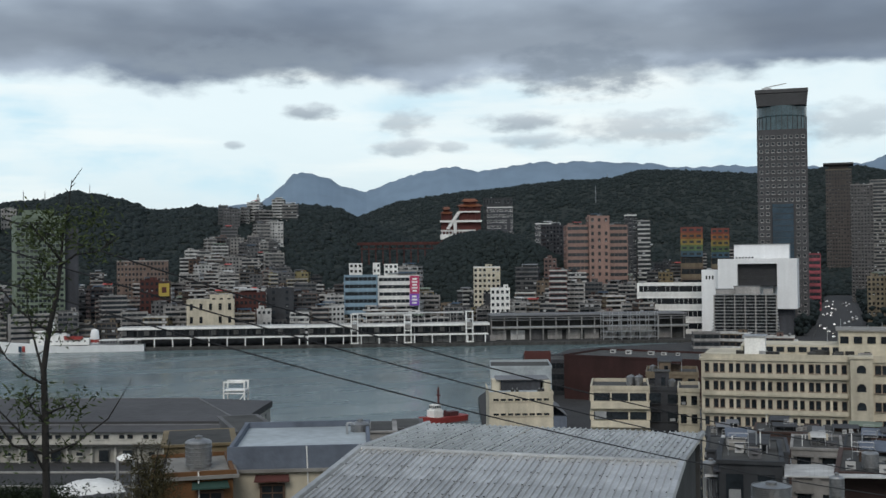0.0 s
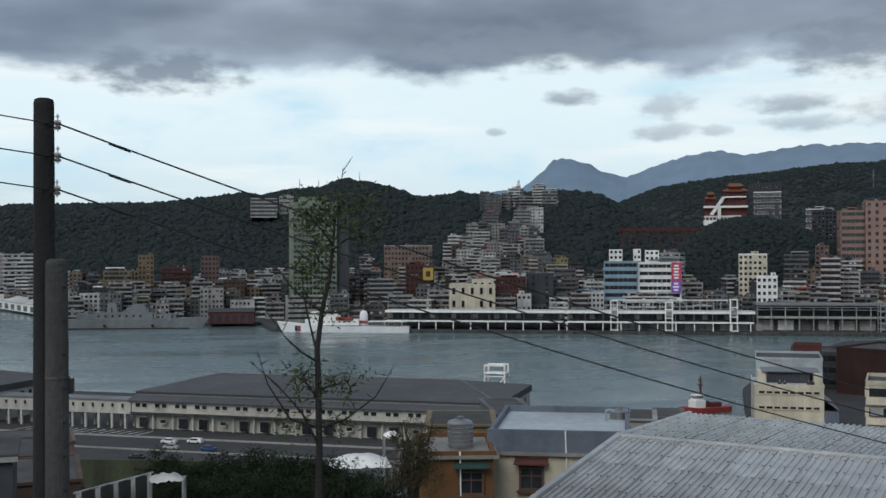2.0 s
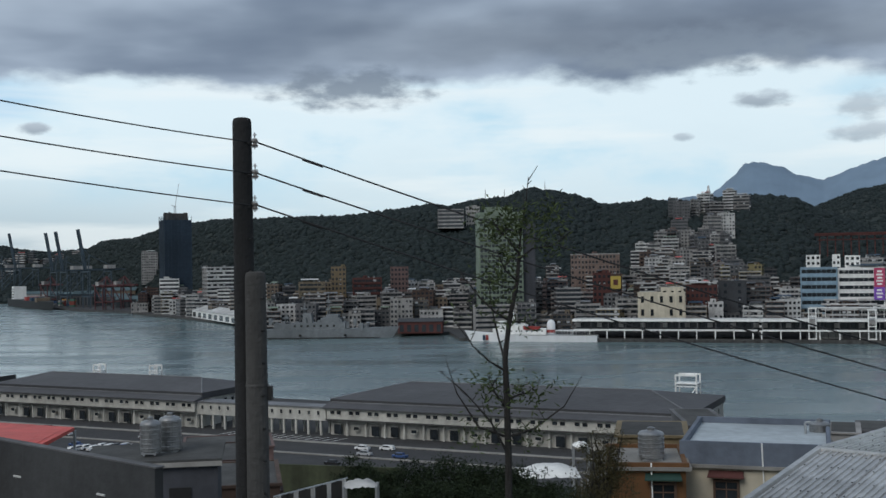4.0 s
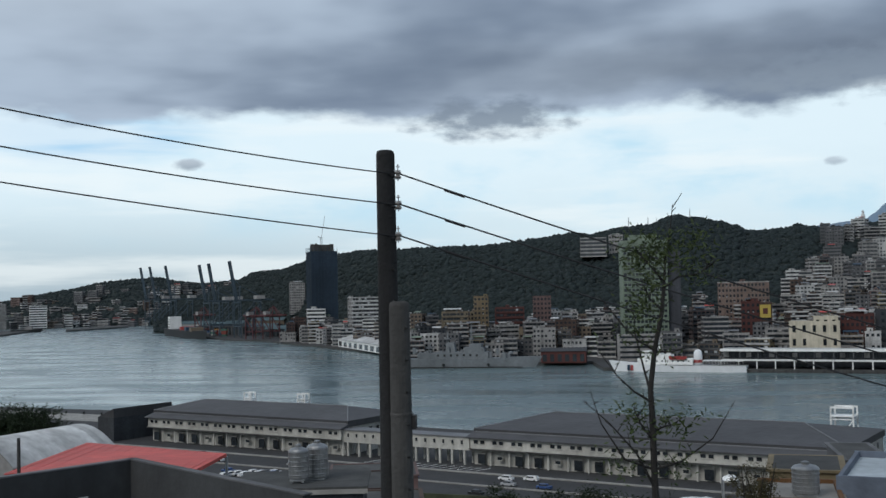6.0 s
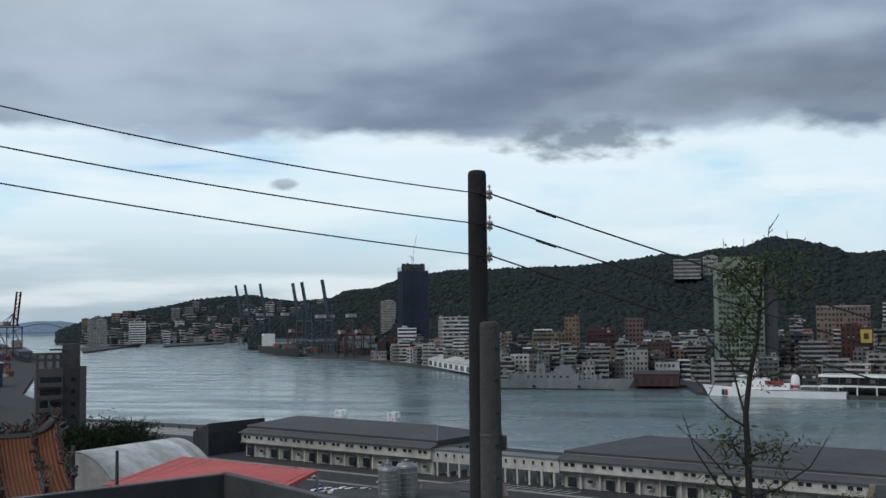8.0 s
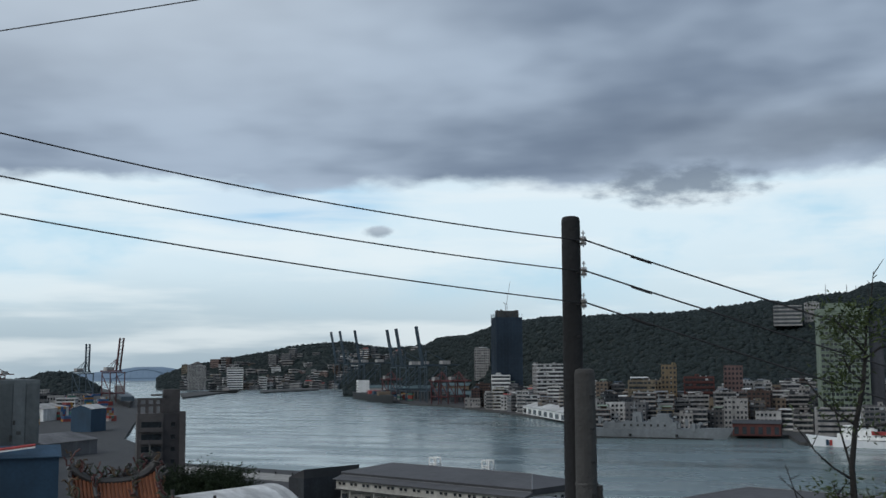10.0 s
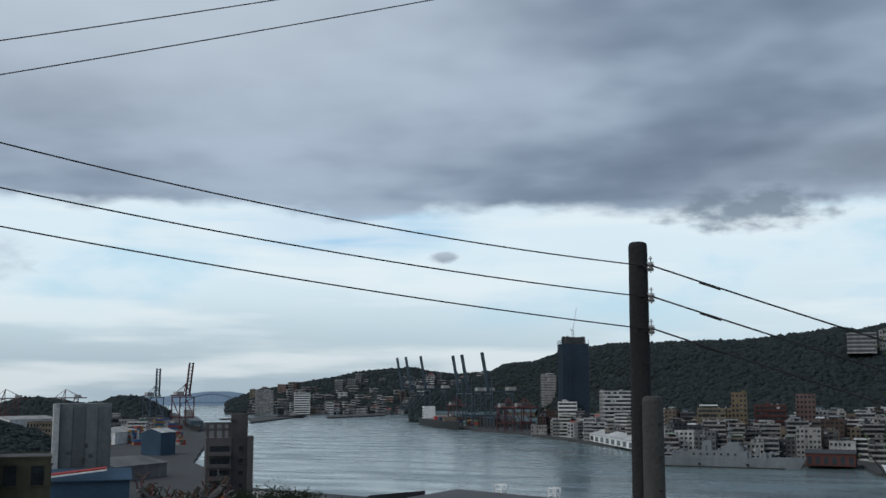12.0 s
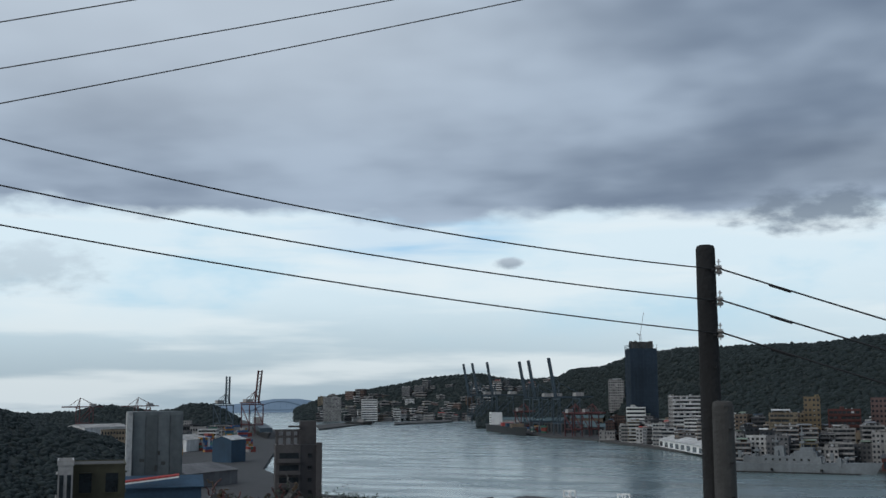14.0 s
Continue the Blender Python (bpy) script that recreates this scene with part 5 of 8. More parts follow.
def gantry_crane(x, y, yaw, h, mat, up=True, tilt=80, reach=1.0, label="blue container gantry crane with raised boom"):
    """Ship-to-shore crane: four legs, portal beams, girder, boom raised or level, stays."""
    t = thing("gantry_crane", label, "crane", frame_of(x, y, 2.2, yaw), "quay cranes")
    w, g = h * 0.36, h * 0.42
    for qx in (-1, 1):
        for qy in (-1, 1):
            b = Build()
            b.box((qx * w / 2, qy * g / 2, h * 0.36), (1.2, 1.2, h * 0.72), mat)
            part("leg", b, t)
    b = Build()
    for qy in (-1, 1):
        b.box((0, qy * g / 2, h * 0.22), (w, 1.0, 1.2), mat)
        b.box((0, qy * g / 2, h * 0.70), (w, 1.0, 1.4), mat)
    for qx in (-1, 1):
        b.box((qx * w / 2, 0, h * 0.24), (1.0, g, 1.2), mat)
        b.beam((qx * w / 2, -g / 2, h * 0.24), (qx * w / 2, g / 2, h * 0.66), 1.0, mat)
    part("portal_frame", b, t)
    b = Build()
    for qx in (-1, 1):
        b.box((qx * w * 0.16, g * 0.35, h * 0.74), (1.0, g * 1.9, 1.8), mat)
    b.box((0, g * 0.6, h * 0.79), (w * 0.5, g * 0.4, 5), WALLS[1])
    part("girder", b, t)
    b = Build()
    hinge = Vector((0, -g * 0.55, h * 0.74))
    ln = h * 0.78 * reach
    ang = radians(tilt if up else 0)
    tip = hinge + Vector((0, -math.cos(ang) * ln, math.sin(ang) * ln))
    for qx in (-1, 1):
        o = Vector((qx * w * 0.13, 0, 0))
        b.beam(hinge + o, tip + o, 2.0, mat)
    for i in range(9):
        c = hinge.lerp(tip, (i + 0.5) / 9)
        e = hinge.lerp(tip, (i + 1.2) / 9) if i < 8 else tip
        b.beam(c - Vector((w * 0.13, 0, 0)), e + Vector((w * 0.13, 0, 0)), 0.7, mat)
    part("boom", b, t)
    b = Build()
    apex = Vector((0, -g * 0.35, h * 1.02))
    for qx in (-1, 1):
        b.beam((qx * w * 0.3, -g / 2, h * 0.72), apex, 1.0, mat)
        b.beam(apex, (qx * w * 0.16, g * 0.9, h * 0.76), 0.6, mat)
        b.beam(apex, hinge.lerp(tip, 0.6) + Vector((qx * w * 0.1, 0, 0)), 0.4, mat)
    part("apex_frame", b, t)


for cx, cy, hh in ((-556.8, 1560.1, 69), (-526.2, 1514.7, 69), (-483.1, 1479.2, 70)):
    gantry_crane(cx - 4, cy + 22, -50, hh, CRANE_BLUE, tilt=80)
for cx, cy, hh in ((*xy_far, 78) for xy_far in ((-802.01, 1940.82), (-767.76, 1900.8), (-724.01, 1864.35))):
    gantry_crane(cx, cy, -50, hh - 3, CRANE_BLUE, tilt=80)
for cx, cy in ((-454.86, 1429.37), (-439.51, 1455.07), (-587.0, 1595.44)):
    gantry_crane(cx, cy, 50, 42, CRANE_RED, up=False, reach=0.7, label="dark red yard crane behind the quay")

port = (-945.67, 1412.69)
gantry_crane(port[0], port[1], 60, 62, CRANE_RED, tilt=78, label="dark red container gantry crane, boom raised")
port = (-1038.0, 1470.6)
gantry_crane(port[0], port[1], 60, 60, CRANE_BLUE, tilt=88, reach=0.9, label="grey container gantry crane, boom raised")
for port in ((-1333.28, 1490.76), (-1324.87, 1629.33)):
    gantry_crane(port[0], port[1], -30, 54, CRANE_RED, up=False, reach=0.6, label="red yard gantry crane")


# white sheds on the east quay
def shed(name, label, p0, p1, dep, h, roof_h, wall, roof, z=2.2, doors=0, ribs=True):
    """A long low shed along p0-p1 with a gable roof that runs along it."""
    (x0, y0), (x1, y1) = p0, p1
    ln = math.hypot(x1 - x0, y1 - y0)
    yaw = math.degrees(math.atan2(y1 - y0, x1 - x0))
    t = thing(name, label, "shed", frame_of((x0 + x1) / 2, (y0 + y1) / 2, z, yaw))
    b = Build()
    b.box((0, dep / 2, h / 2), (ln, dep, h), wall)
    for sx in (-1, 1):
        b.poly([(sx * ln / 2, 0, h), (sx * ln / 2, dep, h), (sx * ln / 2, dep / 2, h + roof_h)], [(0, 1, 2)], wall)
    part("wall", b, t)
    b = Build()
    for s in (0, 1):
        y0_, y1_ = (-0.8, dep / 2) if s == 0 else (dep + 0.8, dep / 2)
        b.poly([(-ln / 2 - 0.6, y0_, h - 0.1), (ln / 2 + 0.6, y0_, h - 0.1), (ln / 2 + 0.6, y1_, h + roof_h + 0.2), (-ln / 2 - 0.6, y1_, h + roof_h + 0.2),
                (-ln / 2 - 0.6, y0_, h - 0.35), (ln / 2 + 0.6, y0_, h - 0.35), (ln / 2 + 0.6, y1_, h + roof_h - 0.05), (-ln / 2 - 0.6, y1_, h + roof_h - 0.05)],
               ((0, 1, 2, 3), (7, 6, 5, 4), (0, 4, 5, 1), (1, 5, 6, 2), (3, 2, 6, 7), (3, 7, 4, 0)), roof)
    part("roof", b, t)
    for i in range(doors):
        b = Build()
        b.box((-ln / 2 + ln * (i + 0.5) / doors, -0.1, h * 0.42), (ln / doors * 0.55, 0.3, h * 0.6), GLASS)
        part("door", b, t)
    return t


shed("quay_shed", "white quay shed with dark doors and pale roof", (-323.2, 1265.4), (-203.4, 1020.0), 26, 8, 4, WHITE, WALLS[4], doors=12)
shed("quay_shed", "low grey quay shed", (-405.4, 1425.4), (-326.3, 1264.5), 22, 7, 3, WALLS[1], WALLS[0], doors=6)
shed("quay_shed", "red-brown open shed by the warship", (-46.8, 853.0), (-13.0, 851.1), 14, 9, 2, BRICK, DARK_ROOF, doors=6)


# pale back wall of the terminal's lower level and the stone edge of the quay
for i in range(22):
    t = quay_thing("quay_wall_panel", "pale concrete wall panel under the terminal deck", "wall panel", 236 + 4.6 * i, 9.5, "quay wall panels")
    b = Build()
    b.box((0, 0, 2.3), (4.3, 0.4, 4.2), WALLS[1] if i % 5 else WALLS[0])
    part("panel", b, t)
edge_strip = Build()
for i in range(60):
    x, y = on_quay(8 * i + 4, -0.35)
    edge_strip.box((x, y, 0.9), (7.8, 0.7, 2.9), DARK_CONCRETE, QUAY_YAW)
    x, y = on_quay(8 * i + 4, -0.9)
    edge_strip.box((x, y, 0.7), (0.9, 0.6, 1.8), BLACK, QUAY_YAW)
tagged(part("quay_edge", edge_strip, kind="stuff"), "stone quay edge with black rubber fenders", "quay edge")



# ---- near quay: warehouses and yard ----
FRAMES = {}


def near_window(parent, w, h, mat, at):
    """A window whose frame is one ring with a sill, and whose pane lies set back in it."""
    key = (w, h, mat.name)
    if key not in FRAMES:
        t = 0.1
        outer = [(-w / 2, -h / 2), (w / 2, -h / 2), (w / 2, h / 2), (-w / 2, h / 2)]
        inner = [(-w / 2 + t, -h / 2 + t), (w / 2 - t, -h / 2 + t), (w / 2 - t, h / 2 - t), (-w / 2 + t, h / 2 - t)]
        b = Build()
        pts = [(x, -0.12, z) for x, z in outer + inner] + [(x, 0.02, z) for x, z in outer + inner]
        b.poly(pts, [(i, (i + 1) % 4, 4 + (i + 1) % 4, 4 + i) for i in range(4)] + [(8 + i, 8 + (i + 1) % 4, (i + 1) % 4, i) for i in range(4)] + [(4 + i, 4 + (i + 1) % 4, 12 + (i + 1) % 4, 12 + i) for i in range(4)], mat)
        b.box((0, -0.16, -h / 2 - 0.05), (w + 0.2, 0.26, 0.09), mat)
        g = Build()
        g.box((0, -0.02, 0), (w - 0.19, 0.05, h - 0.19), GLASS)
        FRAMES[key] = (b.mesh("window"), g.mesh("pane"))
    f, g = FRAMES[key]
    win = part("window", f, parent, at=at)
    part("pane", g, win)
    return win


WARE_YAW = -24.7


def warehouse(p0, p1, dep, eave, fascia, ridge, label, hip0=0.35, hip1=0.35, doors=True):
    """Two-storey quay warehouse: set-back ground floor with doors, jettied upper wall with paired windows, hipped sheet roof."""
    (x0, y0), (x1, y1) = p0, p1
    ln = math.hypot(x1 - x0, y1 - y0)
    yaw = math.degrees(math.atan2(y1 - y0, x1 - x0))
    t = thing("warehouse", label, "warehouse", frame_of((x0 + x1) / 2, (y0 + y1) / 2, 2.4, yaw), "quay warehouses")
    h = eave - 2.4
    low = h * 0.56
    b = Build()
    b.box((0, dep / 2 + 1.2, low / 2), (ln, dep - 2.4, low), WARE_WALL)
    part("lower_wall", b, t)
    b = Build()
    b.box((0, dep / 2, low + (h - low) / 2), (ln, dep, h - low), WARE_WALL)
    b.box((0, -0.3, low + 0.15), (ln + 0.4, 0.8, 0.3), DARK_CONCRETE)
    part("upper_wall", b, t)
    n = int(ln / 6.4)
    for i in range(n):
        u = -ln / 2 + ln * (i + 0.5) / n
        for du in (-1.15, 1.15):
            near_window(t, 1.7, 1.3, WARE_WALL, pose(u + du, -0.04, low + (h - low) * 0.6))
        d = Build()
        if i % 3 != 1:
            d.box((u, 1.15, low * 0.40), (2.6, 0.25, low * 0.6), GLASS)
            d.box((u, 1.0, low * 0.74), (3.1, 0.3, 0.2), CONCRETE)
            part("door", d, t, "dark loading door")
        else:
            near_window(t, 2.0, 1.2, WARE_WALL, pose(u, 1.16, low * 0.5))
        d = Build()
        d.box((u + ln / n / 2, 1.1, low * 0.5), (0.5, 0.3, low), WARE_WALL)
        part("pier", d, t)
    for i in range(7):
        part("window", window_mesh(2.2, 2.2, WARE_WALL), t, at=pose(ln / 2 + 0.04, dep * (0.12 + 0.12 * i), low + (h - low) * 0.55, 0, 0, 90))
    b = Build()
    z1 = fascia - 2.4
    b.poly([(-ln / 2 - 0.8, -1.2, h), (ln / 2 + 0.8, -1.2, h), (ln / 2 + 0.8, 3.2, h + 1.2), (-ln / 2 - 0.8, 3.2, h + 1.2), (-ln / 2 - 0.8, -1.2, h - 0.3), (ln / 2 + 0.8, -1.2, h - 0.3), (ln / 2 + 0.8, 3.2, h - 0.3), (-ln / 2 - 0.8, 3.2, h - 0.3)],
           ((0, 1, 2, 3), (7, 6, 5, 4), (0, 4, 5, 1), (1, 5, 6, 2), (3, 7, 4, 0)), WARE_ROOF)
    part("lower_roof", b, t)
    b = Build()
    b.box((0, 3.0, h + 1.3), (ln, 0.25, 0.3), ROOF_GREY)
    part("gutter", b, t)
    b = Build()
    ring = [(-ln / 2 - 0.5, 3.2), (ln / 2 + 0.5, 3.2), (ln / 2 + 0.5, dep + 1), (-ln / 2 - 0.5, dep + 1)]
    b.prism(ring, h + 0.2, z1, DARK_ROOF)
    part("fascia", b, t)
    b = Build()
    zr = ridge - 2.4
    m = (dep + 4) / 2
    r0, r1 = -ln / 2 + hip0 * dep, ln / 2 - hip1 * dep
    pts = [(x, y, z1 + 0.02) for x, y in ring] + [(r0, m, zr), (r1, m, zr)]
    b.poly(pts, ((0, 1, 5, 4), (1, 2, 5), (2, 3, 4, 5), (3, 0, 4)), WARE_ROOF)
    part("roof", b, t, "dark grey hipped sheet roof")
    b = Build()
    for (ax, ay, az_), (bx, by, bz) in (((r0, m, zr), (r1, m, zr)), ((ln / 2 + 0.5, 3.2, z1), (r1, m, zr)), ((-ln / 2 - 0.5, 3.2, z1), (r0, m, zr))):
        b.tube((ax, ay, az_ + 0.05), (bx, by, bz + 0.05), 0.22, 0.22, ROOF_GREY, 6)
    part("ridge_cap", b, t)
    return t


WARE_WALL = material("warehouse_wall_paint", (0.47, 0.46, 0.42), 0.8, grain=0.3, streak=0.25, stain=0.25)
WARE_ROOF = material("warehouse_roof_sheet", (0.075, 0.075, 0.08), 0.7, grain=0.1, streak=0.1, stain=0.25)
warehouse((-173, 410), (-88, 369.5), 34, 11.6, 13.8, 17.0, "long two-storey quay warehouse with dark hipped roof and paired windows")
warehouse((-42, 350), (61, 303), 48, 11.3, 13.4, 17.0, "long two-storey quay warehouse with dark hipped roof and loading doors")

link = thing("colonnade", "covered walkway on columns between two warehouses", "colonnade", frame_of(-65, 360.2, 2.4, WARE_YAW))
b = Build()
b.box((0, 3, 6.6), (50, 6, 4.0), WARE_WALL)
b.box((0, 3, 8.8), (50.4, 7, 0.4), ROOF_GREY)
part("upper_gallery", b, link)
for i in range(14):
    near_window(link, 1.0, 1.4, WARE_WALL, pose(-22.5 + 3.45 * i, -0.04, 7.0))
for i in range(11):
    b = Build()
    b.box((-23 + 4.6 * i, 0.5, 2.3), (0.7, 0.7, 4.6), WARE_WALL)
    part("column", b, link)
    b = Build()
    b.box((-23 + 4.6 * i, 5.5, 2.3), (0.7, 0.7, 4.6), WARE_WALL)
    part("column", b, link)

b = Build()
b.box((0, 0, 4.5), (9, 30, 9), WALLS[5])
b.poly([(-4.5, -15, 9), (4.5, -15, 12.5), (4.5, 15, 12.5), (-4.5, 15, 9), (4.5, -15, 9), (4.5, 15, 9)], ((0, 1, 2, 3), (0, 4, 1), (3, 2, 5), (1, 4, 5, 2)), DARK_ROOF)
annex = thing("warehouse_annex", "dark sheet-clad annex at the warehouse end", "shed", frame_of(-184, 424, 2.4, WARE_YAW))
part("shell", b, annex)


def steel_rack(p, z, w, h, group="quay racks"):
    """White steel gangway frame standing on the quay behind the warehouse."""
    t = thing("gangway_frame", "white steel gangway frame on the quay edge", "gangway", frame_of(p[0], p[1], z, WARE_YAW), group)
    for qx in (-1, 1):
        for qy in (-1, 1):
            b = Build()
            b.box((qx * w / 2, qy * w * 0.4, h / 2), (0.45, 0.45, h), WHITE)
            part("post", b, t)
    b = Build()
    for zz in (0.3, 0.55, 0.8):
        for qy in (-1, 1):
            b.box((0, qy * w * 0.4, h * zz), (w, 0.3, 0.3), WHITE)
        for qx in (-1, 1):
            b.box((qx * w / 2, 0, h * zz), (0.3, w * 0.8, 0.3), WHITE)
    b.beam((-w / 2, -w * 0.4, h * 0.3), (w / 2, -w * 0.4, h * 0.8), 0.25, WHITE)
    b.beam((w / 2, -w * 0.4, h * 0.0), (-w / 2, -w * 0.4, h * 0.55), 0.25, WHITE)
    part("bracing", b, t)
    b = Build()
    b.box((0, 0, h * 0.85), (w * 1.05, w * 0.85, 0.25), WHITE)
    for qy in (-1, 1):
        b.box((0, qy * w * 0.4, h * 0.99), (w * 1.05, 0.25, 0.5), WHITE)
    part("top_platform", b, t)


steel_rack((69.83, 345.0), 2.4, 6.4, 18.0)
for q_ in ((-144.56, 447.22), (-119.64, 438.99)):
    steel_rack(q_, 2.4, 3.6, 15.0)

# road, kerbs and markings in front of the warehouses
for off, wd, nm, mt, z, lbl in ((-22, 16, "road", ASPHALT, 2.43, "grey asphalt quay road"), (-12.5, 1.6, "kerb", CONCRETE, 2.56, "pale concrete kerb strip"), (-31, 1.2, "kerb_south", CONCRETE, 2.56, "pale concrete kerb strip")):
    b = Build()
    b.box((0, off, 0), (330, wd, 0.06 if nm == "road" else 0.3), mt)
    tagged(part(nm, b, at=frame_of(-58, 357, z, WARE_YAW)), lbl, "road", kind="structure")
for i in range(14):
    b = Build()
    b.box((0, 0, 0), (0.35, 7, 0.02), WHITE)
    tagged(part("road_marking", b, at=frame_of(-75 + 3.2 * i * 0.91, 358 - 3.2 * i * 0.42, 2.48, WARE_YAW - 12)), "white painted parking line", "marking", "parking lines", "structure")
WARE_APRON = Build()
WARE_APRON.box((0, 0, 0), (130, 22, 0.12), CONCRETE)
tagged(part("pavement", WARE_APRON, at=frame_of(-255, 500, 2.45, -22)), "bare pale concrete quay apron at the water", "pavement", kind="structure")
for i in range(11):
    b = Build()
    b.lathe((0, 0, 0), [(0.5, 0), (0.4, 0.3), (0.35, 0.8), (0.6, 0.9), (0.5, 1.3)], BLACK, 8)
    bo = part("bollard", b, at=frame_of(-312 + 11 * i, 532 - 4.2 * i, 2.5, 0))
    tagged(bo, "black iron mooring bollard on the quay", "bollard", "bollards")


CAR_PAINTS = [material("car_paint_%s" % n, c, 0.3, grain=3.0, var=0.03, stain=0.05, bump=0.0) for n, c in (("white", (0.7, 0.7, 0.7)), ("silver", (0.35, 0.36, 0.37)), ("black", (0.02, 0.02, 0.022)), ("blue", (0.04, 0.08, 0.2)))]


HEADLIGHT = bpy.data.materials.new("lit_headlight")
HEADLIGHT.use_nodes = True
HEADLIGHT.node_tree.nodes["Principled BSDF"].inputs["Emission Color"].default_value = (1.0, 0.95, 0.85, 1)
HEADLIGHT.node_tree.nodes["Principled BSDF"].inputs["Emission Strength"].default_value = 3.0


def car(x, y, z, yaw, paint, van=False, lit=False, where="parked on the quay road"):
    t = thing("car", "%s %s" % ("white van" if van else ("white car", "silver car", "black car", "dark blue car")[paint], where), "car", frame_of(x, y, z, yaw), "parked cars")
    p = CAR_PAINTS[paint]
    b = Build()
    b.box((0, 0, 0.62), (4.3, 1.75, 0.62), p)
    b.box((-0.1 if not van else 0.3, 0, 1.2), (2.5 if not van else 3.6, 1.6, 0.62), p, taper=0.82)
    part("body", b, t)
    b = Build()
    b.box((-0.1, 0, 1.18), (2.45, 1.64, 0.42), GLASS, taper=0.86)
    part("window_band", b, t, "dark windows")
    for qy in (-0.6, 0.6):
        b = Build()
        b.box((2.16, qy, 0.72), (0.06, 0.3, 0.22), HEADLIGHT if lit else GLASS)
        part("headlight", b, t, "lit headlight" if lit else "")
    for qx in (-1.35, 1.35):
        for qy in (-0.8, 0.8):
            b = Build()
            b.tube((qx, qy - 0.1, 0.32), (qx, qy + 0.1, 0.32), 0.32, 0.32, BLACK, 10)
            part("wheel", b, t)


rng = random.Random(21)
for i in range(26):
    s, off = rng.uniform(-120, 60), rng.choice((-18, -20, -25, -28, -44, -50))
    c, k = math.cos(radians(WARE_YAW)), math.sin(radians(WARE_YAW))
    car(-58 + s * c - off * k, 357 + s * k + off * c, 2.47, WARE_YAW + rng.choice((0, 180, 90 if off < -40 else 0)) + rng.uniform(-4, 4), rng.choice((0, 0, 1, 2, 3)), rng.random() < 0.2)
# car park between the red roof and the warehouse
for i in range(16):
    x, y = bearing(-19.3 + 0.36 * (i % 8) + rng.uniform(-0.06, 0.06), 330 + 16 * (i // 8) + rng.uniform(-3, 3))
    car(x, y, 2.47, 60 + rng.choice((0, 180)) + rng.uniform(-8, 8), rng.choice((0, 0, 0, 1, 2)), rng.random() < 0.25, where="parked in the quay car park")
# the broad avenue that runs inland from the harbour end, its traffic and its trees
AVENUE = 41.45
b = Build()
b.box((0, 1230, 0), (34, 1240, 0.06), ASPHALT)
tagged(part("road_avenue", b, at=frame_of(0, 0, 2.25, -AVENUE)), "broad grey asphalt avenue", "road", kind="structure")
for off in (-17.3, 0, 17.3):
    b = Build()
    b.box((off, 1230, 0), (0.5, 1240, 0.3), DARK_CONCRETE)
    tagged(part("kerb_avenue", b, at=frame_of(0, 0, 2.3, -AVENUE)), "pale concrete kerb of the avenue", "kerb", kind="structure")
for i in range(46):
    d = 640 + 19 * i + rng.uniform(-4, 4)
    lane = rng.choice((-14.5, -11.0, -7.5, -4.0, 4.0, 7.5, 11.0, 14.5))
    x, y = bearing(AVENUE, d)
    x, y = x + lane * math.cos(radians(AVENUE)), y - lane * math.sin(radians(AVENUE))
    car(x, y, 2.29, 270 - AVENUE if lane < 0 else 90 - AVENUE, rng.choice((0, 0, 0, 1, 2)), rng.random() < 0.3, lane < 0, "on the avenue")
spots = []
for i in range(1900):
    side = rng.choice((-1, 1, 1, 1))
    d = rng.uniform(820, 1800)
    off = side * rng.uniform(20, 30 if side < 0 else 95)
    x, y = bearing(AVENUE, d)
    spots.append((x + off * math.cos(radians(AVENUE)), y - off * math.sin(radians(AVENUE)), 2 + rng.uniform(1, 12 if side < 0 else 17), rng.uniform(1.6, 3.6)))
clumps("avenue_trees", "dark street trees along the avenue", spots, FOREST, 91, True)

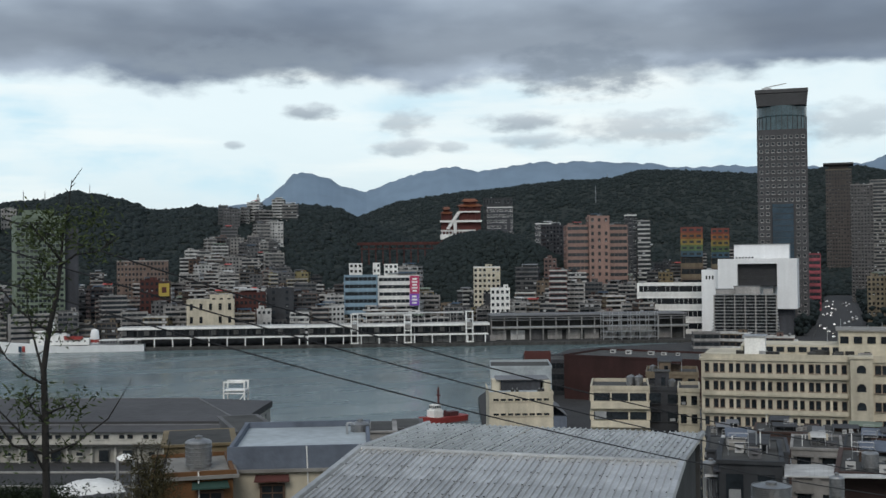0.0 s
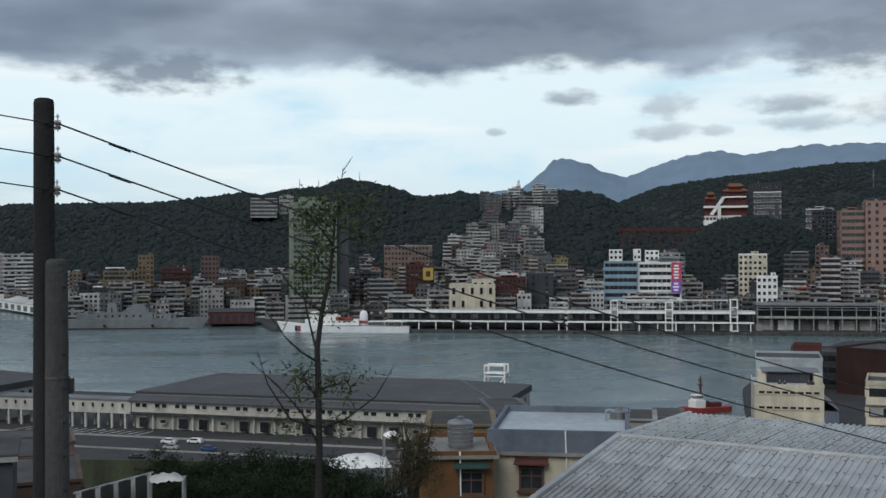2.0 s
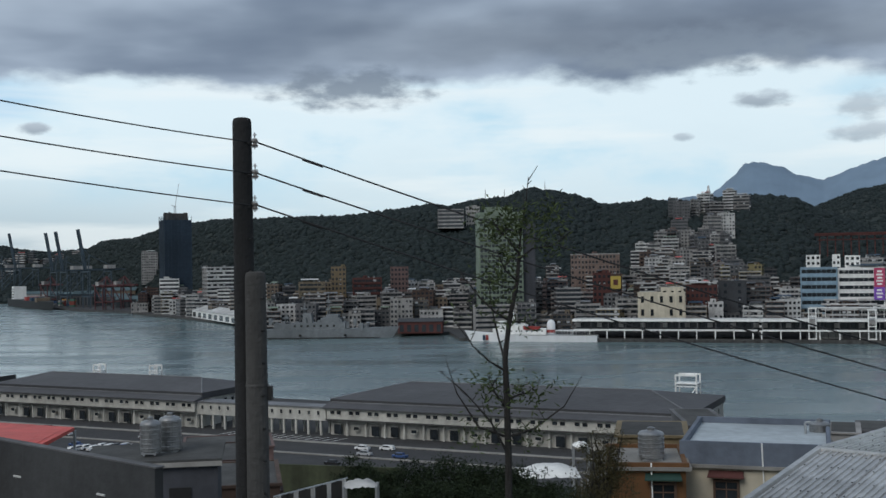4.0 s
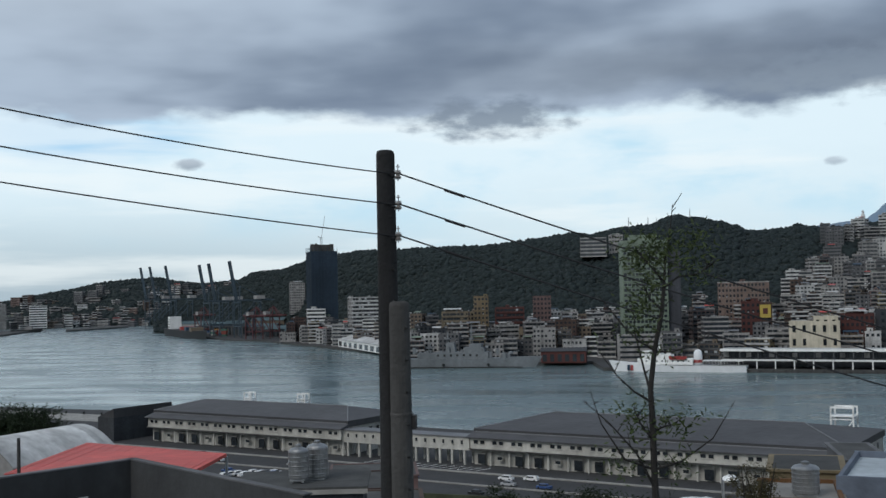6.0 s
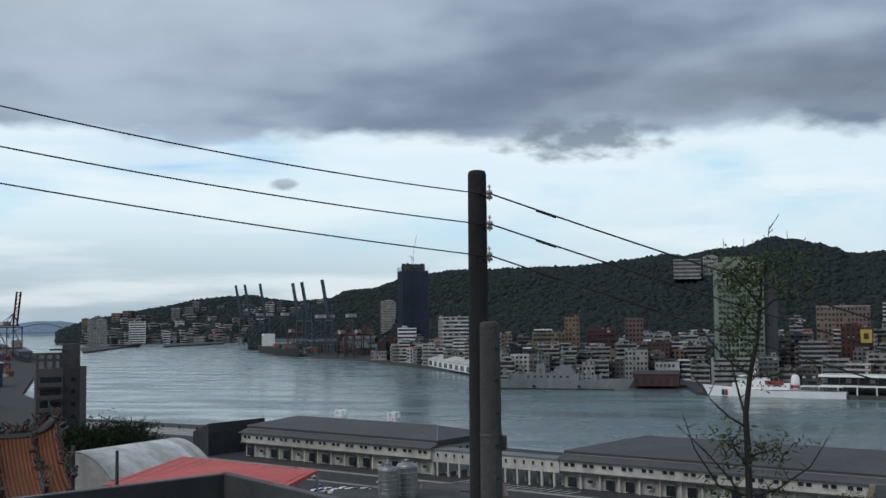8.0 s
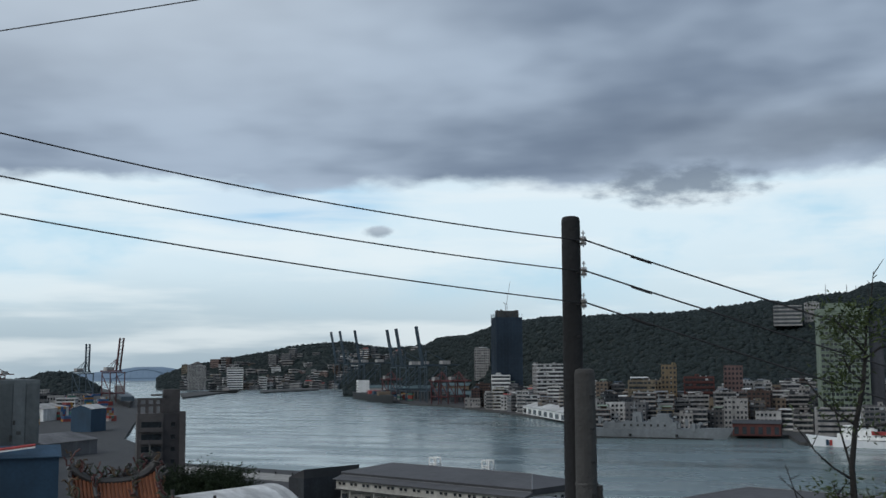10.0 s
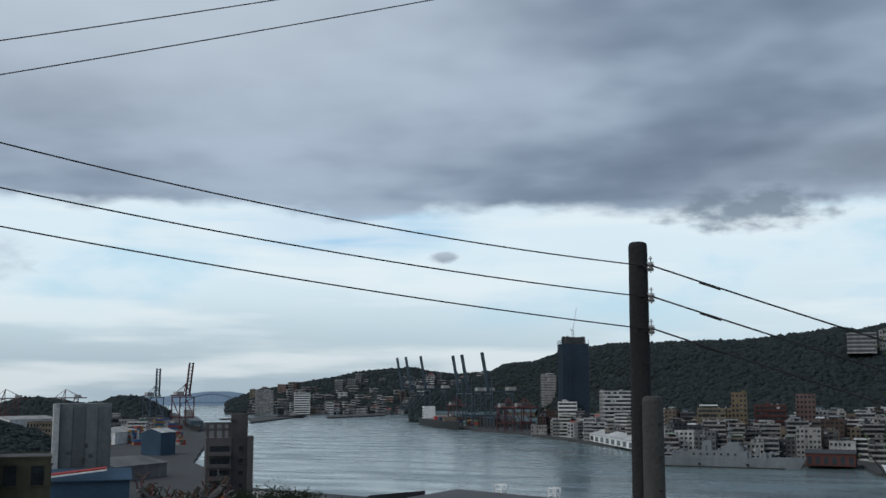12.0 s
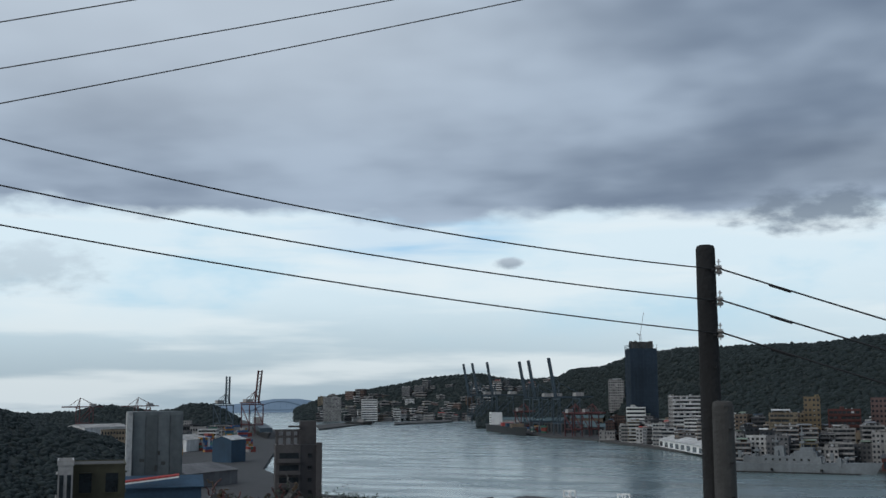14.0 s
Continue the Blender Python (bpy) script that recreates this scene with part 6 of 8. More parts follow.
# ---- buildings on the near side ----
def harbour_hotel(x, y, zt, w, yaw):
    """Cream pre-war block: balcony bands, window pairs, stair tower with arched lights, set-back roof floor."""
    fh, floors, zb = 3.62, 6, zt - 3.62 * 6
    dep = 26
    ca, sa = math.cos(radians(yaw)), math.sin(radians(yaw))
    t = thing("harbour_block", "cream pre-war office block with balcony bands and stair tower", "building", frame_of(x - sa * dep / 2, y + ca * dep / 2, zb, yaw))
    h = zt - zb
    b = Build()
    b.box((0, 0, h / 2 - 6), (w, dep, h + 12), CREAM)
    part("wall", b, t)
    b = Build()
    b.box((0, 0, h + 0.25), (w + 0.8, dep + 0.8, 0.5), CREAM)
    b.box((0, -dep / 2 - 0.1, h + 0.9), (w, 0.3, 0.9), CREAM)
    part("parapet", b, t)
    frame_mat = material("old_window_frame", (0.20, 0.155, 0.12), 0.7, grain=2.0)
    n = 9
    pitch = w * 0.62 / n
    for k in range(floors):
        b = Build()
        b.box((-w * 0.18, -dep / 2 - 0.5, fh * k + 0.35), (w * 0.62, 1.0, 0.28), CREAM)
        b.box((-w * 0.18, -dep / 2 - 0.92, fh * k + 0.75), (w * 0.62, 0.16, 0.7), CREAM)
        part("balcony", b, t)
        for i in range(n):
            u = -w * 0.49 + pitch * (i + 0.5)
            for du in (-0.9, 0.9):
                near_window(t, 1.05, 1.9, frame_mat, pose(u + du, -dep / 2 - 0.02, fh * k + 2.15))
            if i % 2 == 0:
                b = Build()
                b.box((u - pitch / 2, -dep / 2 - 0.15, fh * k + fh / 2), (0.5, 0.35, fh * 0.9), CREAM)
                part("pilaster", b, t)
        for j in range(4):
            part("window", window_mesh(1.4, 1.9, frame_mat), t, at=pose(-w / 2 - 0.02, -dep / 2 + 3 + 5 * j, fh * k + 2.1, 0, 0, 270))
    b = Build()
    b.box((w * 0.185, -dep / 2 - 0.6, h / 2 - 4.5), (w * 0.09, 3.4, h + 10.6), CREAM)
    b.box((w * 0.185, -dep / 2 - 0.6, h + 1.1), (w * 0.1, 4, 0.5), CREAM)
    stair = part("stair_tower", b, t)
    for k in range(floors):
        b = Build()
        ring = [(-0.85, -0.7), (0.85, -0.7)] + [(0.85 * math.cos(math.pi * j / 8), 0.85 * math.sin(math.pi * j / 8)) for j in range(9)]
        m = len(ring)
        b.poly([(px, -0.08, pz) for px, pz in ring] + [(px, 0.2, pz) for px, pz in ring], [tuple(range(m))] + [(j, j + m, (j + 1) % m + m, (j + 1) % m) for j in range(m)], GLASS)
        part("arched_window", b, stair, at=pose(w * 0.185, -dep / 2 - 2.32, fh * k + 2.4))
    for k in range(floors):
        for i in range(8):
            near_window(t, 1.25, 1.9, frame_mat, pose(w * (0.255 + 0.03 * i), -dep / 2 - 0.02, fh * k + 2.15))
    b = Build()
    b.box((-0.03 * w, 5, h + 1.3), (w * 0.62, dep * 0.5, 2.2), CREAM)
    for i in range(12):
        b.box((-0.31 * w + 0.05 * w * i, 5 - dep * 0.25 - 0.05, h + 1.5), (1.6, 0.14, 1.1), GLASS)
    part("roof_floor", b, t, "set-back roof storey")
    b = Build()
    b.box((-0.27 * w, -4, h + 2.4), (4.2, 4.2, 3.8), WHITE)
    b.box((-0.27 * w, -4, h + 4.5), (4.8, 4.8, 0.3), STEEL)
    part("lift_house", b, t)
    b = Build()
    b.box((0.21 * w, 2, h + 3.0), (10, 12, 5.2), CREAM)
    b.box((0.21 * w, 2, h + 5.7), (11, 13, 0.3), CONCRETE)
    for i in range(4):
        b.box((0.21 * w - 3.9 + 2.6 * i, -4.1, h + 3.8), (1.6, 0.2, 1.4), GLASS)
    part("roof_house", b, t, "cream roof house with windows")
    rr = random.Random(3)
    for i in range(14):
        b = Build()
        b.box((rr.uniform(-0.4, 0.3) * w, rr.uniform(-9, -3), h + 0.8), (rr.uniform(0.8, 3.0), rr.uniform(0.8, 2), rr.uniform(0.8, 1.8)), rr.choice((STEEL, DARK_CONCRETE, WALLS[1], BLACK)))
        part("roof_unit", b, t)
    for i in range(6):
        b = Build()
        b.tube((w * (0.05 + 0.06 * i), 1, h + 3), (w * (0.05 + 0.06 * i), 1, h + rr.uniform(6, 9)), 0.08, 0.05, STEEL, 5)
        part("antenna", b, t)


harbour_hotel(152.2, 179.1, 35.6, 44.9, -40.4)


def dock_office(x, y, zt, w, yaw):
    """Cream dock office: strip windows, a roof terrace with a dark glazed penthouse and a lean-to along its side."""
    zb, dep = 2.4, 24
    h = zt - zb
    ca, sa = math.cos(radians(yaw)), math.sin(radians(yaw))
    t = thing("harbour_office", "cream dock office with strip windows and a roof terrace", "building", frame_of(x - sa * dep / 2, y + ca * dep / 2, zb, yaw))
    b = Build()
    b.box((0, 0, h / 2), (w, dep, h), CREAM)
    part("wall", b, t)
    for cx, cy, sx, sy in ((0, -dep / 2 + 0.1, w + 0.2, 0.3), (-w / 2, 0, 0.3, dep - 0.5), (w / 2, 0, 0.3, dep - 0.5)):
        b = Build()
        b.box((cx, cy, h + 0.4), (sx, sy, 0.8), CREAM)
        part("parapet", b, t)
    b = Build()
    b.box((0, 0, h + 0.05), (w - 0.4, dep - 0.4, 0.1), PALE_DECK)
    part("roof_deck", b, t)
    for row in (0, 1, 2):
        for i in range(8):
            near_window(t, 1.75, 0.85, CREAM, pose(-w * 0.45 + w * 0.9 * (i + 0.5) / 8, -dep / 2 - 0.02, h - 1.5 - 4.3 * row))
    for row in (0, 1, 2):
        for i in range(6):
            near_window(t, 1.6, 1.3, CREAM, pose(w / 2 + 0.02, -dep * 0.42 + dep * 0.17 * i, h - 1.6 - 4.0 * row, 0, 0, 90))
    b = Build()
    b.box((0.02 * w, 3, h + 1.7), (w * 0.66, 10, 3.2), WALLS[5])
    b.box((0.06 * w, 3, h + 3.45), (w * 0.86, 12, 0.3), ROOF_GREY)
    part("penthouse", b, t, "dark glazed penthouse under a grey sheet roof")
    b = Build()
    b.box((-w * 0.36, 1, h + 1.7), (2.6, 6, 3.2), CREAM)
    part("stair_head", b, t)
    b = Build()
    b.box((w * 0.44, 0, h + 1.7), (2.0, 12, 3.2), CREAM)
    part("lift_head", b, t)
    b = Build()
    b.poly([(w / 2, -dep / 2, h - 3), (w / 2 + 4, -dep / 2, h - 6), (w / 2 + 4, dep / 2, h - 6), (w / 2, dep / 2, h - 3), (w / 2, -dep / 2, h - 3.3), (w / 2 + 4, -dep / 2, h - 6.3), (w / 2 + 4, dep / 2, h - 6.3), (w / 2, dep / 2, h - 3.3)],
           ((0, 1, 2, 3), (7, 6, 5, 4), (0, 4, 5, 1), (1, 5, 6, 2), (2, 6, 7, 3)), ROOF_GREY)
    b.box((w / 2 + 2, 0, h / 2 - 3.3), (3.9, dep - 0.4, h - 6.6), BLUE_RIM)
    part("lean_to", b, t, "grey lean-to along the side")
    for u, v in ((-0.12, -8), (-0.05, -8.6), (0.3, -8), (0.36, -7)):
        b = Build()
        b.box((u * w, v, h + 0.6), (1.0, 0.8, 1.1), DARK_CONCRETE)
        b.tube((u * w, v, h + 1.1), (u * w, v, h + 1.6), 0.12, 0.12, STEEL, 6)
        part("roof_unit", b, t)


dock_office(144.1, 296.9, 17.2, 18.8, -21.9)
front((160.2, 330.1, 21.3, 20.0, -24.5), "harbour_office", "pale grey dock store with sheet wall behind the office", 24, PALE_DECK, 4, zb=2.4, style="plain", clutter=0.0)
front((193.5, 384.0, 20.6, 10.0, -26.7), "dock_hut", "small dark red hut on the dock sheds", 8, TEMPLE_RED, 4, zb=2.4, style="plain", clutter=0)
front((128.3, 214.6, 27.7, 12.6, -30.9), "dock_house", "cream house with balconies and roof tanks", 16, CREAM, 6, zb=3, style="balcony", gap=0.42, trim=CREAM, clutter=0)
for dx, dy in ((0, 0), (1.6, -0.9), (1.2, 1.4), (2.8, 0.5)):
    tank_thing = thing("water_tank", "stainless steel tank on the cream house roof", "water tank", frame_of(134.2 + dx, 220.0 + dy, 27.8, 0), "roof water tanks")
    b = Build()
    tank(b, 0, 0, 0, 0.8, 2.3, STAINLESS)
    part("shell", b, tank_thing)
front((139.1, 213.7, 27.0, 7.2, -33.1), "dock_house", "narrow dark grey house between cream ones", 14, WALLS[5], 6, zb=3, style="grid")
front((141.9, 208.2, 27.1, 4.6, -34.3), "dock_house", "narrow cream house beside the office block", 14, CREAM, 6, zb=3, style="grid", clutter=0)
front((159.9, 241.9, 27.0, 12.9, -33.5), "dock_house", "brown brick house with small roof sheds", 16, WALLS[2], 6, zb=3, style="grid")
DARK_BRICK = material("dark_brick", (0.042, 0.017, 0.016), 0.9, grain=0.6, streak=0.2, stain=0.35)
front((224.7, 366.6, 18.9, 57.7, -55.5), "brick_warehouse", "long dark red brick warehouse at the dock", 34, DARK_BRICK, 5, zb=2.4, style="plain", clutter=0)
rr = random.Random(5)
for i in range(9):
    b = Build()
    ww, hh = rr.uniform(1.4, 2.6), rr.uniform(0.9, 1.6)
    b.box((0, 0, hh / 2), (ww, 1.4, hh), WALLS[4])
    b.box((0, -0.74, hh * 0.5), (ww * 0.6, 0.06, hh * 0.5), WALLS[5])
    tagged(part("cooling_unit", b, at=frame_of(232 + 4.2 * i + rr.uniform(-1, 1), 392 - 5.6 * i + rr.uniform(-2, 2), 19.05, -50)), "pale cooling unit on the brick warehouse roof", "cooling unit", "roof cooling units")
front((206.9, 405.2, 15.8, 17.3, -27.1), "brick_warehouse", "low dark dock shed with a grey roof", 26, WALLS[5], 3, zb=2.4, style="ribbon", clutter=0.7)



def roof_things(args, rng):
    """Weathered odds and ends on a hillside roof: sheet lean-tos, low walls, pipes, vents and washing frames."""
    x, y, zt, w, yaw = args
    c, k = math.cos(radians(yaw)), math.sin(radians(yaw))

    def put(name, label, category, u, v, b):
        tagged(part(name, b, at=frame_of(x + u * c - v * k, y + u * k + v * c, zt + 0.12, yaw + rng.uniform(-6, 6))), label, category, "hillside roof things")

    for _ in range(2):
        b = Build()
        ww, dd, hh = rng.uniform(0.25, 0.45) * w, rng.uniform(1.6, 3.0), rng.uniform(0.9, 1.5)
        mat = rng.choice((DARK_ROOF, ROOF_GREY, BLUE_RIM, WALLS[4], GREEN_PAINT, DARK_ROOF))
        b.poly([(-ww / 2, -dd / 2, hh - 0.3), (ww / 2, -dd / 2, hh - 0.3), (ww / 2, dd / 2, hh), (-ww / 2, dd / 2, hh), (-ww / 2, -dd / 2, hh - 0.36), (ww / 2, -dd / 2, hh - 0.36), (ww / 2, dd / 2, hh - 0.06), (-ww / 2, dd / 2, hh - 0.06)],
               ((0, 1, 2, 3), (7, 6, 5, 4), (0, 4, 5, 1), (1, 5, 6, 2), (2, 6, 7, 3), (3, 7, 4, 0)), mat)
        u, v = rng.uniform(-0.25, 0.25) * w, rng.uniform(1.5, 7)
        shelter = thing("roof_lean_to", "small weathered sheet lean-to on a hillside roof", "lean-to", frame_of(x + u * c - v * k, y + u * k + v * c, zt + 0.12, yaw + rng.uniform(-6, 6)), "hillside roof things")
        part("sheet", b, shelter)
        for qx in (-0.46, 0.46):
            for qy in (-0.45, 0.45):
                top_z = hh - 0.36 + 0.3 * (qy + 0.5)
                b = Build()
                b.box((qx * ww, qy * dd, top_z / 2 - 0.05), (0.07, 0.07, top_z + 0.06), STEEL)
                part("post", b, shelter)
        b = Build()
        b.box((0, dd * 0.3, hh * 0.35), (ww * 0.8, dd * 0.3, hh * 0.7), rng.choice((WALLS[0], WALLS[3], WALLS[5])))
        part("back_room", b, shelter)
    for _ in range(3):
        b = Build()
        hh = rng.uniform(0.5, 1.6)
        b.tube((0, 0, 0), (0, 0, hh), 0.05, 0.05, rng.choice((STEEL, WHITE, DARK_CONCRETE)), 6)
        b.tube((0, 0, hh), (0.25, 0, hh + 0.08), 0.05, 0.05, STEEL, 6)
        put("vent_pipe", "thin bent vent pipe on a hillside roof", "pipe", rng.uniform(-0.42, 0.42) * w, rng.uniform(0.4, 7), b)
    for _ in range(3):
        b = Build()
        ww = rng.uniform(0.5, 0.9)
        b.box((0, 0, 0.3), (ww, 0.4, 0.55), rng.choice((WALLS[1], WALLS[4], WALLS[0])))
        b.lathe((0, -0.21, 0.3), [(0.2, -0.01), (0.2, 0.01)], BLACK, 10)
        b.box((0, 0, 0.6), (ww + 0.06, 0.44, 0.04), WALLS[5])
        put("cooling_unit", "weathered cooling unit on a hillside roof", "cooling unit", rng.uniform(-0.4, 0.4) * w, rng.uniform(0.4, 4), b)
    b = Build()
    ww = rng.uniform(0.3, 0.6) * w
    b.box((0, 0, 0.35), (ww, 0.18, 0.7), rng.choice((CONCRETE, WALLS[3], WALLS[5], CREAM)))
    put("low_wall", "stained low parapet wall across a hillside roof", "wall", rng.uniform(-0.15, 0.15) * w, rng.uniform(3, 7), b)
    b = Build()
    for q in (-0.4, 0.4):
        b.tube((q * 1.6, 0, 0), (q * 1.6, 0, 1.5), 0.025, 0.025, STEEL, 5)
    for zz in (0.9, 1.2, 1.5):
        b.tube((-0.64, 0, zz), (0.64, 0, zz), 0.02, 0.02, STEEL, 5)
    put("drying_rack", "thin steel drying rack on a hillside roof", "rack", rng.uniform(-0.3, 0.3) * w, rng.uniform(1, 5), b)


rng = random.Random(77)
for args, wall, fl in (
        ((88.6, 121.1, 32.9, 5.7, -36.2), 5, 5), ((103.7, 128.3, 31.5, 8.8, -38.9), 3, 6), ((107.9, 118.1, 32.1, 10.3, -42.4), 0, 6),
        ((66.3, 87.8, 37.7, 7.5, -37.0), 5, 5), ((77.6, 91.5, 36.6, 4.9, -40.3), 1, 5), ((80.7, 86.1, 37.0, 6.5, -43.2), 5, 5),
        ((44.7, 58.9, 43.0, 3.9, -37.2), 5, 4), ((49.3, 52.5, 42.9, 5.0, -43.2), 3, 4)):
    x, y = args[0], args[1]
    building("hillside_house", "dark weathered %s hillside house with cluttered roof" % WALL_NAMES[wall], *args, 9, min(args[2] - 6, near_ground(x, y) - 1), WALLS[wall], fl, style="grid", rng=rng, clutter=0, rim=0.25, group="hillside houses")
    roof_things(args, rng)


def sheet_roof(name, label, corners, mat, thick=0.08, ribs=0, category="roof"):
    """A thin sheet roof on four corners (near left, near right, far right, far left), with standing ribs along its fall."""
    t = thing(name, label, category, Matrix.Identity(4))
    nl, nr_, fr, fl = (Vector(c) for c in corners)
    b = Build()
    dz = Vector((0, 0, thick))
    b.poly([nl, nr_, fr, fl, nl - dz, nr_ - dz, fr - dz, fl - dz], ((0, 1, 2, 3), (7, 6, 5, 4), (0, 4, 5, 1), (1, 5, 6, 2), (2, 6, 7, 3), (3, 7, 4, 0)), mat)
    part("sheet", b, t)
    for i in range(ribs):
        u = (i + 0.5) / ribs
        a, c = nl.lerp(nr_, u), fl.lerp(fr, u)
        r = Build()
        r.tube(a + dz * 0.05, c + dz * 0.05, 0.03, 0.03, mat, 4)
        part("rib", r, t)
    for c in (nl, nr_, fr, fl):
        p = Build()
        g = near_ground(c.x, c.y) - 0.5
        p.tube((c.x, c.y, g), (c.x, c.y, c.z - thick), 0.12, 0.12, STEEL, 6)
        part("post", p, t)
    return t


sheet_roof("shelter_roof", "pale corrugated sheet roof over a hillside yard", ((43.86, 54.56, 43.09), (49.68, 49.32, 43.39), (56.79, 56.35, 42.48), (50.13, 62.34, 42.02)), WALLS[4], ribs=30)
sheet_roof("shelter_roof", "white scrap of sheet roof beside the dark house", ((43.02, 61.44, 41.98), (43.83, 60.86, 42.01), (46.76, 64.91, 41.86), (45.89, 65.53, 41.83)), WALLS[4], ribs=5)


def water_tank(p, r, h, stand=0.0, label="ribbed stainless steel roof water tank"):
    t = thing("water_tank", label, "water tank", frame_of(p[0], p[1], p[2], 0), "roof water tanks")
    b = Build()
    prof = [(r * 0.92, 0.1)]
    for k in range(6):
        z = 0.1 + h * 0.78 * k / 6
        prof += [(r, z + 0.03), (r, z + h * 0.09), (r * 1.035, z + h * 0.1), (r * 1.035, z + h * 0.115), (r, z + h * 0.125)]
    prof += [(r, h * 0.86), (r * 0.85, h * 0.92), (r * 0.4, h * 0.97)]
    b.lathe((0, 0, 0), prof, STAINLESS, 24)
    part("shell", b, t, smooth=False)
    b = Build()
    b.lathe((0, 0, h * 0.96), [(r * 0.3, 0), (r * 0.3, 0.12), (r * 0.1, 0.16)], STAINLESS, 14)
    part("lid", b, t)
    b = Build()
    for i in range(4):
        a = math.pi / 4 + i * math.pi / 2
        b.box((r * 0.75 * math.cos(a), r * 0.75 * math.sin(a), -stand / 2 + 0.05), (0.08, 0.08, stand + 0.12), STEEL)
    b.box((0, 0, 0.05), (r * 1.5, r * 1.5, 0.08), STEEL)
    part("stand", b, t)


for p, r, h in (((65.04, 86.22, 38.26), 0.85, 2.1), ((39.53, 45.14, 43.92), 0.36, 1.2), ((43.91, 62.03, 41.66), 0.5, 1.2), ((32.14, 40.88, 45.33), 0.85, 0.7),
                ((50.22, 54.35, 42.96), 0.5, 1.2)):
    water_tank(p, r, h, 2.0)


# big corrugated roof
def corrugated_house(ridge_l, yaw, ln, near_run, near_drop, far_run, far_drop):
    """A house roofed with ribbed grey sheets: a near slope, a flatter far slope, ridge and edge flashings, dark gable wall."""
    t = thing("sheet_roofed_house", "large house roof of weathered grey ribbed sheets with screw heads", "house", frame_of(*ridge_l, yaw))
    tin = material("weathered_ribbed_sheet", (0.56, 0.56, 0.555), 0.3, 0.55, grain=1.2, streak=0.25, stain=0.35, var=0.1)
    width = 1.0
    n = int(ln / width) + 1

    def sheet(run, drop, sgn):
        b = Build()
        slope = math.hypot(run, drop)
        prof = []
        for i in range(5):
            u = width * i / 5
            prof += [(u, 0.0), (u + width * 0.12, 0.0), (u + width * 0.135, 0.05), (u + width * 0.175, 0.05), (u + width * 0.19, 0.0)]
        prof.append((width, 0.0))
        m = len(prof)
        pts = [(u, 0, z) for u, z in prof] + [(u, sgn * run, z - drop) for u, z in prof]
        b.poly(pts, [(i, i + 1, i + 1 + m, i + m) if sgn > 0 else (i + m, i + 1 + m, i + 1, i) for i in range(m - 1)], tin)
        for k in range(int(slope / 1.1)):
            f = (k + 0.5) * 1.1 / slope
            for i in (0, 2, 4):
                b.box((width * (i / 5 + 0.155), sgn * run * f, 0.055 - drop * f), (0.04, 0.04, 0.03), DARK_CONCRETE)
        return b.mesh("roof_sheet")

    for run, drop, sgn in ((near_run, near_drop, -1), (far_run, far_drop, 1)):
        me = sheet(run, drop, sgn)
        for i in range(n):
            part("roof_sheet", me, t, at=pose(width * i, 0, 0.012 * (i % 2)))
    end = width * n
    b = Build()
    b.tube((0, 0, 0.03), (end, 0, 0.03), 0.08, 0.08, tin, 10)
    part("ridge_cap", b, t)
    for x in (-0.08, end + 0.08):
        b = Build()
        b.tube((x, 0.1, 0.02), (x, -near_run, 0.02 - near_drop), 0.13, 0.13, tin, 6)
        b.tube((x, 0, 0.02), (x, far_run, 0.02 - far_drop), 0.1, 0.1, tin, 6)
        part("edge_flashing", b, t)
    for x, mat in ((end - 0.15, DARK_CONCRETE), (0.15, CREAM)):
        b = Build()
        b.poly([(x, far_run, -far_drop - 0.1), (x, 0, -0.1), (x, -near_run, -near_drop - 0.1), (x, -near_run, -9), (x, far_run, -9),
                (x - 0.2, far_run, -far_drop - 0.1), (x - 0.2, 0, -0.1), (x - 0.2, -near_run, -near_drop - 0.1), (x - 0.2, -near_run, -9), (x - 0.2, far_run, -9)],
               ((0, 1, 2, 3, 4), (9, 8, 7, 6, 5), (0, 5, 6, 1), (1, 6, 7, 2), (2, 7, 8, 3), (0, 4, 9, 5)), mat)
        part("gable_wall", b, t)
    b = Build()
    b.box((end / 2, far_run - 0.2, -5), (end, 0.25, 9), DARK_CONCRETE)
    b.box((end / 2, -near_run + 0.3, -near_drop - 5), (end, 0.25, 9), CREAM)
    part("long_wall", b, t)


corrugated_house((10.96, 34.3, 50.08), -40.0, 9.2, 13.0, 1.85, 6.9, 0.15)


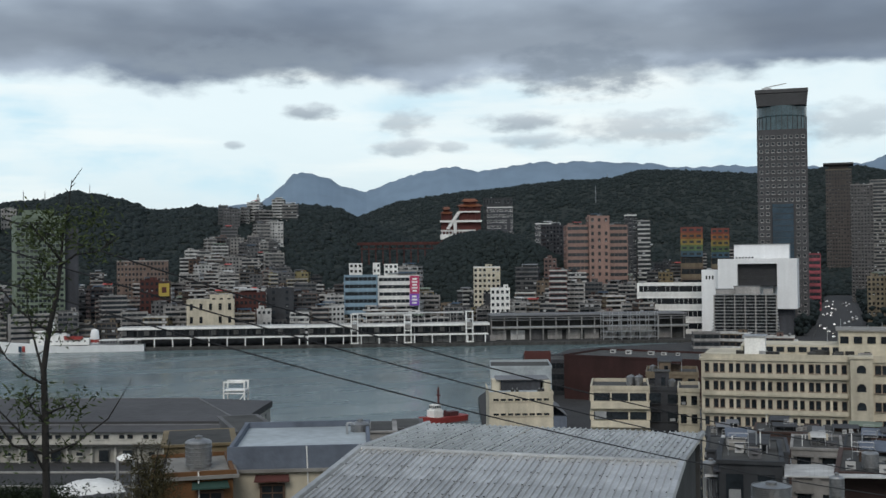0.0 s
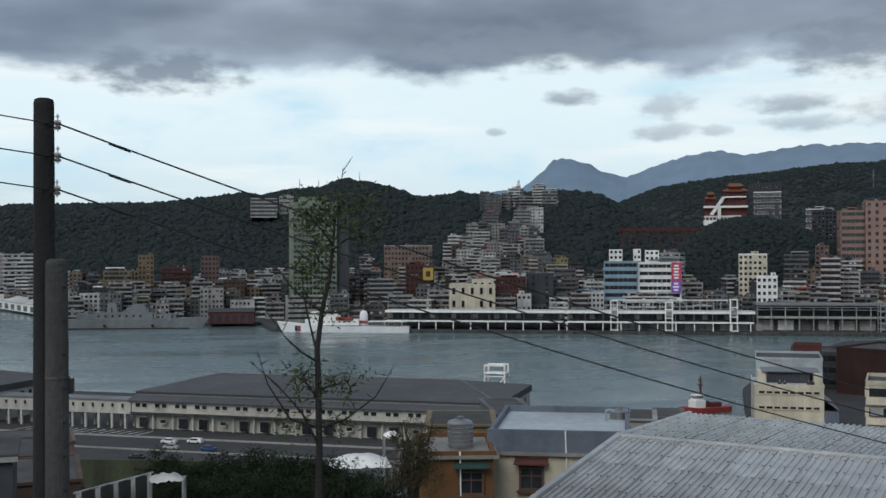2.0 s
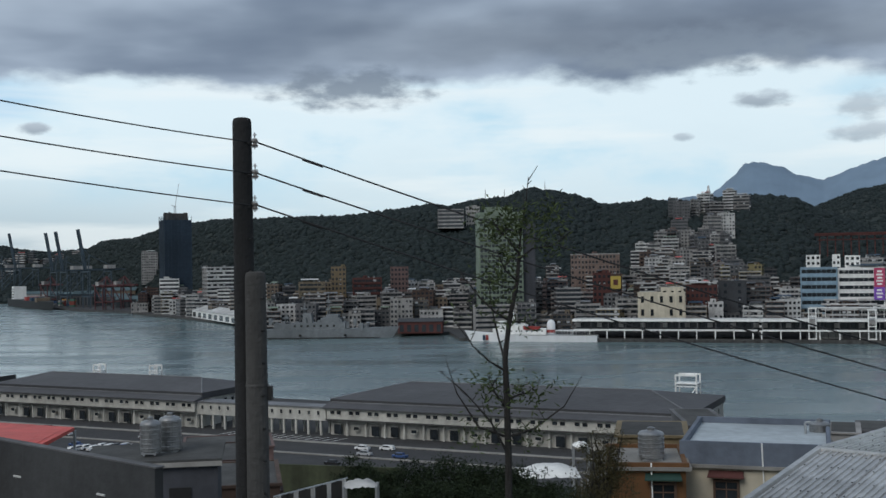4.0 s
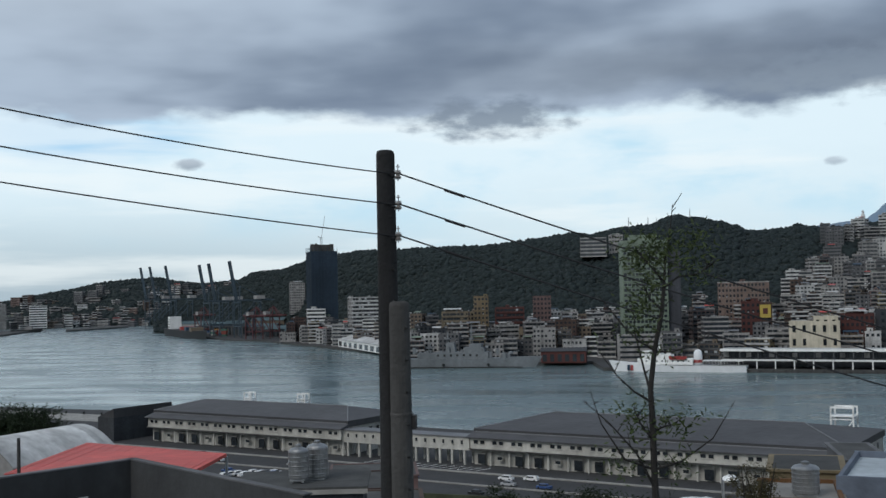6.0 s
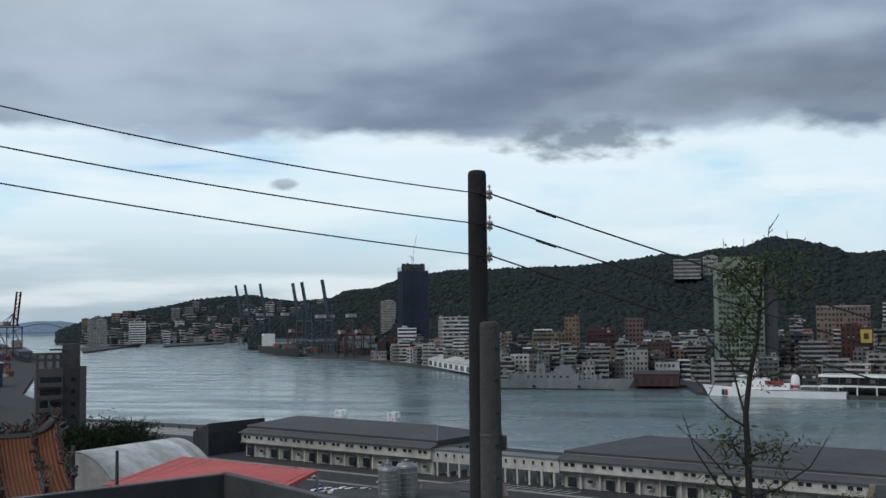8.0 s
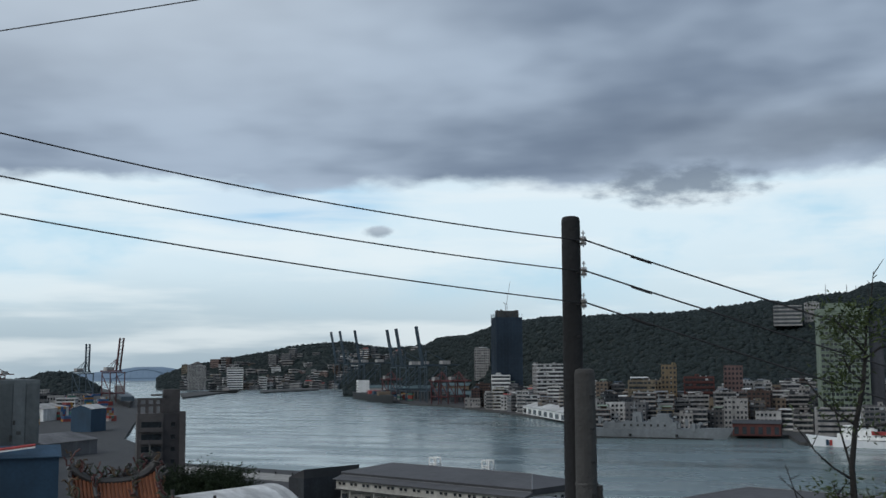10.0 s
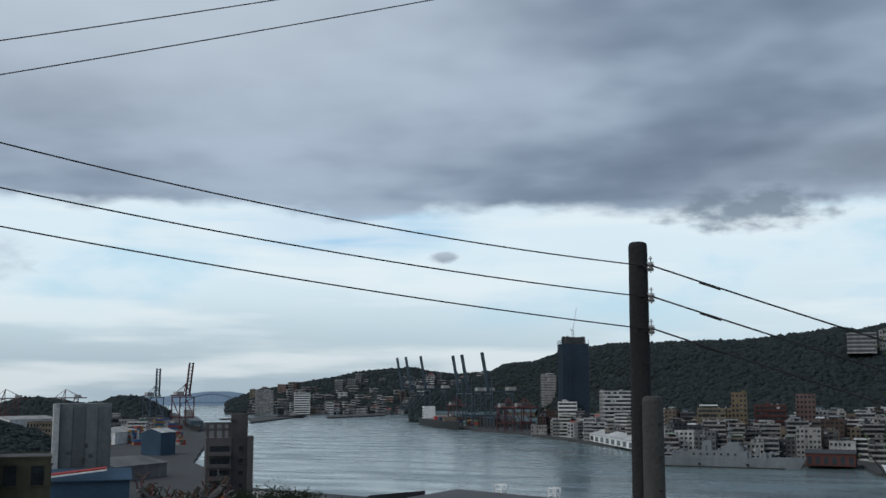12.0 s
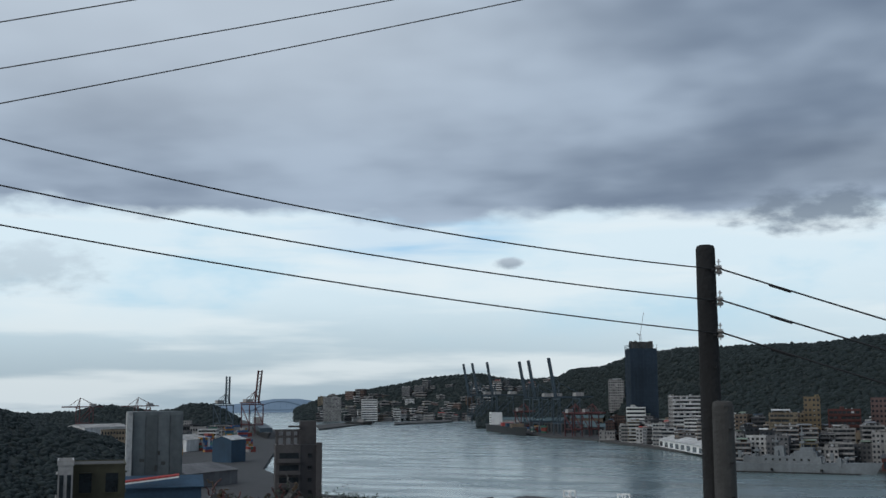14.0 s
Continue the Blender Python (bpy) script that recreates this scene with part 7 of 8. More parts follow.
# flat-roofed cream house with blue-grey parapet
def parapet_house(args, dep, wall, rim, name, label, rim_h=1.15, windows=(-0.2, 0.32), shade=None):
    x, y, zt, w, yaw = args
    zb = near_ground(x, y) - 2
    ca, sa = math.cos(radians(yaw)), math.sin(radians(yaw))
    t = thing(name, label, "house", frame_of(x - sa * dep / 2, y + ca * dep / 2, zb, yaw))
    h = zt - zb
    b = Build()
    b.box((0, 0, (h - rim_h) / 2), (w, dep, h - rim_h), wall)
    part("wall", b, t)
    b = Build()
    for cx, cy, sx, sy in ((0, -dep / 2, w + 0.3, 0.18), (0, dep / 2, w + 0.3, 0.18), (-w / 2, 0, 0.18, dep - 0.2), (w / 2, 0, 0.18, dep - 0.2)):
        b.box((cx, cy, h - rim_h / 2), (sx, sy, rim_h), rim)
    b.box((0, 0, h - rim_h + 0.05), (w + 0.5, dep + 0.5, 0.14), CONCRETE)
    part("parapet", b, t)
    b = Build()
    b.box((0, 0, h - 0.35), (w - 0.2, dep - 0.2, 0.1), PALE_DECK)
    part("roof_deck", b, t)
    fr = material("brown_window_frame", (0.10, 0.06, 0.04), 0.6, grain=4.0)
    for u in windows:
        wn = near_window(t, 1.15, 1.1, fr, pose(u * w, -dep / 2 - 0.02, h - rim_h - 1.1))
        bar = Build()
        bar.box((0, -0.05, 0), (0.05, 0.06, 0.92), fr)
        bar.box((0, -0.05, 0.12), (0.95, 0.055, 0.05), fr)
        part("glazing_bar", bar, wn)
        aw = Build()
        aw.poly([(-0.75, 0, 0.2), (0.75, 0, 0.2), (0.8, -0.5, 0), (-0.8, -0.5, 0), (-0.75, 0, 0.14), (0.75, 0, 0.14), (0.8, -0.5, -0.06), (-0.8, -0.5, -0.06)], ((0, 3, 2, 1), (4, 5, 6, 7), (3, 7, 6, 2), (0, 4, 7, 3), (1, 2, 6, 5)), shade or BRICK)
        part("awning", aw, wn, at=pose(0, 0, 0.75))
    b = Build()
    b.tube((w * 0.05, -dep / 2 - 0.12, h), (w * 0.06, -dep / 2 - 0.12, h - 2.0), 0.035, 0.035, WHITE, 6)
    part("drain_pipe", b, t)
    return t


DARK_GREEN = material("dark_green_awning", (0.02, 0.05, 0.04), 0.7, grain=2.0)
parapet_house((13.1, 50.3, 47.7, 6.3, -17.6), 8, CREAM, BLUE_RIM, "flat_roof_house", "cream house with blue-grey coated parapet")
parapet_house((8.1, 49.1, 47.1, 3.3, -7.5), 5, OCHRE, OCHRE, "flat_roof_house", "ochre rendered house with dark green awning", rim_h=0.3, windows=(0.2,), shade=DARK_GREEN)
front((9.7, 57.2, 46.9, 3.5, -9.6), "flat_roof_house", "yellow rendered roof room with copper pipes", 5, WALLS[7], 2, zb=39.8, style="grid", clutter=0, rim=0.12)
front((16.2, 73.2, 45.0, 2.7, -2.5), "flat_roof_house", "house with bluish concrete upper wall", 8, WALLS[0], 3, zb=35.0, style="grid", clutter=0, rim=0.12)
water_tank((8.57, 50.78, 46.93), 0.58, 1.38, 0.1)
water_tank((17.6, 55.27, 46.78), 0.50, 1.15, 0.6)
pipe = Build()
pts = [(16.67, 54.51, 47.3), (16.65, 54.51, 47.93), (16.87, 54.45, 47.98), (17.03, 54.4, 47.86)]
for p0, p1 in zip(pts, pts[1:]):
    pipe.tube(p0, p1, 0.06, 0.06, STEEL, 6)
pipe.tube((pts[0][0], pts[0][1], pts[0][2] - 2), pts[0], 0.06, 0.06, STEEL, 6)
tagged(part("vent_pipe", pipe), "bent galvanised vent pipe by the tank", "pipe")
front((21.2, 62.5, 46.1, 1.6, -18.8), "roof_shed", "pale low roof shed behind the parapet", 4, WALLS[1], 1, zb=41.1, style="grid", clutter=0, rim=0.1)
front((24.7, 67.6, 45.4, 1.8, -20.0), "roof_shed", "grey low roof shed with clutter", 4, WALLS[0], 1, zb=39.4, style="grid", clutter=0, rim=0.1)


def canopy(c, rx, ry, h, mat, label):
    """A stretched white tarpaulin, bulging in the middle."""
    t = thing("tarpaulin", label, "tarpaulin", frame_of(*c, 0))
    n = 12
    b = Build()
    pts = []
    for i in range(n + 1):
        for j in range(n + 1):
            u, v = -1 + 2 * i / n, -1 + 2 * j / n
            pts.append((u * rx, v * ry, h * (1 - u * u) * (1 - v * v) + 0.15 * noise.noise((u * 3, v * 3, 1))))
    b.poly(pts, [(i * (n + 1) + j, (i + 1) * (n + 1) + j, (i + 1) * (n + 1) + j + 1, i * (n + 1) + j + 1) for i in range(n) for j in range(n)], mat)
    part("sheet", b, t, smooth=True)
    for qx in (-1, 1):
        for qy in (-1, 1):
            p = Build()
            p.tube((qx * rx, qy * ry, 0.05), (qx * rx, qy * ry, -6), 0.05, 0.05, STEEL, 6)
            part("pole", p, t)


canopy((4.61, 59.82, 44.68), 1.6, 1.5, 0.5, WHITE, "white tarpaulin stretched over a yard")
canopy((7.91, 74.58, 43.66), 0.5, 0.5, 0.3, WHITE, "small white tarpaulin over a vehicle")


def terrace_walls():
    """Roof terrace with high dark cement walls that meet in a corner."""
    z = 51.95
    a, b_, c = (-15.3, 22.5), (-12.0, 27.4), (-6.1, 22.5)
    t = thing("roof_terrace", "roof terrace with dark cement parapet walls", "terrace", Matrix.Identity(4))
    cement = material("dark_cement_render", (0.05, 0.052, 0.054), 0.9, grain=1.2, streak=0.3, stain=0.4)
    for p, q_ in ((a, b_), (b_, c)):
        w = Build()
        ln = math.hypot(q_[0] - p[0], q_[1] - p[1])
        yaw = math.degrees(math.atan2(q_[1] - p[1], q_[0] - p[0]))
        w.box(((p[0] + q_[0]) / 2, (p[1] + q_[1]) / 2, z - 1.6), (ln, 0.2, 3.2), cement, yaw)
        wall = part("parapet_wall", w, t)
        w = Build()
        w.box(((p[0] + q_[0]) / 2, (p[1] + q_[1]) / 2, z + 0.02), (ln + 0.1, 0.22, 0.03), WALLS[0], yaw)
        part("coping", w, wall)
        for f in (0.3, 0.75):
            w = Build()
            w.box((p[0] + (q_[0] - p[0]) * f, p[1] + (q_[1] - p[1]) * f, z - 0.75), (0.3, 0.26, 0.04), WALLS[4], yaw)
            part("bracket", w, wall)
    f = Build()
    f.prism([(a[0] - 6, a[1] - 12), (c[0], c[1] - 12), c, b_, a], z - 4.5, z - 3.1, cement)
    part("terrace_floor", f, t)


terrace_walls()
tp = (-12.99, 48.28, 47.85)
tank_base = thing("tank_house", "dark weathered concrete block under two tanks", "house", frame_of(tp[0] - 0.5, tp[1] + 1.0, tp[2], 10))
for nm, c, sz, mt in (("wall", (0, 0, -3.0), (5.5, 4.5, 5.76), WALLS[5]), ("roof_slab", (0, 0, -0.06), (5.9, 4.9, 0.12), DARK_CONCRETE), ("drip_edge", (0, -2.47, -0.2), (5.9, 0.06, 0.2), CONCRETE),
                      ("door", (1.2, -2.27, -2.2), (0.9, 0.08, 2.0), BLACK), ("patched_wall", (-1.2, -2.28, -1.6), (2.2, 0.06, 2.4), WALLS[5])):
    b = Build()
    b.box(c, sz, mt)
    part(nm, b, tank_base)
water_tank((-13.4, 48.17, 47.96), 0.44, 1.5, 0.05)
water_tank((-12.86, 49.35, 47.83), 0.48, 1.65, 0.05)

sheet_roof("red_roof", "large red sheet roof with stepped edge", ((-39.41, 69.62, 44.78), (-28.25, 74.85, 44.19), (-30.12, 86.93, 43.62), (-47.79, 99.08, 42.92)), RED_ROOF, thick=0.25, ribs=14)


def vault(c0, c1, r, rise, mat, n=14):
    """A shallow barrel-vaulted sheet roof along c0-c1."""
    t = thing("vaulted_roof", "pale barrel-vaulted sheet roof with worn seams", "roof", Matrix.Identity(4))
    a, e = Vector(c0), Vector(c1)
    d = (e - a)
    side = Vector((-d.y, d.x, 0)).normalized()
    for s in range(14):
        p0, p1 = a.lerp(e, s / 14), a.lerp(e, (s + 1) / 14)
        b = Build()
        pts = []
        for i in range(n + 1):
            u = -1 + 2 * i / n
            o = side * (u * r) + Vector((0, 0, rise * (1 - u * u)))
            pts += [p0 + o, p1 + o]
        b.poly(pts, [(2 * i, 2 * i + 1, 2 * i + 3, 2 * i + 2) for i in range(n)], mat)
        pts2 = [(p.x, p.y, p.z - 0.1) for p in pts]
        b.poly(pts2, [(2 * i + 2, 2 * i + 3, 2 * i + 1, 2 * i) for i in range(n)], mat)
        part("sheet", b, t)
    for c in (a, e):
        b = Build()
        m = [c + side * (-1 + 2 * i / n) * r + Vector((0, 0, rise * (1 - (-1 + 2 * i / n) ** 2) - 0.12)) for i in range(n + 1)]
        low = [c + side * -r + Vector((0, 0, -8)), c + side * r + Vector((0, 0, -8))]
        b.poly([low[0]] + m + [low[1]], [tuple(range(n + 3))], WALLS[1])
        part("end_wall", b, t)


vault((-60.38, 101.38, 40.45), (-56.14, 115.03, 40.45), 5.0, 2.4, WALLS[4])


def slab_tower(x, y, zt, w, yaw):
    """Slender grey apartment tower: deep balconies on one face, stepped roof frames."""
    zb, dep = 2.4, 8
    h = zt - zb
    wall = material("grey_mosaic_tile", (0.075, 0.068, 0.068), 0.8, grain=0.4, streak=0.2)
    # same tile made darker: shade of the right side put into its colour
    side = material("shaded_mosaic_tile", (0.035, 0.033, 0.036), 0.8, grain=0.4, streak=0.2)
    t = thing("apartment_tower", "slender grey apartment tower with deep dark balconies", "building", frame_of(x, y, zb, yaw))
    b = Build()
    b.box((-w * 0.22, 0, h / 2), (w * 0.52, dep, h), wall)
    b.box((w * 0.26, 0.2, h / 2), (w * 0.44, dep, h), side)
    b.box((w * 0.43, -dep / 2, h / 2 + 0.5), (w * 0.12, 1.0, h), wall)
    part("wall", b, t)
    n = int(h / 3.1)
    for k in range(1, n):
        b = Build()
        b.box((-w * 0.2, -dep / 2 - 0.01, h - 3.1 * k + 0.3), (w * 0.40, 0.5, 1.5), GLASS)
        b.box((-w * 0.2, -dep / 2 - 0.5, h - 3.1 * k - 0.9), (w * 0.46, 1.2, 1.0), wall)
        part("balcony", b, t)
        part("window", window_mesh(1.2, 1.3, side), t, at=pose(w * 0.24, -dep / 2 + 0.18, h - 3.1 * k + 0.3))
    b = Build()
    b.box((w * 0.22, 1, h + 3.0), (w * 0.34, dep * 0.5, 6.0), wall)
    part("roof_house", b, t)
    b = Build()
    for u in (-0.44, -0.28, -0.12, 0.02):
        for v in (-0.4, 0.2):
            b.box((u * w, v * dep, h + 1.8), (0.5, 0.5, 3.6), wall)
    for zz in (2.0, 3.6):
        b.box((-w * 0.2, -0.4 * dep, h + zz), (w * 0.55, 0.5, 0.4), wall)
        b.box((-w * 0.2, 0.2 * dep, h + zz), (w * 0.55, 0.5, 0.4), wall)
    b.box((-w * 0.05, 0, h + 4.6), (w * 0.3, dep * 0.4, 0.4), wall)
    part("roof_frame", b, t)


slab_tower(-156.9, 255.7, 43.8, 12.3, 35.5)


def silo_block(x, y, zt, w, yaw):
    t = thing("silo_building", "tall pale concrete silo block with faded dark drawings", "silo", frame_of(x, y, 2.4, yaw))
    h = zt - 2.4
    b = Build()
    b.box((0, 0, h / 2), (w, 14, h), SILO)
    part("wall", b, t)
    for i in range(4):
        b = Build()
        b.box((-w * 0.36 + w * 0.24 * i, -7.1, h * 0.49), (w * 0.225, 0.3, h * 0.98), SILO)
        part("silo_cell", b, t)
    b = Build()
    b.box((-w / 2 - 0.8, -7, h / 2), (1.6, 2, h), WALLS[4])
    part("edge_pier", b, t, "white edge pier")
    rr = random.Random(9)
    for i in range(5):
        b = Build()
        u, z = rr.uniform(-0.3, 0.3) * w, rr.uniform(0.55, 0.9) * h
        b.box((u, -7.3, z), (rr.uniform(0.6, 1.4), 0.08, rr.uniform(0.8, 1.8)), DARK_CONCRETE, 0)
        part("painted_mark", b, t, "faded dark painted mark")


SILO = material("grey_silo_concrete", (0.125, 0.14, 0.145), 0.85, grain=0.2, streak=0.3, stain=0.3)
silo_block(-211.8, 266.0, 52.2, 14.2, 46.5)
OLIVE = material("olive_render", (0.06, 0.057, 0.036), 0.9, grain=0.3, streak=0.3)
front((-145.5, 158.3, 44.1, 2.6, 42.6), "port_house", "pale stair block of a low port house", 10, WALLS[1], 5, zb=2.4, style="grid", clutter=0)
front((-143.2, 164.4, 43.8, 9.3, 41.1), "port_house", "olive rendered low port house", 14, OLIVE, 6, zb=2.4, style="grid", bays=2, clutter=0, rim=0.3)
shed("silo_store", "blue sheet-clad store at the foot of the silo", (-205.0, 244.0), (-188.5, 257.5), 10, 30, 2.5, BLUE_SHEET, BLUE_SHEET)
stripe = thing("store_stripe", "white and red painted awning along the blue store", "awning", frame_of(-197.6, 249.6, 34.2, 39.3))
for zz, mt in ((0.0, WHITE), (0.45, SHIP_RED)):
    b = Build()
    b.poly([(-9, -0.8, zz - 0.9), (6, -0.8, zz + 0.7), (6, 0, zz + 1.0), (-9, 0, zz - 0.6), (-9, -0.8, zz - 1.25), (6, -0.8, zz + 0.35), (6, 0, zz + 0.6), (-9, 0, zz - 1.0)],
           ((0, 1, 2, 3), (7, 6, 5, 4), (0, 4, 5, 1), (1, 5, 6, 2), (2, 6, 7, 3), (3, 7, 4, 0)), mt)
    part("awning_strip", b, stripe)
shed("port_shed", "blue sheet-clad port shed", (-359.2, 438.0), (-362.4, 482.5), 24, 11, 4, BLUE_SHEET, BLUE_SHEET)
shed("port_shed", "tall blue port shed with pale roof", (-549.0, 790.0), (-551.0, 814.0), 18, 19, 3, BLUE_SHEET, WALLS[4])
shed("port_shed", "low grey port shed", (-415.8, 553.2), (-414.8, 604.1), 40, 9, 4, WALLS[0], WALLS[0])
shed("port_shed", "pale low store of the port", (-700.7, 930.9), (-714.2, 989.2), 40, 12, 4, WALLS[4], WALLS[1])
shed("port_shed", "long pale store of the port", (-1091.6, 1222.0), (-1072.9, 1293.6), 50, 14, 4, WALLS[4], WALLS[1])
rng = random.Random(41)
CONTAINER = [material("container_%d" % i, c, 0.6, grain=0.6, streak=0.2) for i, c in enumerate(((0.25, 0.05, 0.04), (0.04, 0.10, 0.22), (0.35, 0.18, 0.04), (0.30, 0.30, 0.29), (0.05, 0.16, 0.12)))]


def container_stack(x, y, yaw, n):
    t = thing("container_stack", "stack of coloured shipping containers in the port yard", "container stack", frame_of(x, y, 2.4, yaw), "container stacks")
    for k in range(n):
        for r_ in range(3):
            b = Build()
            b.box((0, 2.6 * r_, 1.3 + 2.62 * k), (12.2, 2.44, 2.58), rng.choice(CONTAINER))
            for i in range(10):
                b.box((-5.4 + 1.2 * i, 2.6 * r_ - 1.24, 1.3 + 2.62 * k), (0.3, 0.06, 2.4), b.mats[0])
            part("container", b, t)


for i in range(46):
    x, y = bearing(rng.uniform(-37.79, -33.96), rng.uniform(1050, 1700))
    container_stack(x, y, rng.choice((-35, -33, 55)), rng.randint(2, 5))
TEAL_ROOF = material("teal_sheet_roof", (0.06, 0.105, 0.115), 0.6, grain=0.2, streak=0.2)
for a, d, ln, dep, h, wl in ((-17.6, 1640, 60, 34, 13, 0), (-16.3, 1560, 46, 30, 11, 5), (-15.3, 1500, 44, 26, 10, 1), (-19.4, 1760, 60, 36, 14, 5), (-18.6, 1640, 30, 26, 18, 0), (-17.0, 1720, 50, 30, 20, 2), (-20.6, 1880, 60, 36, 14, 1)):
    x, y = bearing(a, d)
    ux, uy = math.cos(radians(-a * 0.4)), math.sin(radians(-a * 0.4))
    shed("port_shed", "long port shed with a dull teal sheet roof", (x - ux * ln / 2, y - uy * ln / 2), (x + ux * ln / 2, y + uy * ln / 2), dep, h, 4, WALLS[wl], TEAL_ROOF, doors=6)
for i in range(26):
    x, y = bearing(rng.uniform(-40.5, -34.6), rng.uniform(1150, 1950))
    k = rng.choice((0, 1, 4, 1, 2, 5))
    building("port_building", "%s port building among the container yards" % WALL_NAMES[k], x, y, 2.4 + rng.uniform(7, 18), rng.uniform(14, 44), 36 + rng.uniform(-20, 20), rng.uniform(10, 22), 2.4, WALLS[k], rng.randint(2, 4), style=rng.choice(("grid", "ribbon")), rng=rng, clutter=0, group="port buildings")
for i in range(30):
    x, y = bearing(rng.uniform(-20.6, -16.2), rng.uniform(1640, 1760))
    container_stack(x, y, rng.choice((50, -40)), rng.randint(2, 4))
ship, L = ship_root("cargo_ship", "dark container ship at the west quay", (-816.7, 1256.8), (-1085.9, 1637.4))
b = Build()
hull(b, L, 20, 9, BLACK, 0.1)
part("hull", b, ship)
b = Build()
b.box((-L * 0.36, 0, 16), (12, 16, 16), WALLS[1])
part("deckhouse", b, ship)
b = Build()
b.box((L * 0.08, 0, 12), (L * 0.6, 17, 6), CRANE_BLUE)
part("cargo", b, ship)

jetty = Build()
jetty.prism([(-974.9, 1657.3), (-1113.6, 2114.7), (-1188.9, 2263.1), (-1139.0, 1925.3)][::1], -4, 2.6, DARK_CONCRETE)
tagged(part("jetty", jetty), "low dark stone jetty on the far shore", "jetty", kind="structure")
bw = Build()
bw.prism([(-1001.4, 1992.2), (-984.8, 2236.3), (-1055.6, 2397.0), (-1066.5, 2121.8)], -4, 2.6, DARK_CONCRETE)
tagged(part("breakwater", bw), "low dark breakwater on the far shore", "breakwater", kind="structure")

# far arch bridge beyond the harbour mouth, coloured with the haze blue
bridge = thing("arch_bridge", "steel arch bridge in haze colour far beyond the harbour mouth", "bridge", frame_of(*bearing(-32.4, 4000), 0, 32.4))
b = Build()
b.box((0, 0, 12), (260, 12, 3), HAZE_BLUE)
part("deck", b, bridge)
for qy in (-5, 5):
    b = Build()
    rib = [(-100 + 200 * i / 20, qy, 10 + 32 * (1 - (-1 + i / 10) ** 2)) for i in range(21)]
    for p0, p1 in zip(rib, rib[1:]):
        b.tube(p0, p1, 2.2, 2.2, HAZE_BLUE, 6)
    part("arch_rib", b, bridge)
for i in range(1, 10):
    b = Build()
    b.box((-100 + 20 * i, -5, 10 + 16 * (1 - (-1 + i / 5) ** 2)), (0.8, 0.8, 32 * (1 - (-1 + i / 5) ** 2)), HAZE_BLUE)
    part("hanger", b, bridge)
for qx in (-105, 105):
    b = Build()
    b.box((qx, 0, 4), (8, 14, 16), HAZE_BLUE)
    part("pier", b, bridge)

# ---- masts on the hill ----


def hill_mast(p, h):
    b = Build()
    for qx, qy in ((-1, -1), (1, -1), (0, 1)):
        b.beam((p[0] + qx, p[1] + qy, p[2] - 8), (p[0], p[1], p[2] + h), 0.3, STEEL)
    for k in range(5):
        b.box((p[0], p[1], p[2] + h * (0.2 + 0.15 * k)), (1.6, 1.6, 0.25), STEEL)
    tagged(part("radio_mast", b), "slender steel radio mast on the hilltop", "mast", "hilltop masts")


for p, h in (((117.15, 1495.42, 144.33), 18), ((37.66, 1499.53, 141.33), 12), ((63.14, 1498.67, 140.66), 12), ((74.03, 1498.17, 141.86), 9), ((1142.48, 1996.18, 184.36), 26), ((1315.39, 2242.71, 244.84), 12)):
    hill_mast(p, h)
st = thing("white_statue", "tall pale statue on the hilltop", "statue", frame_of(*(323.3, 1444.26, 131.24), 0))
b = Build()
b.lathe((0, 0, -8), [(4, 0), (4, 6), (2.6, 7), (2.4, 14), (2.9, 18), (1.4, 22), (1.6, 24), (0.4, 26)], WALLS[4], 12)
part("figure", b, st)
b = Build()
b.box((0, 0, -10), (12, 12, 6), WALLS[1])
part("plinth", b, st)



# ---- utility poles and wires ----
POLE_CONCRETE = material("old_pole_concrete", (0.075, 0.073, 0.07), 0.9, grain=3.0, streak=0.35, stain=0.4, bump=0.3)
# darker copy of the pole concrete: the tall pole's shade is in its colour
SHADED_POLE = material("shaded_pole_concrete", (0.026, 0.026, 0.027), 0.92, grain=3.0, streak=0.4, stain=0.4, bump=0.3)
PORCELAIN = material("brown_porcelain", (0.16, 0.15, 0.14), 0.3, grain=5.0)
top = (-2.83, 14.73, 57.95)


def utility_pole(x, y, z, r_top, r_low, h, mat, name_label, holes=8):
    t = thing("utility_pole", name_label, "pole", frame_of(x, y, z - h, 0), "utility poles")
    b = Build()
    b.lathe((0, 0, 0), [(r_low, 0), (r_top + (r_low - r_top) * 0.5, h * 0.5), (r_top, h - 0.06), (r_top * 0.9, h - 0.015), (r_top * 0.6, h)], mat, 20)
    part("shaft", b, t, smooth=False)
    for i in range(holes):
        b = Build()
        zz = h - 0.35 - 0.42 * i
        b.tube((r_low * 0.55, -r_low * 0.6, zz), (r_low * 0.78, -r_low * 0.86, zz), 0.014, 0.014, BLACK, 8)
        part("bolt_hole", b, t)
    return t


pole = utility_pole(top[0], top[1], top[2], 0.125, 0.165, 9.0, SHADED_POLE, "weathered round concrete power pole with three insulators")
second = (-2.65, 14.56, 55.92)
utility_pole(second[0], second[1], second[2], 0.135, 0.165, 7.0, POLE_CONCRETE, "shorter concrete pole strapped beside the power pole", 9)
band = Build()
bz = 54.44
band.lathe((second[0], second[1], bz), [(0.146, -0.02), (0.150, 0.0), (0.146, 0.02)], POLE_CONCRETE, 20)
tagged(part("pole_strap", band), "thin steel strap round the short pole", "strap")
bx = (-2.49, 14.59, 54.33)
box = thing("junction_box", "small black junction box on the pole", "box", frame_of(bx[0], bx[1], bx[2], 0))
b = Build()
b.box((0, 0, 0), (0.07, 0.12, 0.18), BLACK)
part("case", b, box)
b = Build()
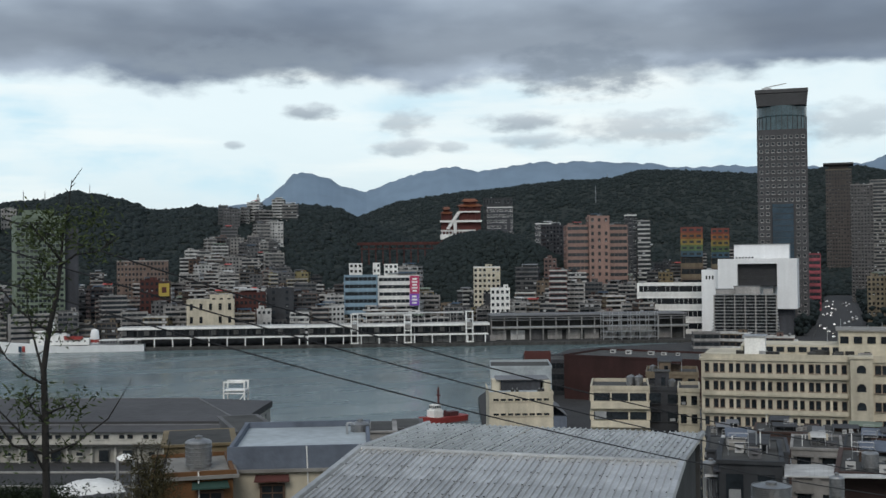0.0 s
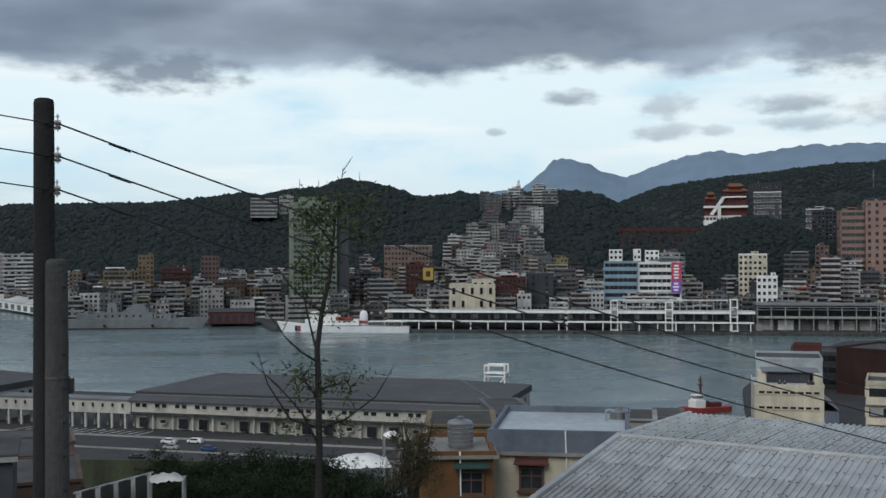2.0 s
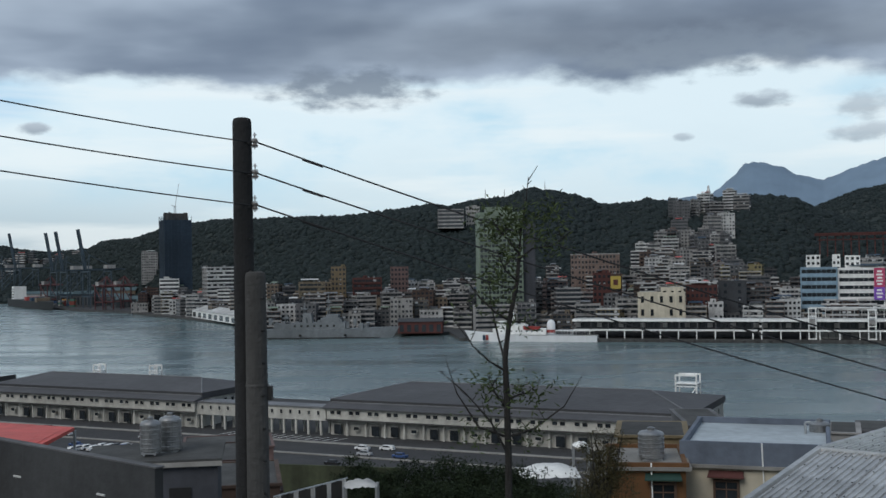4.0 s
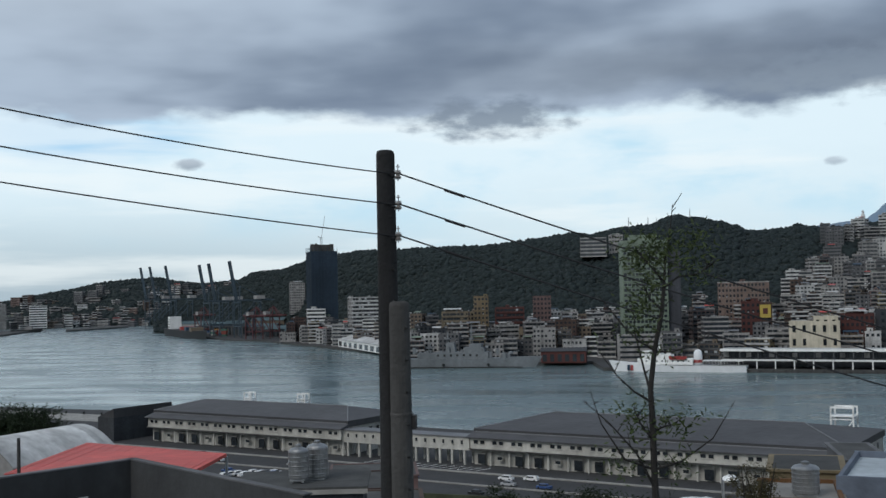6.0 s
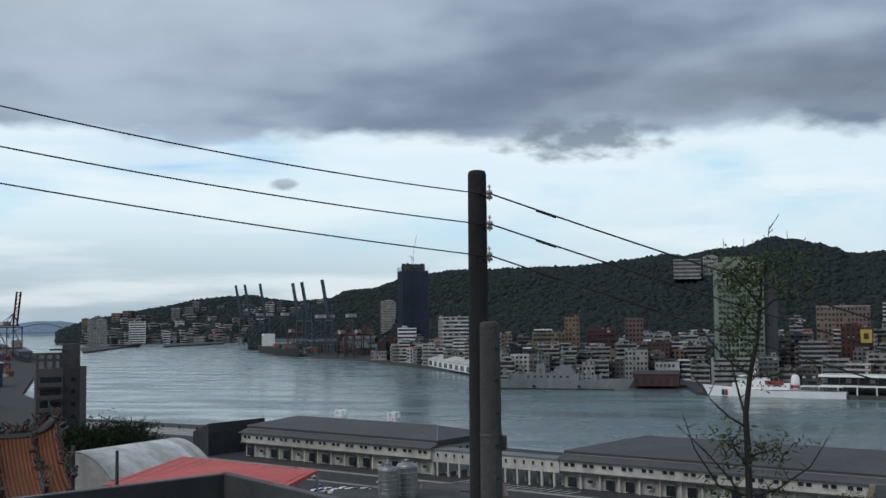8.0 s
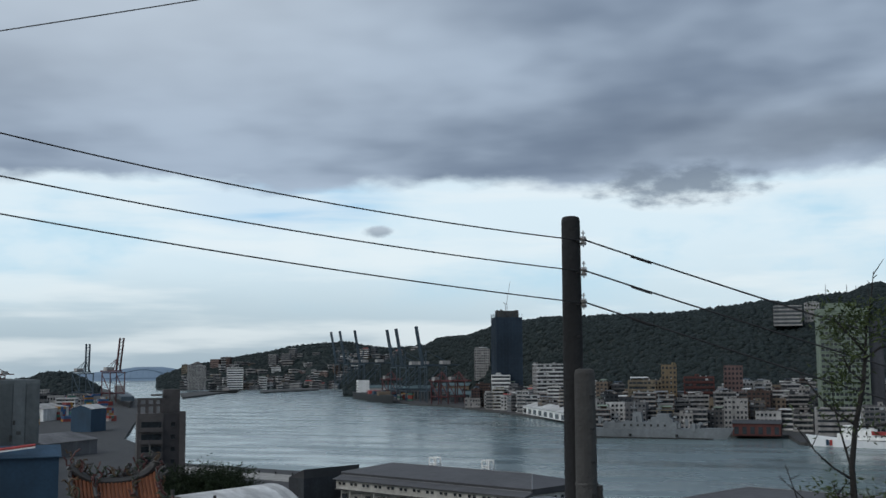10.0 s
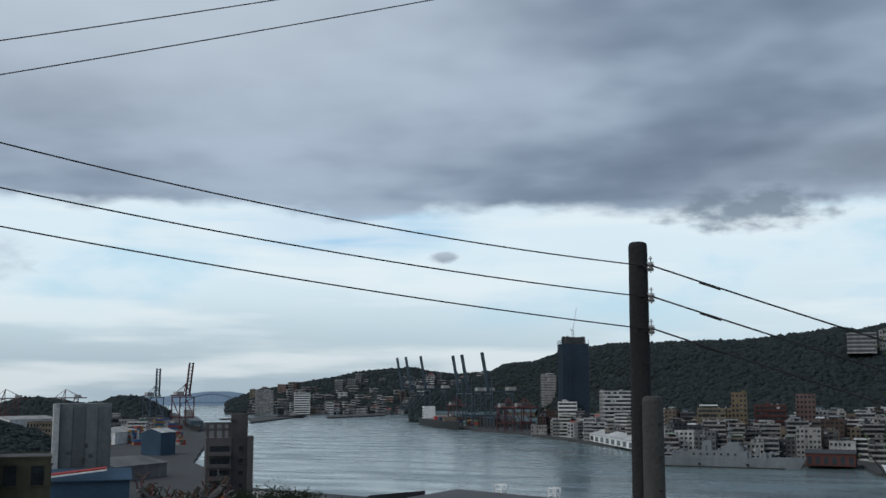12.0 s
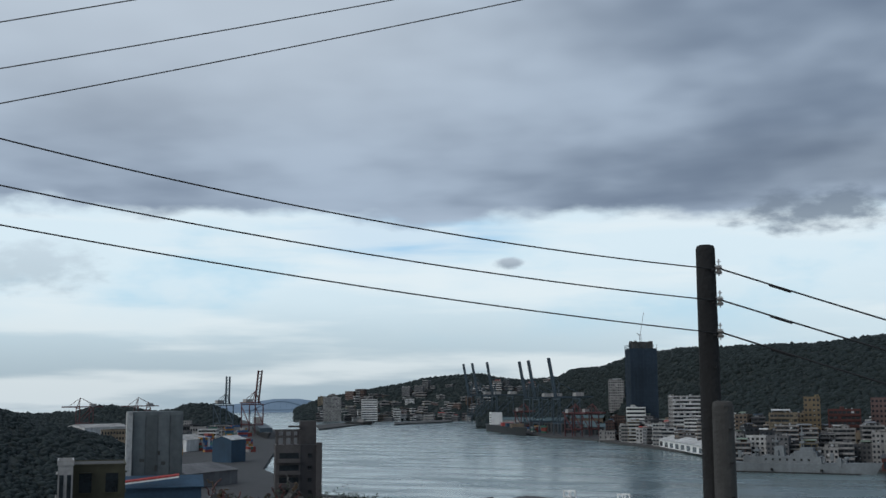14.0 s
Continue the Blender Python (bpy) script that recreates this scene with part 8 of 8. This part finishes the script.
b.box((-0.06, 0, 0.1), (0.14, 0.03, 0.02), STEEL)
part("bracket", b, box)
INS = ((-2.66, 14.71, 57.62), (-2.66, 14.71, 57.21), (-2.67, 14.71, 56.79))
for p in INS:
    t = thing("insulator", "porcelain spool insulator on a steel bracket", "insulator", frame_of(p[0], p[1], p[2], 0), "pole insulators")
    b = Build()
    b.lathe((0, 0, -0.055), [(0.02, 0), (0.042, 0.004), (0.045, 0.02), (0.028, 0.035), (0.028, 0.05), (0.045, 0.065), (0.042, 0.085), (0.02, 0.09)], PORCELAIN, 14)
    part("spool", b, t)
    b = Build()
    for dz in (-0.06, 0.045):
        b.box((-0.045, 0, dz), (0.16, 0.04, 0.012), STEEL)
    b.tube((0, 0, -0.09), (0, 0, 0.10), 0.009, 0.009, STEEL, 6)
    b.box((-0.12, 0, -0.008), (0.02, 0.05, 0.13), STEEL)
    part("clevis", b, t)
    b = Build()
    b.tube((0.0, 0, 0.08), (0.0, 0, 0.13), 0.012, 0.012, STEEL, 6)
    b.box((0, 0, 0.1), (0.05, 0.02, 0.012), STEEL)
    part("pin", b, t)

WIRE = material("black_wire", (0.02, 0.02, 0.022), 0.6, grain=5.0, bump=0.0)


def wire(name, label, a, b_, sag, r=0.009, n=24, mat=WIRE):
    cu = bpy.data.curves.new(name, "CURVE")
    cu.dimensions, cu.bevel_depth, cu.bevel_resolution = "3D", r, 1
    sp = cu.splines.new("POLY")
    sp.points.add(n)
    a, b_ = Vector(a), Vector(b_)
    for i in range(n + 1):
        t = i / n
        p = a.lerp(b_, t)
        sp.points[i].co = (p.x, p.y, p.z - 4 * sag * t * (1 - t), 1)
    cu.materials.append(mat)
    return tagged(new(name, cu), label, "wire", "power lines")


ENDS = ((26.5, 21.3, 50.39), (26.5, 21.3, 49.68), (26.5, 21.3, 49.20))
LEFTS = ((-11.02, 6.9, 59.36), (-10.99, 6.94, 58.75), (-10.98, 6.96, 58.27))
for p, e, l, sl, sr in zip(INS, ENDS, LEFTS, (0.28, 0.2, 0.14), (0.88, 0.72, 0.72)):
    wire("power_line", "black power line falling from the pole towards the street", (p[0] + 0.03, p[1], p[2]), e, sr, r=0.012, n=48)
    wire("power_line", "black power line running on along the hillside", (p[0] - 0.03, p[1] - 0.03, p[2]), l, sl)
    span = (Vector(e) - Vector(p)).length
    ends = [Vector(p).lerp(Vector(e), u) - Vector((0, 0, 4 * sr * u * (1 - u))) for u in (0.64 / span, 0.92 / span)]
    b = Build()
    b.tube(ends[0], ends[1], 0.017, 0.017, WIRE, 8)
    tagged(part("wire_splice", b), "thick black splice sleeve on the wire", "splice", "wire splices")
# service wires in wall grey: their fading by haze is put into the colour
for a, e in (((-7.25, 5.34, 58.52), (-1.13, 10.94, 61.06)), ((-7.23, 5.35, 58.17), (-0.63, 10.98, 60.63)), ((-7.23, 5.37, 57.89), (-0.13, 11.0, 60.49))):
    wire("service_wire", "thin service wire overhead, coloured grey for haze", a, e, 0.06, 0.005, mat=WALLS[0])


# ---- the thin tree ----
def limb(b, pts, r0, r1, mat, wob=0.0, rng=None):
    pts = [Vector(p) for p in pts]
    n = len(pts) - 1
    for i in range(n):
        ra, rb_ = r0 + (r1 - r0) * i / n, r0 + (r1 - r0) * (i + 1) / n
        b.tube(pts[i], pts[i + 1] + (pts[i + 1] - pts[i]).normalized() * ra * 0.3, ra, rb_, mat, 7)


def leaf_sprays(name, spots, mat, parent, rng, per=24, size=0.1, spread=0.25):
    """Many narrow leaves round the twigs."""
    v, f = [], []
    for c, k in spots:
        for _ in range(int(per * k)):
            o = Vector(c) + Vector((rng.gauss(0, spread), rng.gauss(0, spread * 0.8), rng.gauss(0, spread * 0.8)))
            d = Vector((rng.uniform(-1, 1), rng.uniform(-1, 1), rng.uniform(-0.4, 1))).normalized()
            s = d.cross(Vector((rng.uniform(-1, 1), rng.uniform(-1, 1), rng.uniform(-1, 1)))).normalized()
            ln, w = size * rng.uniform(0.6, 1.3), size * rng.uniform(0.10, 0.17)
            up = s.cross(d) * (ln * 0.08)
            m = len(v)
            v += [o, o + d * ln * 0.45 + s * w - up, o + d * ln, o + d * ln * 0.45 - s * w - up, o + d * ln * 0.45 + up]
            f += [(m, m + 1, m + 4), (m + 1, m + 2, m + 4), (m + 2, m + 3, m + 4), (m + 3, m, m + 4)]
    me = bpy.data.meshes.new(name)
    me.from_pydata(v, [], f)
    me.materials.append(mat)
    return part(name, me, parent, kind="stuff")


rng = random.Random(17)
base = (0.49, 11.99, 53.24)
tree = thing("young_tree", "thin young tree with sparse narrow leaves", "tree", Matrix.Identity(4))
b = Build()
limb(b, [(base[0] + 0.1, base[1], near_ground(base[0], base[1]) - 0.3), base, (0.5, 11.99, 53.77), (0.49, 11.99, 54.66), (0.48, 11.99, 54.96), (0.53, 11.99, 55.34), (0.62, 11.98, 55.76), (0.65, 11.98, 56.05)], 0.046, 0.019, BARK)
part("trunk", b, tree)
BOUGHS = [
    ((0.65, 11.98, 56.05), (0.68, 12.03, 56.35), (0.74, 12.08, 56.65), (0.77, 12.08, 56.9)),
    ((0.65, 11.98, 56.02), (0.8, 12.07, 56.13), (1.02, 12.16, 56.16), (1.18, 12.14, 56.26)),
    ((0.65, 11.98, 56.08), (0.53, 11.89, 56.23), (0.42, 11.89, 56.35), (0.35, 11.79, 56.46)),
    ((0.63, 11.98, 55.78), (0.5, 11.89, 55.9), (0.42, 11.79, 56.08)),
    ((0.54, 11.99, 55.36), (0.38, 11.89, 55.46), (0.2, 11.8, 55.64), (-0.03, 11.7, 55.95)),
    ((0.54, 11.99, 55.35), (0.71, 12.08, 55.34), (0.93, 12.16, 55.39), (1.15, 12.25, 55.52)),
    ((0.49, 11.99, 54.82), (0.31, 11.9, 54.94), (0.14, 11.8, 55.11), (-0.01, 11.7, 55.33)),
    ((0.49, 11.99, 54.88), (0.42, 12.09, 55.17), (0.34, 12.1, 55.54), (0.33, 12.1, 55.78)),
    ((0.5, 11.99, 54.12), (0.78, 12.07, 54.19), (1.12, 12.15, 54.42), (1.37, 12.22, 54.81)),
    ((0.49, 11.99, 54.12), (0.19, 11.9, 54.24), (-0.04, 11.8, 54.62), (-0.15, 11.8, 54.97)),
    ((0.49, 11.99, 54.52), (0.64, 12.03, 54.57), (0.82, 12.07, 54.59)),
    ((0.49, 11.99, 54.43), (0.37, 11.89, 54.6), (0.28, 11.9, 54.81)),
    ((0.5, 11.99, 53.92), (0.31, 11.8, 54.32), (0.05, 11.7, 54.63), (-0.22, 11.7, 54.87))]
spots = []
for k, pts in enumerate(BOUGHS):
    b = Build()
    limb(b, pts, 0.015 if k > 6 else 0.014, 0.0035, BARK)
    for _ in range(5):
        i = rng.randrange(len(pts) - 1)
        s0 = Vector(pts[i]).lerp(Vector(pts[i + 1]), rng.random())
        e = s0 + Vector((rng.uniform(-0.12, 0.12), rng.uniform(-0.1, 0.1), rng.uniform(0.03, 0.16)))
        b.tube(s0, e, 0.006, 0.003, BARK, 5)
    part("branch", b, tree)
for c, k in (((0.47, 11.99, 56.32), 1.6), ((0.35, 11.99, 56.45), 0.8), ((0.65, 11.98, 56.44), 1.4), ((0.77, 11.98, 56.32), 1.0), ((1.02, 12.16, 56.49), 0.9), ((1.05, 12.15, 56.17), 0.6),
             ((0.53, 11.99, 56.08), 0.9), ((0.42, 11.99, 55.84), 1.0), ((0.36, 11.99, 55.6), 0.8), ((0.47, 11.99, 55.48), 0.4), ((0.29, 12.0, 54.71), 0.8), ((0.37, 11.99, 54.53), 0.8),
             ((0.71, 11.98, 54.58), 0.9), ((0.85, 12.07, 54.57), 0.4), ((0.76, 12.08, 54.14), 0.5), ((0.16, 11.9, 54.16), 0.6), ((0.65, 12.08, 55.29), 0.25), ((0.05, 11.8, 55.44), 0.1)):
    spots.append((c, k))
leaf_sprays("crown", spots, LEAF, tree, rng, per=105, size=0.078, spread=0.115)


# ---- shrubs and hedges below ----
def leafy_shrub(name, label, c, rx, rz, n, mat, seed, leaf=0.1, stems=7):
    rr = random.Random(seed)
    t = thing(name, label, "shrub", Matrix.Identity(4))
    c = Vector(c)
    for _ in range(stems):
        b = Build()
        e = c + Vector((rr.uniform(-0.7, 0.7) * rx, rr.uniform(-0.5, 0.5) * rx, rr.uniform(0.3, 1.0) * rz))
        f0 = c + Vector((rr.uniform(-0.1, 0.1), 0, -rz * 1.6))
        mid = f0.lerp(e, 0.5) + Vector((rr.uniform(-0.2, 0.2), 0, 0.1))
        limb(b, [f0, mid, e], 0.03, 0.008, BARK)
        part("stem", b, t)
    sp = []
    for _ in range(n):
        u = Vector((rr.gauss(0, 0.5), rr.gauss(0, 0.5), rr.gauss(0, 0.5)))
        if u.length > 1.25:
            continue
        sp.append((c + Vector((u.x * rx, u.y * rx, u.z * rz)), rr.uniform(0.5, 1.3)))
    leaf_sprays("crown", sp, mat, t, rr, per=26, size=leaf, spread=rx * 0.13)


AUTUMN = foliage_material("brownish_leaves", (0.035, 0.032, 0.014), (0.09, 0.075, 0.035))
leafy_shrub("shrub", "brownish leafy shrub beside the ochre house", (3.81, 29.76, 50.69), 0.68, 0.85, 150, AUTUMN, 3, 0.085, 9)
leafy_shrub("shrub", "brownish leafy shrub foot, shaded", (3.72, 29.77, 49.97), 0.75, 0.6, 120, AUTUMN, 4, 0.085, 4)
for k, (c, rx) in enumerate((((-4.18, 44.81, 47.11), 0.9), ((-3.0, 43.9, 47.09), 1.1), ((-1.84, 44.96, 47.03), 1.2), ((-0.57, 46.0, 46.98), 1.2), ((0.76, 44.99, 46.97), 1.2), ((2.0, 44.96, 46.82), 1.1), ((3.03, 41.89, 46.91), 1.0),
                             ((-1.94, 39.95, 47.19), 1.3), ((-0.34, 40.0, 47.15), 1.4), ((1.27, 39.98, 47.08), 1.4), ((-3.52, 39.84, 47.13), 1.0), ((3.89, 39.81, 46.94), 1.0))):
    leafy_shrub("hedge_bush", "dense dark green bush on the slope", c, rx, 0.9, 190, BUSH, 30 + k, 0.16, 5)
for k, (c, rx) in enumerate((((-74.49, 130.2, 39.57), 5.0), ((-70.61, 130.07, 39.82), 4.0), ((-77.33, 128.53, 39.06), 5.0))):
    leafy_shrub("park_tree", "round dark green tree by the quay", c, rx, 3.0, 330, BUSH, 60 + k, 0.55, 6)

# ---- yard with boarded fence, green wall and drying cloth ----
fence = thing("board_fence", "fence of black and white boards with a sloping top", "fence", Matrix.Identity(4))
f0, f1 = (-5.98, 35.5, 48.65), (-4.07, 39.79, 48.39)
for i in range(9):
    u = (i + 0.5) / 9
    p = Vector(f0).lerp(Vector(f1), u)
    b = Build()
    b.box((p.x, p.y, p.z - 1.4), (0.16 if i % 2 == 0 else 0.42, 0.05, 2.8), WALLS[4] if i % 2 == 0 else BLACK, -12)
    part("board", b, fence)
b = Build()
b.tube(f0, f1, 0.03, 0.03, STEEL, 6)
part("top_rail", b, fence)
canopy((-3.42, 37.85, 48.49), 0.55, 0.35, 0.22, WALLS[4], "crumpled white cloth hung over the fence")
green = Build()
g0, g1 = (-28.69, 167.56, 26.01), (-15.31, 164.29, 25.86)
ln = math.hypot(g1[0] - g0[0], g1[1] - g0[1])
yaw = math.degrees(math.atan2(g1[1] - g0[1], g1[0] - g0[0]))
mossy = material("mossy_wall", (0.07, 0.08, 0.045), 0.95, grain=0.6, streak=0.4, stain=0.4)
green.box(((g0[0] + g1[0]) / 2, (g0[1] + g1[1]) / 2, g0[2] - 3), (ln + 14, 0.6, 6.5), mossy, yaw)
tagged(part("retaining_wall", green), "mossy green-stained retaining wall", "wall", kind="structure")
for args, wall in (((-24.5, 117.5, 36.7, 9.4, 11.8), 6), ((-17.7, 88.3, 40.5, 4.0, 11.3), 3), ((-15.1, 58.1, 44.4, 3.8, 14.6), 5), ((-14.3, 73.6, 41.4, 4.6, 11.0), 3)):
    building("yard_house", "low dark yard house with flat roof", *args, 9, min(args[2] - 4, near_ground(args[0], args[1]) - 1), WALLS[wall], 2, style="grid", clutter=0, rim=0.2, group="yard houses")
for p, h in (((-33.78, 61.31, 48.17), 3.0), ((-30.8, 51.49, 49.63), 5.0)):
    b = Build()
    b.tube((p[0], p[1], near_ground(p[0], p[1]) - 1), p, 0.14, 0.1, POLE_CONCRETE, 10)
    tagged(part("yard_post", b), "slim dark post among the roofs", "post")


# ---- near temple roof with dragon ridges ----
def temple_roof(c, yaw, w, dep, h):
    t = thing("temple_roof", "orange-tiled temple roof with curved ornamented ridges", "roof", frame_of(*c, yaw))
    n = 22
    for i in range(n):
        u = -1 + 2 * (i + 0.5) / n
        b = Build()
        for k in range(8):
            a0, a1 = k / 8, (k + 1) / 8

            def at(s):
                return (u * w / 2, -dep * s, h * (1 - s) ** 1.6 + 0.5 * abs(u) ** 3)
            b.tube(at(a0), at(a1), 0.11, 0.11, TEMPLE_TILE, 6)
        part("tile_row", b, t)
    b = Build()
    pts = []
    for k in range(9):
        s = k / 8
        for i in range(9):
            u = -1 + 2 * i / 8
            pts.append((u * w / 2, -dep * s, h * (1 - s) ** 1.6 + 0.5 * abs(u) ** 3 - 0.06))
    b.poly(pts, [(k * 9 + i, (k + 1) * 9 + i, (k + 1) * 9 + i + 1, k * 9 + i + 1) for k in range(8) for i in range(8)], TEMPLE_RED)
    part("roof_bed", b, t)
    rr = random.Random(2)
    orn = [material("ornament_%d" % i, cc, 0.5, grain=4.0) for i, cc in enumerate(((0.04, 0.055, 0.035), (0.08, 0.05, 0.025), (0.055, 0.052, 0.05), (0.07, 0.022, 0.02)))]
    for sx in (-1, -0.45, 0.45, 1):
        b = Build()
        for k in range(10):
            s0, s1 = k / 10, (k + 1) / 10
            b.tube((sx * w / 2, -dep * s0, h * (1 - s0) ** 1.6 + 0.5 * abs(sx) ** 3 + 0.2), (sx * w / 2, -dep * s1, h * (1 - s1) ** 1.6 + 0.5 * abs(sx) ** 3 + 0.2 + (0.5 if k == 9 else 0)), 0.11, 0.10, orn[2], 8)
        part("hip_ridge", b, t)
    b = Build()
    for i in range(20):
        u0, u1 = -1 + 2 * i / 20, -1 + 2 * (i + 1) / 20
        b.tube((u0 * w / 2, 0, h + 0.9 * abs(u0) ** 3), (u1 * w / 2, 0, h + 0.9 * abs(u1) ** 3), 0.25, 0.25, orn[2], 8)
    part("main_ridge", b, t)
    for i in range(190):
        b = Build()
        u = rr.uniform(-1, 1)
        if i % 3 == 0:
            p = Vector((u * w / 2, rr.uniform(-0.2, 0.2), h + 0.25 + 0.9 * abs(u) ** 3))
        else:
            u, f = rr.choice((-1, -1, -0.45, 0.45, 1, 1)), rr.uniform(0.0, 1.0)
            p = Vector((u * w / 2, -dep * f, h * (1 - f) ** 1.6 + 0.5 * abs(u) ** 3 + 0.3))
        for k in range(5):
            q_ = p + Vector((rr.uniform(-0.2, 0.2), rr.uniform(-0.12, 0.12), rr.uniform(-0.06, 0.24)))
            b.tube(p, q_, 0.05, 0.03, orn[i % 4], 5)
            p = q_
        part("ridge_ornament", b, t)
    b = Build()
    b.box((0, -dep * 0.5, -3.2), (w * 0.85, dep * 0.9, 6.2), TEMPLE_RED)
    part("hall", b, t)


temple_roof((-34.39, 51.59, 47.38), 41.0, 4.4, 5.0, 2.6)
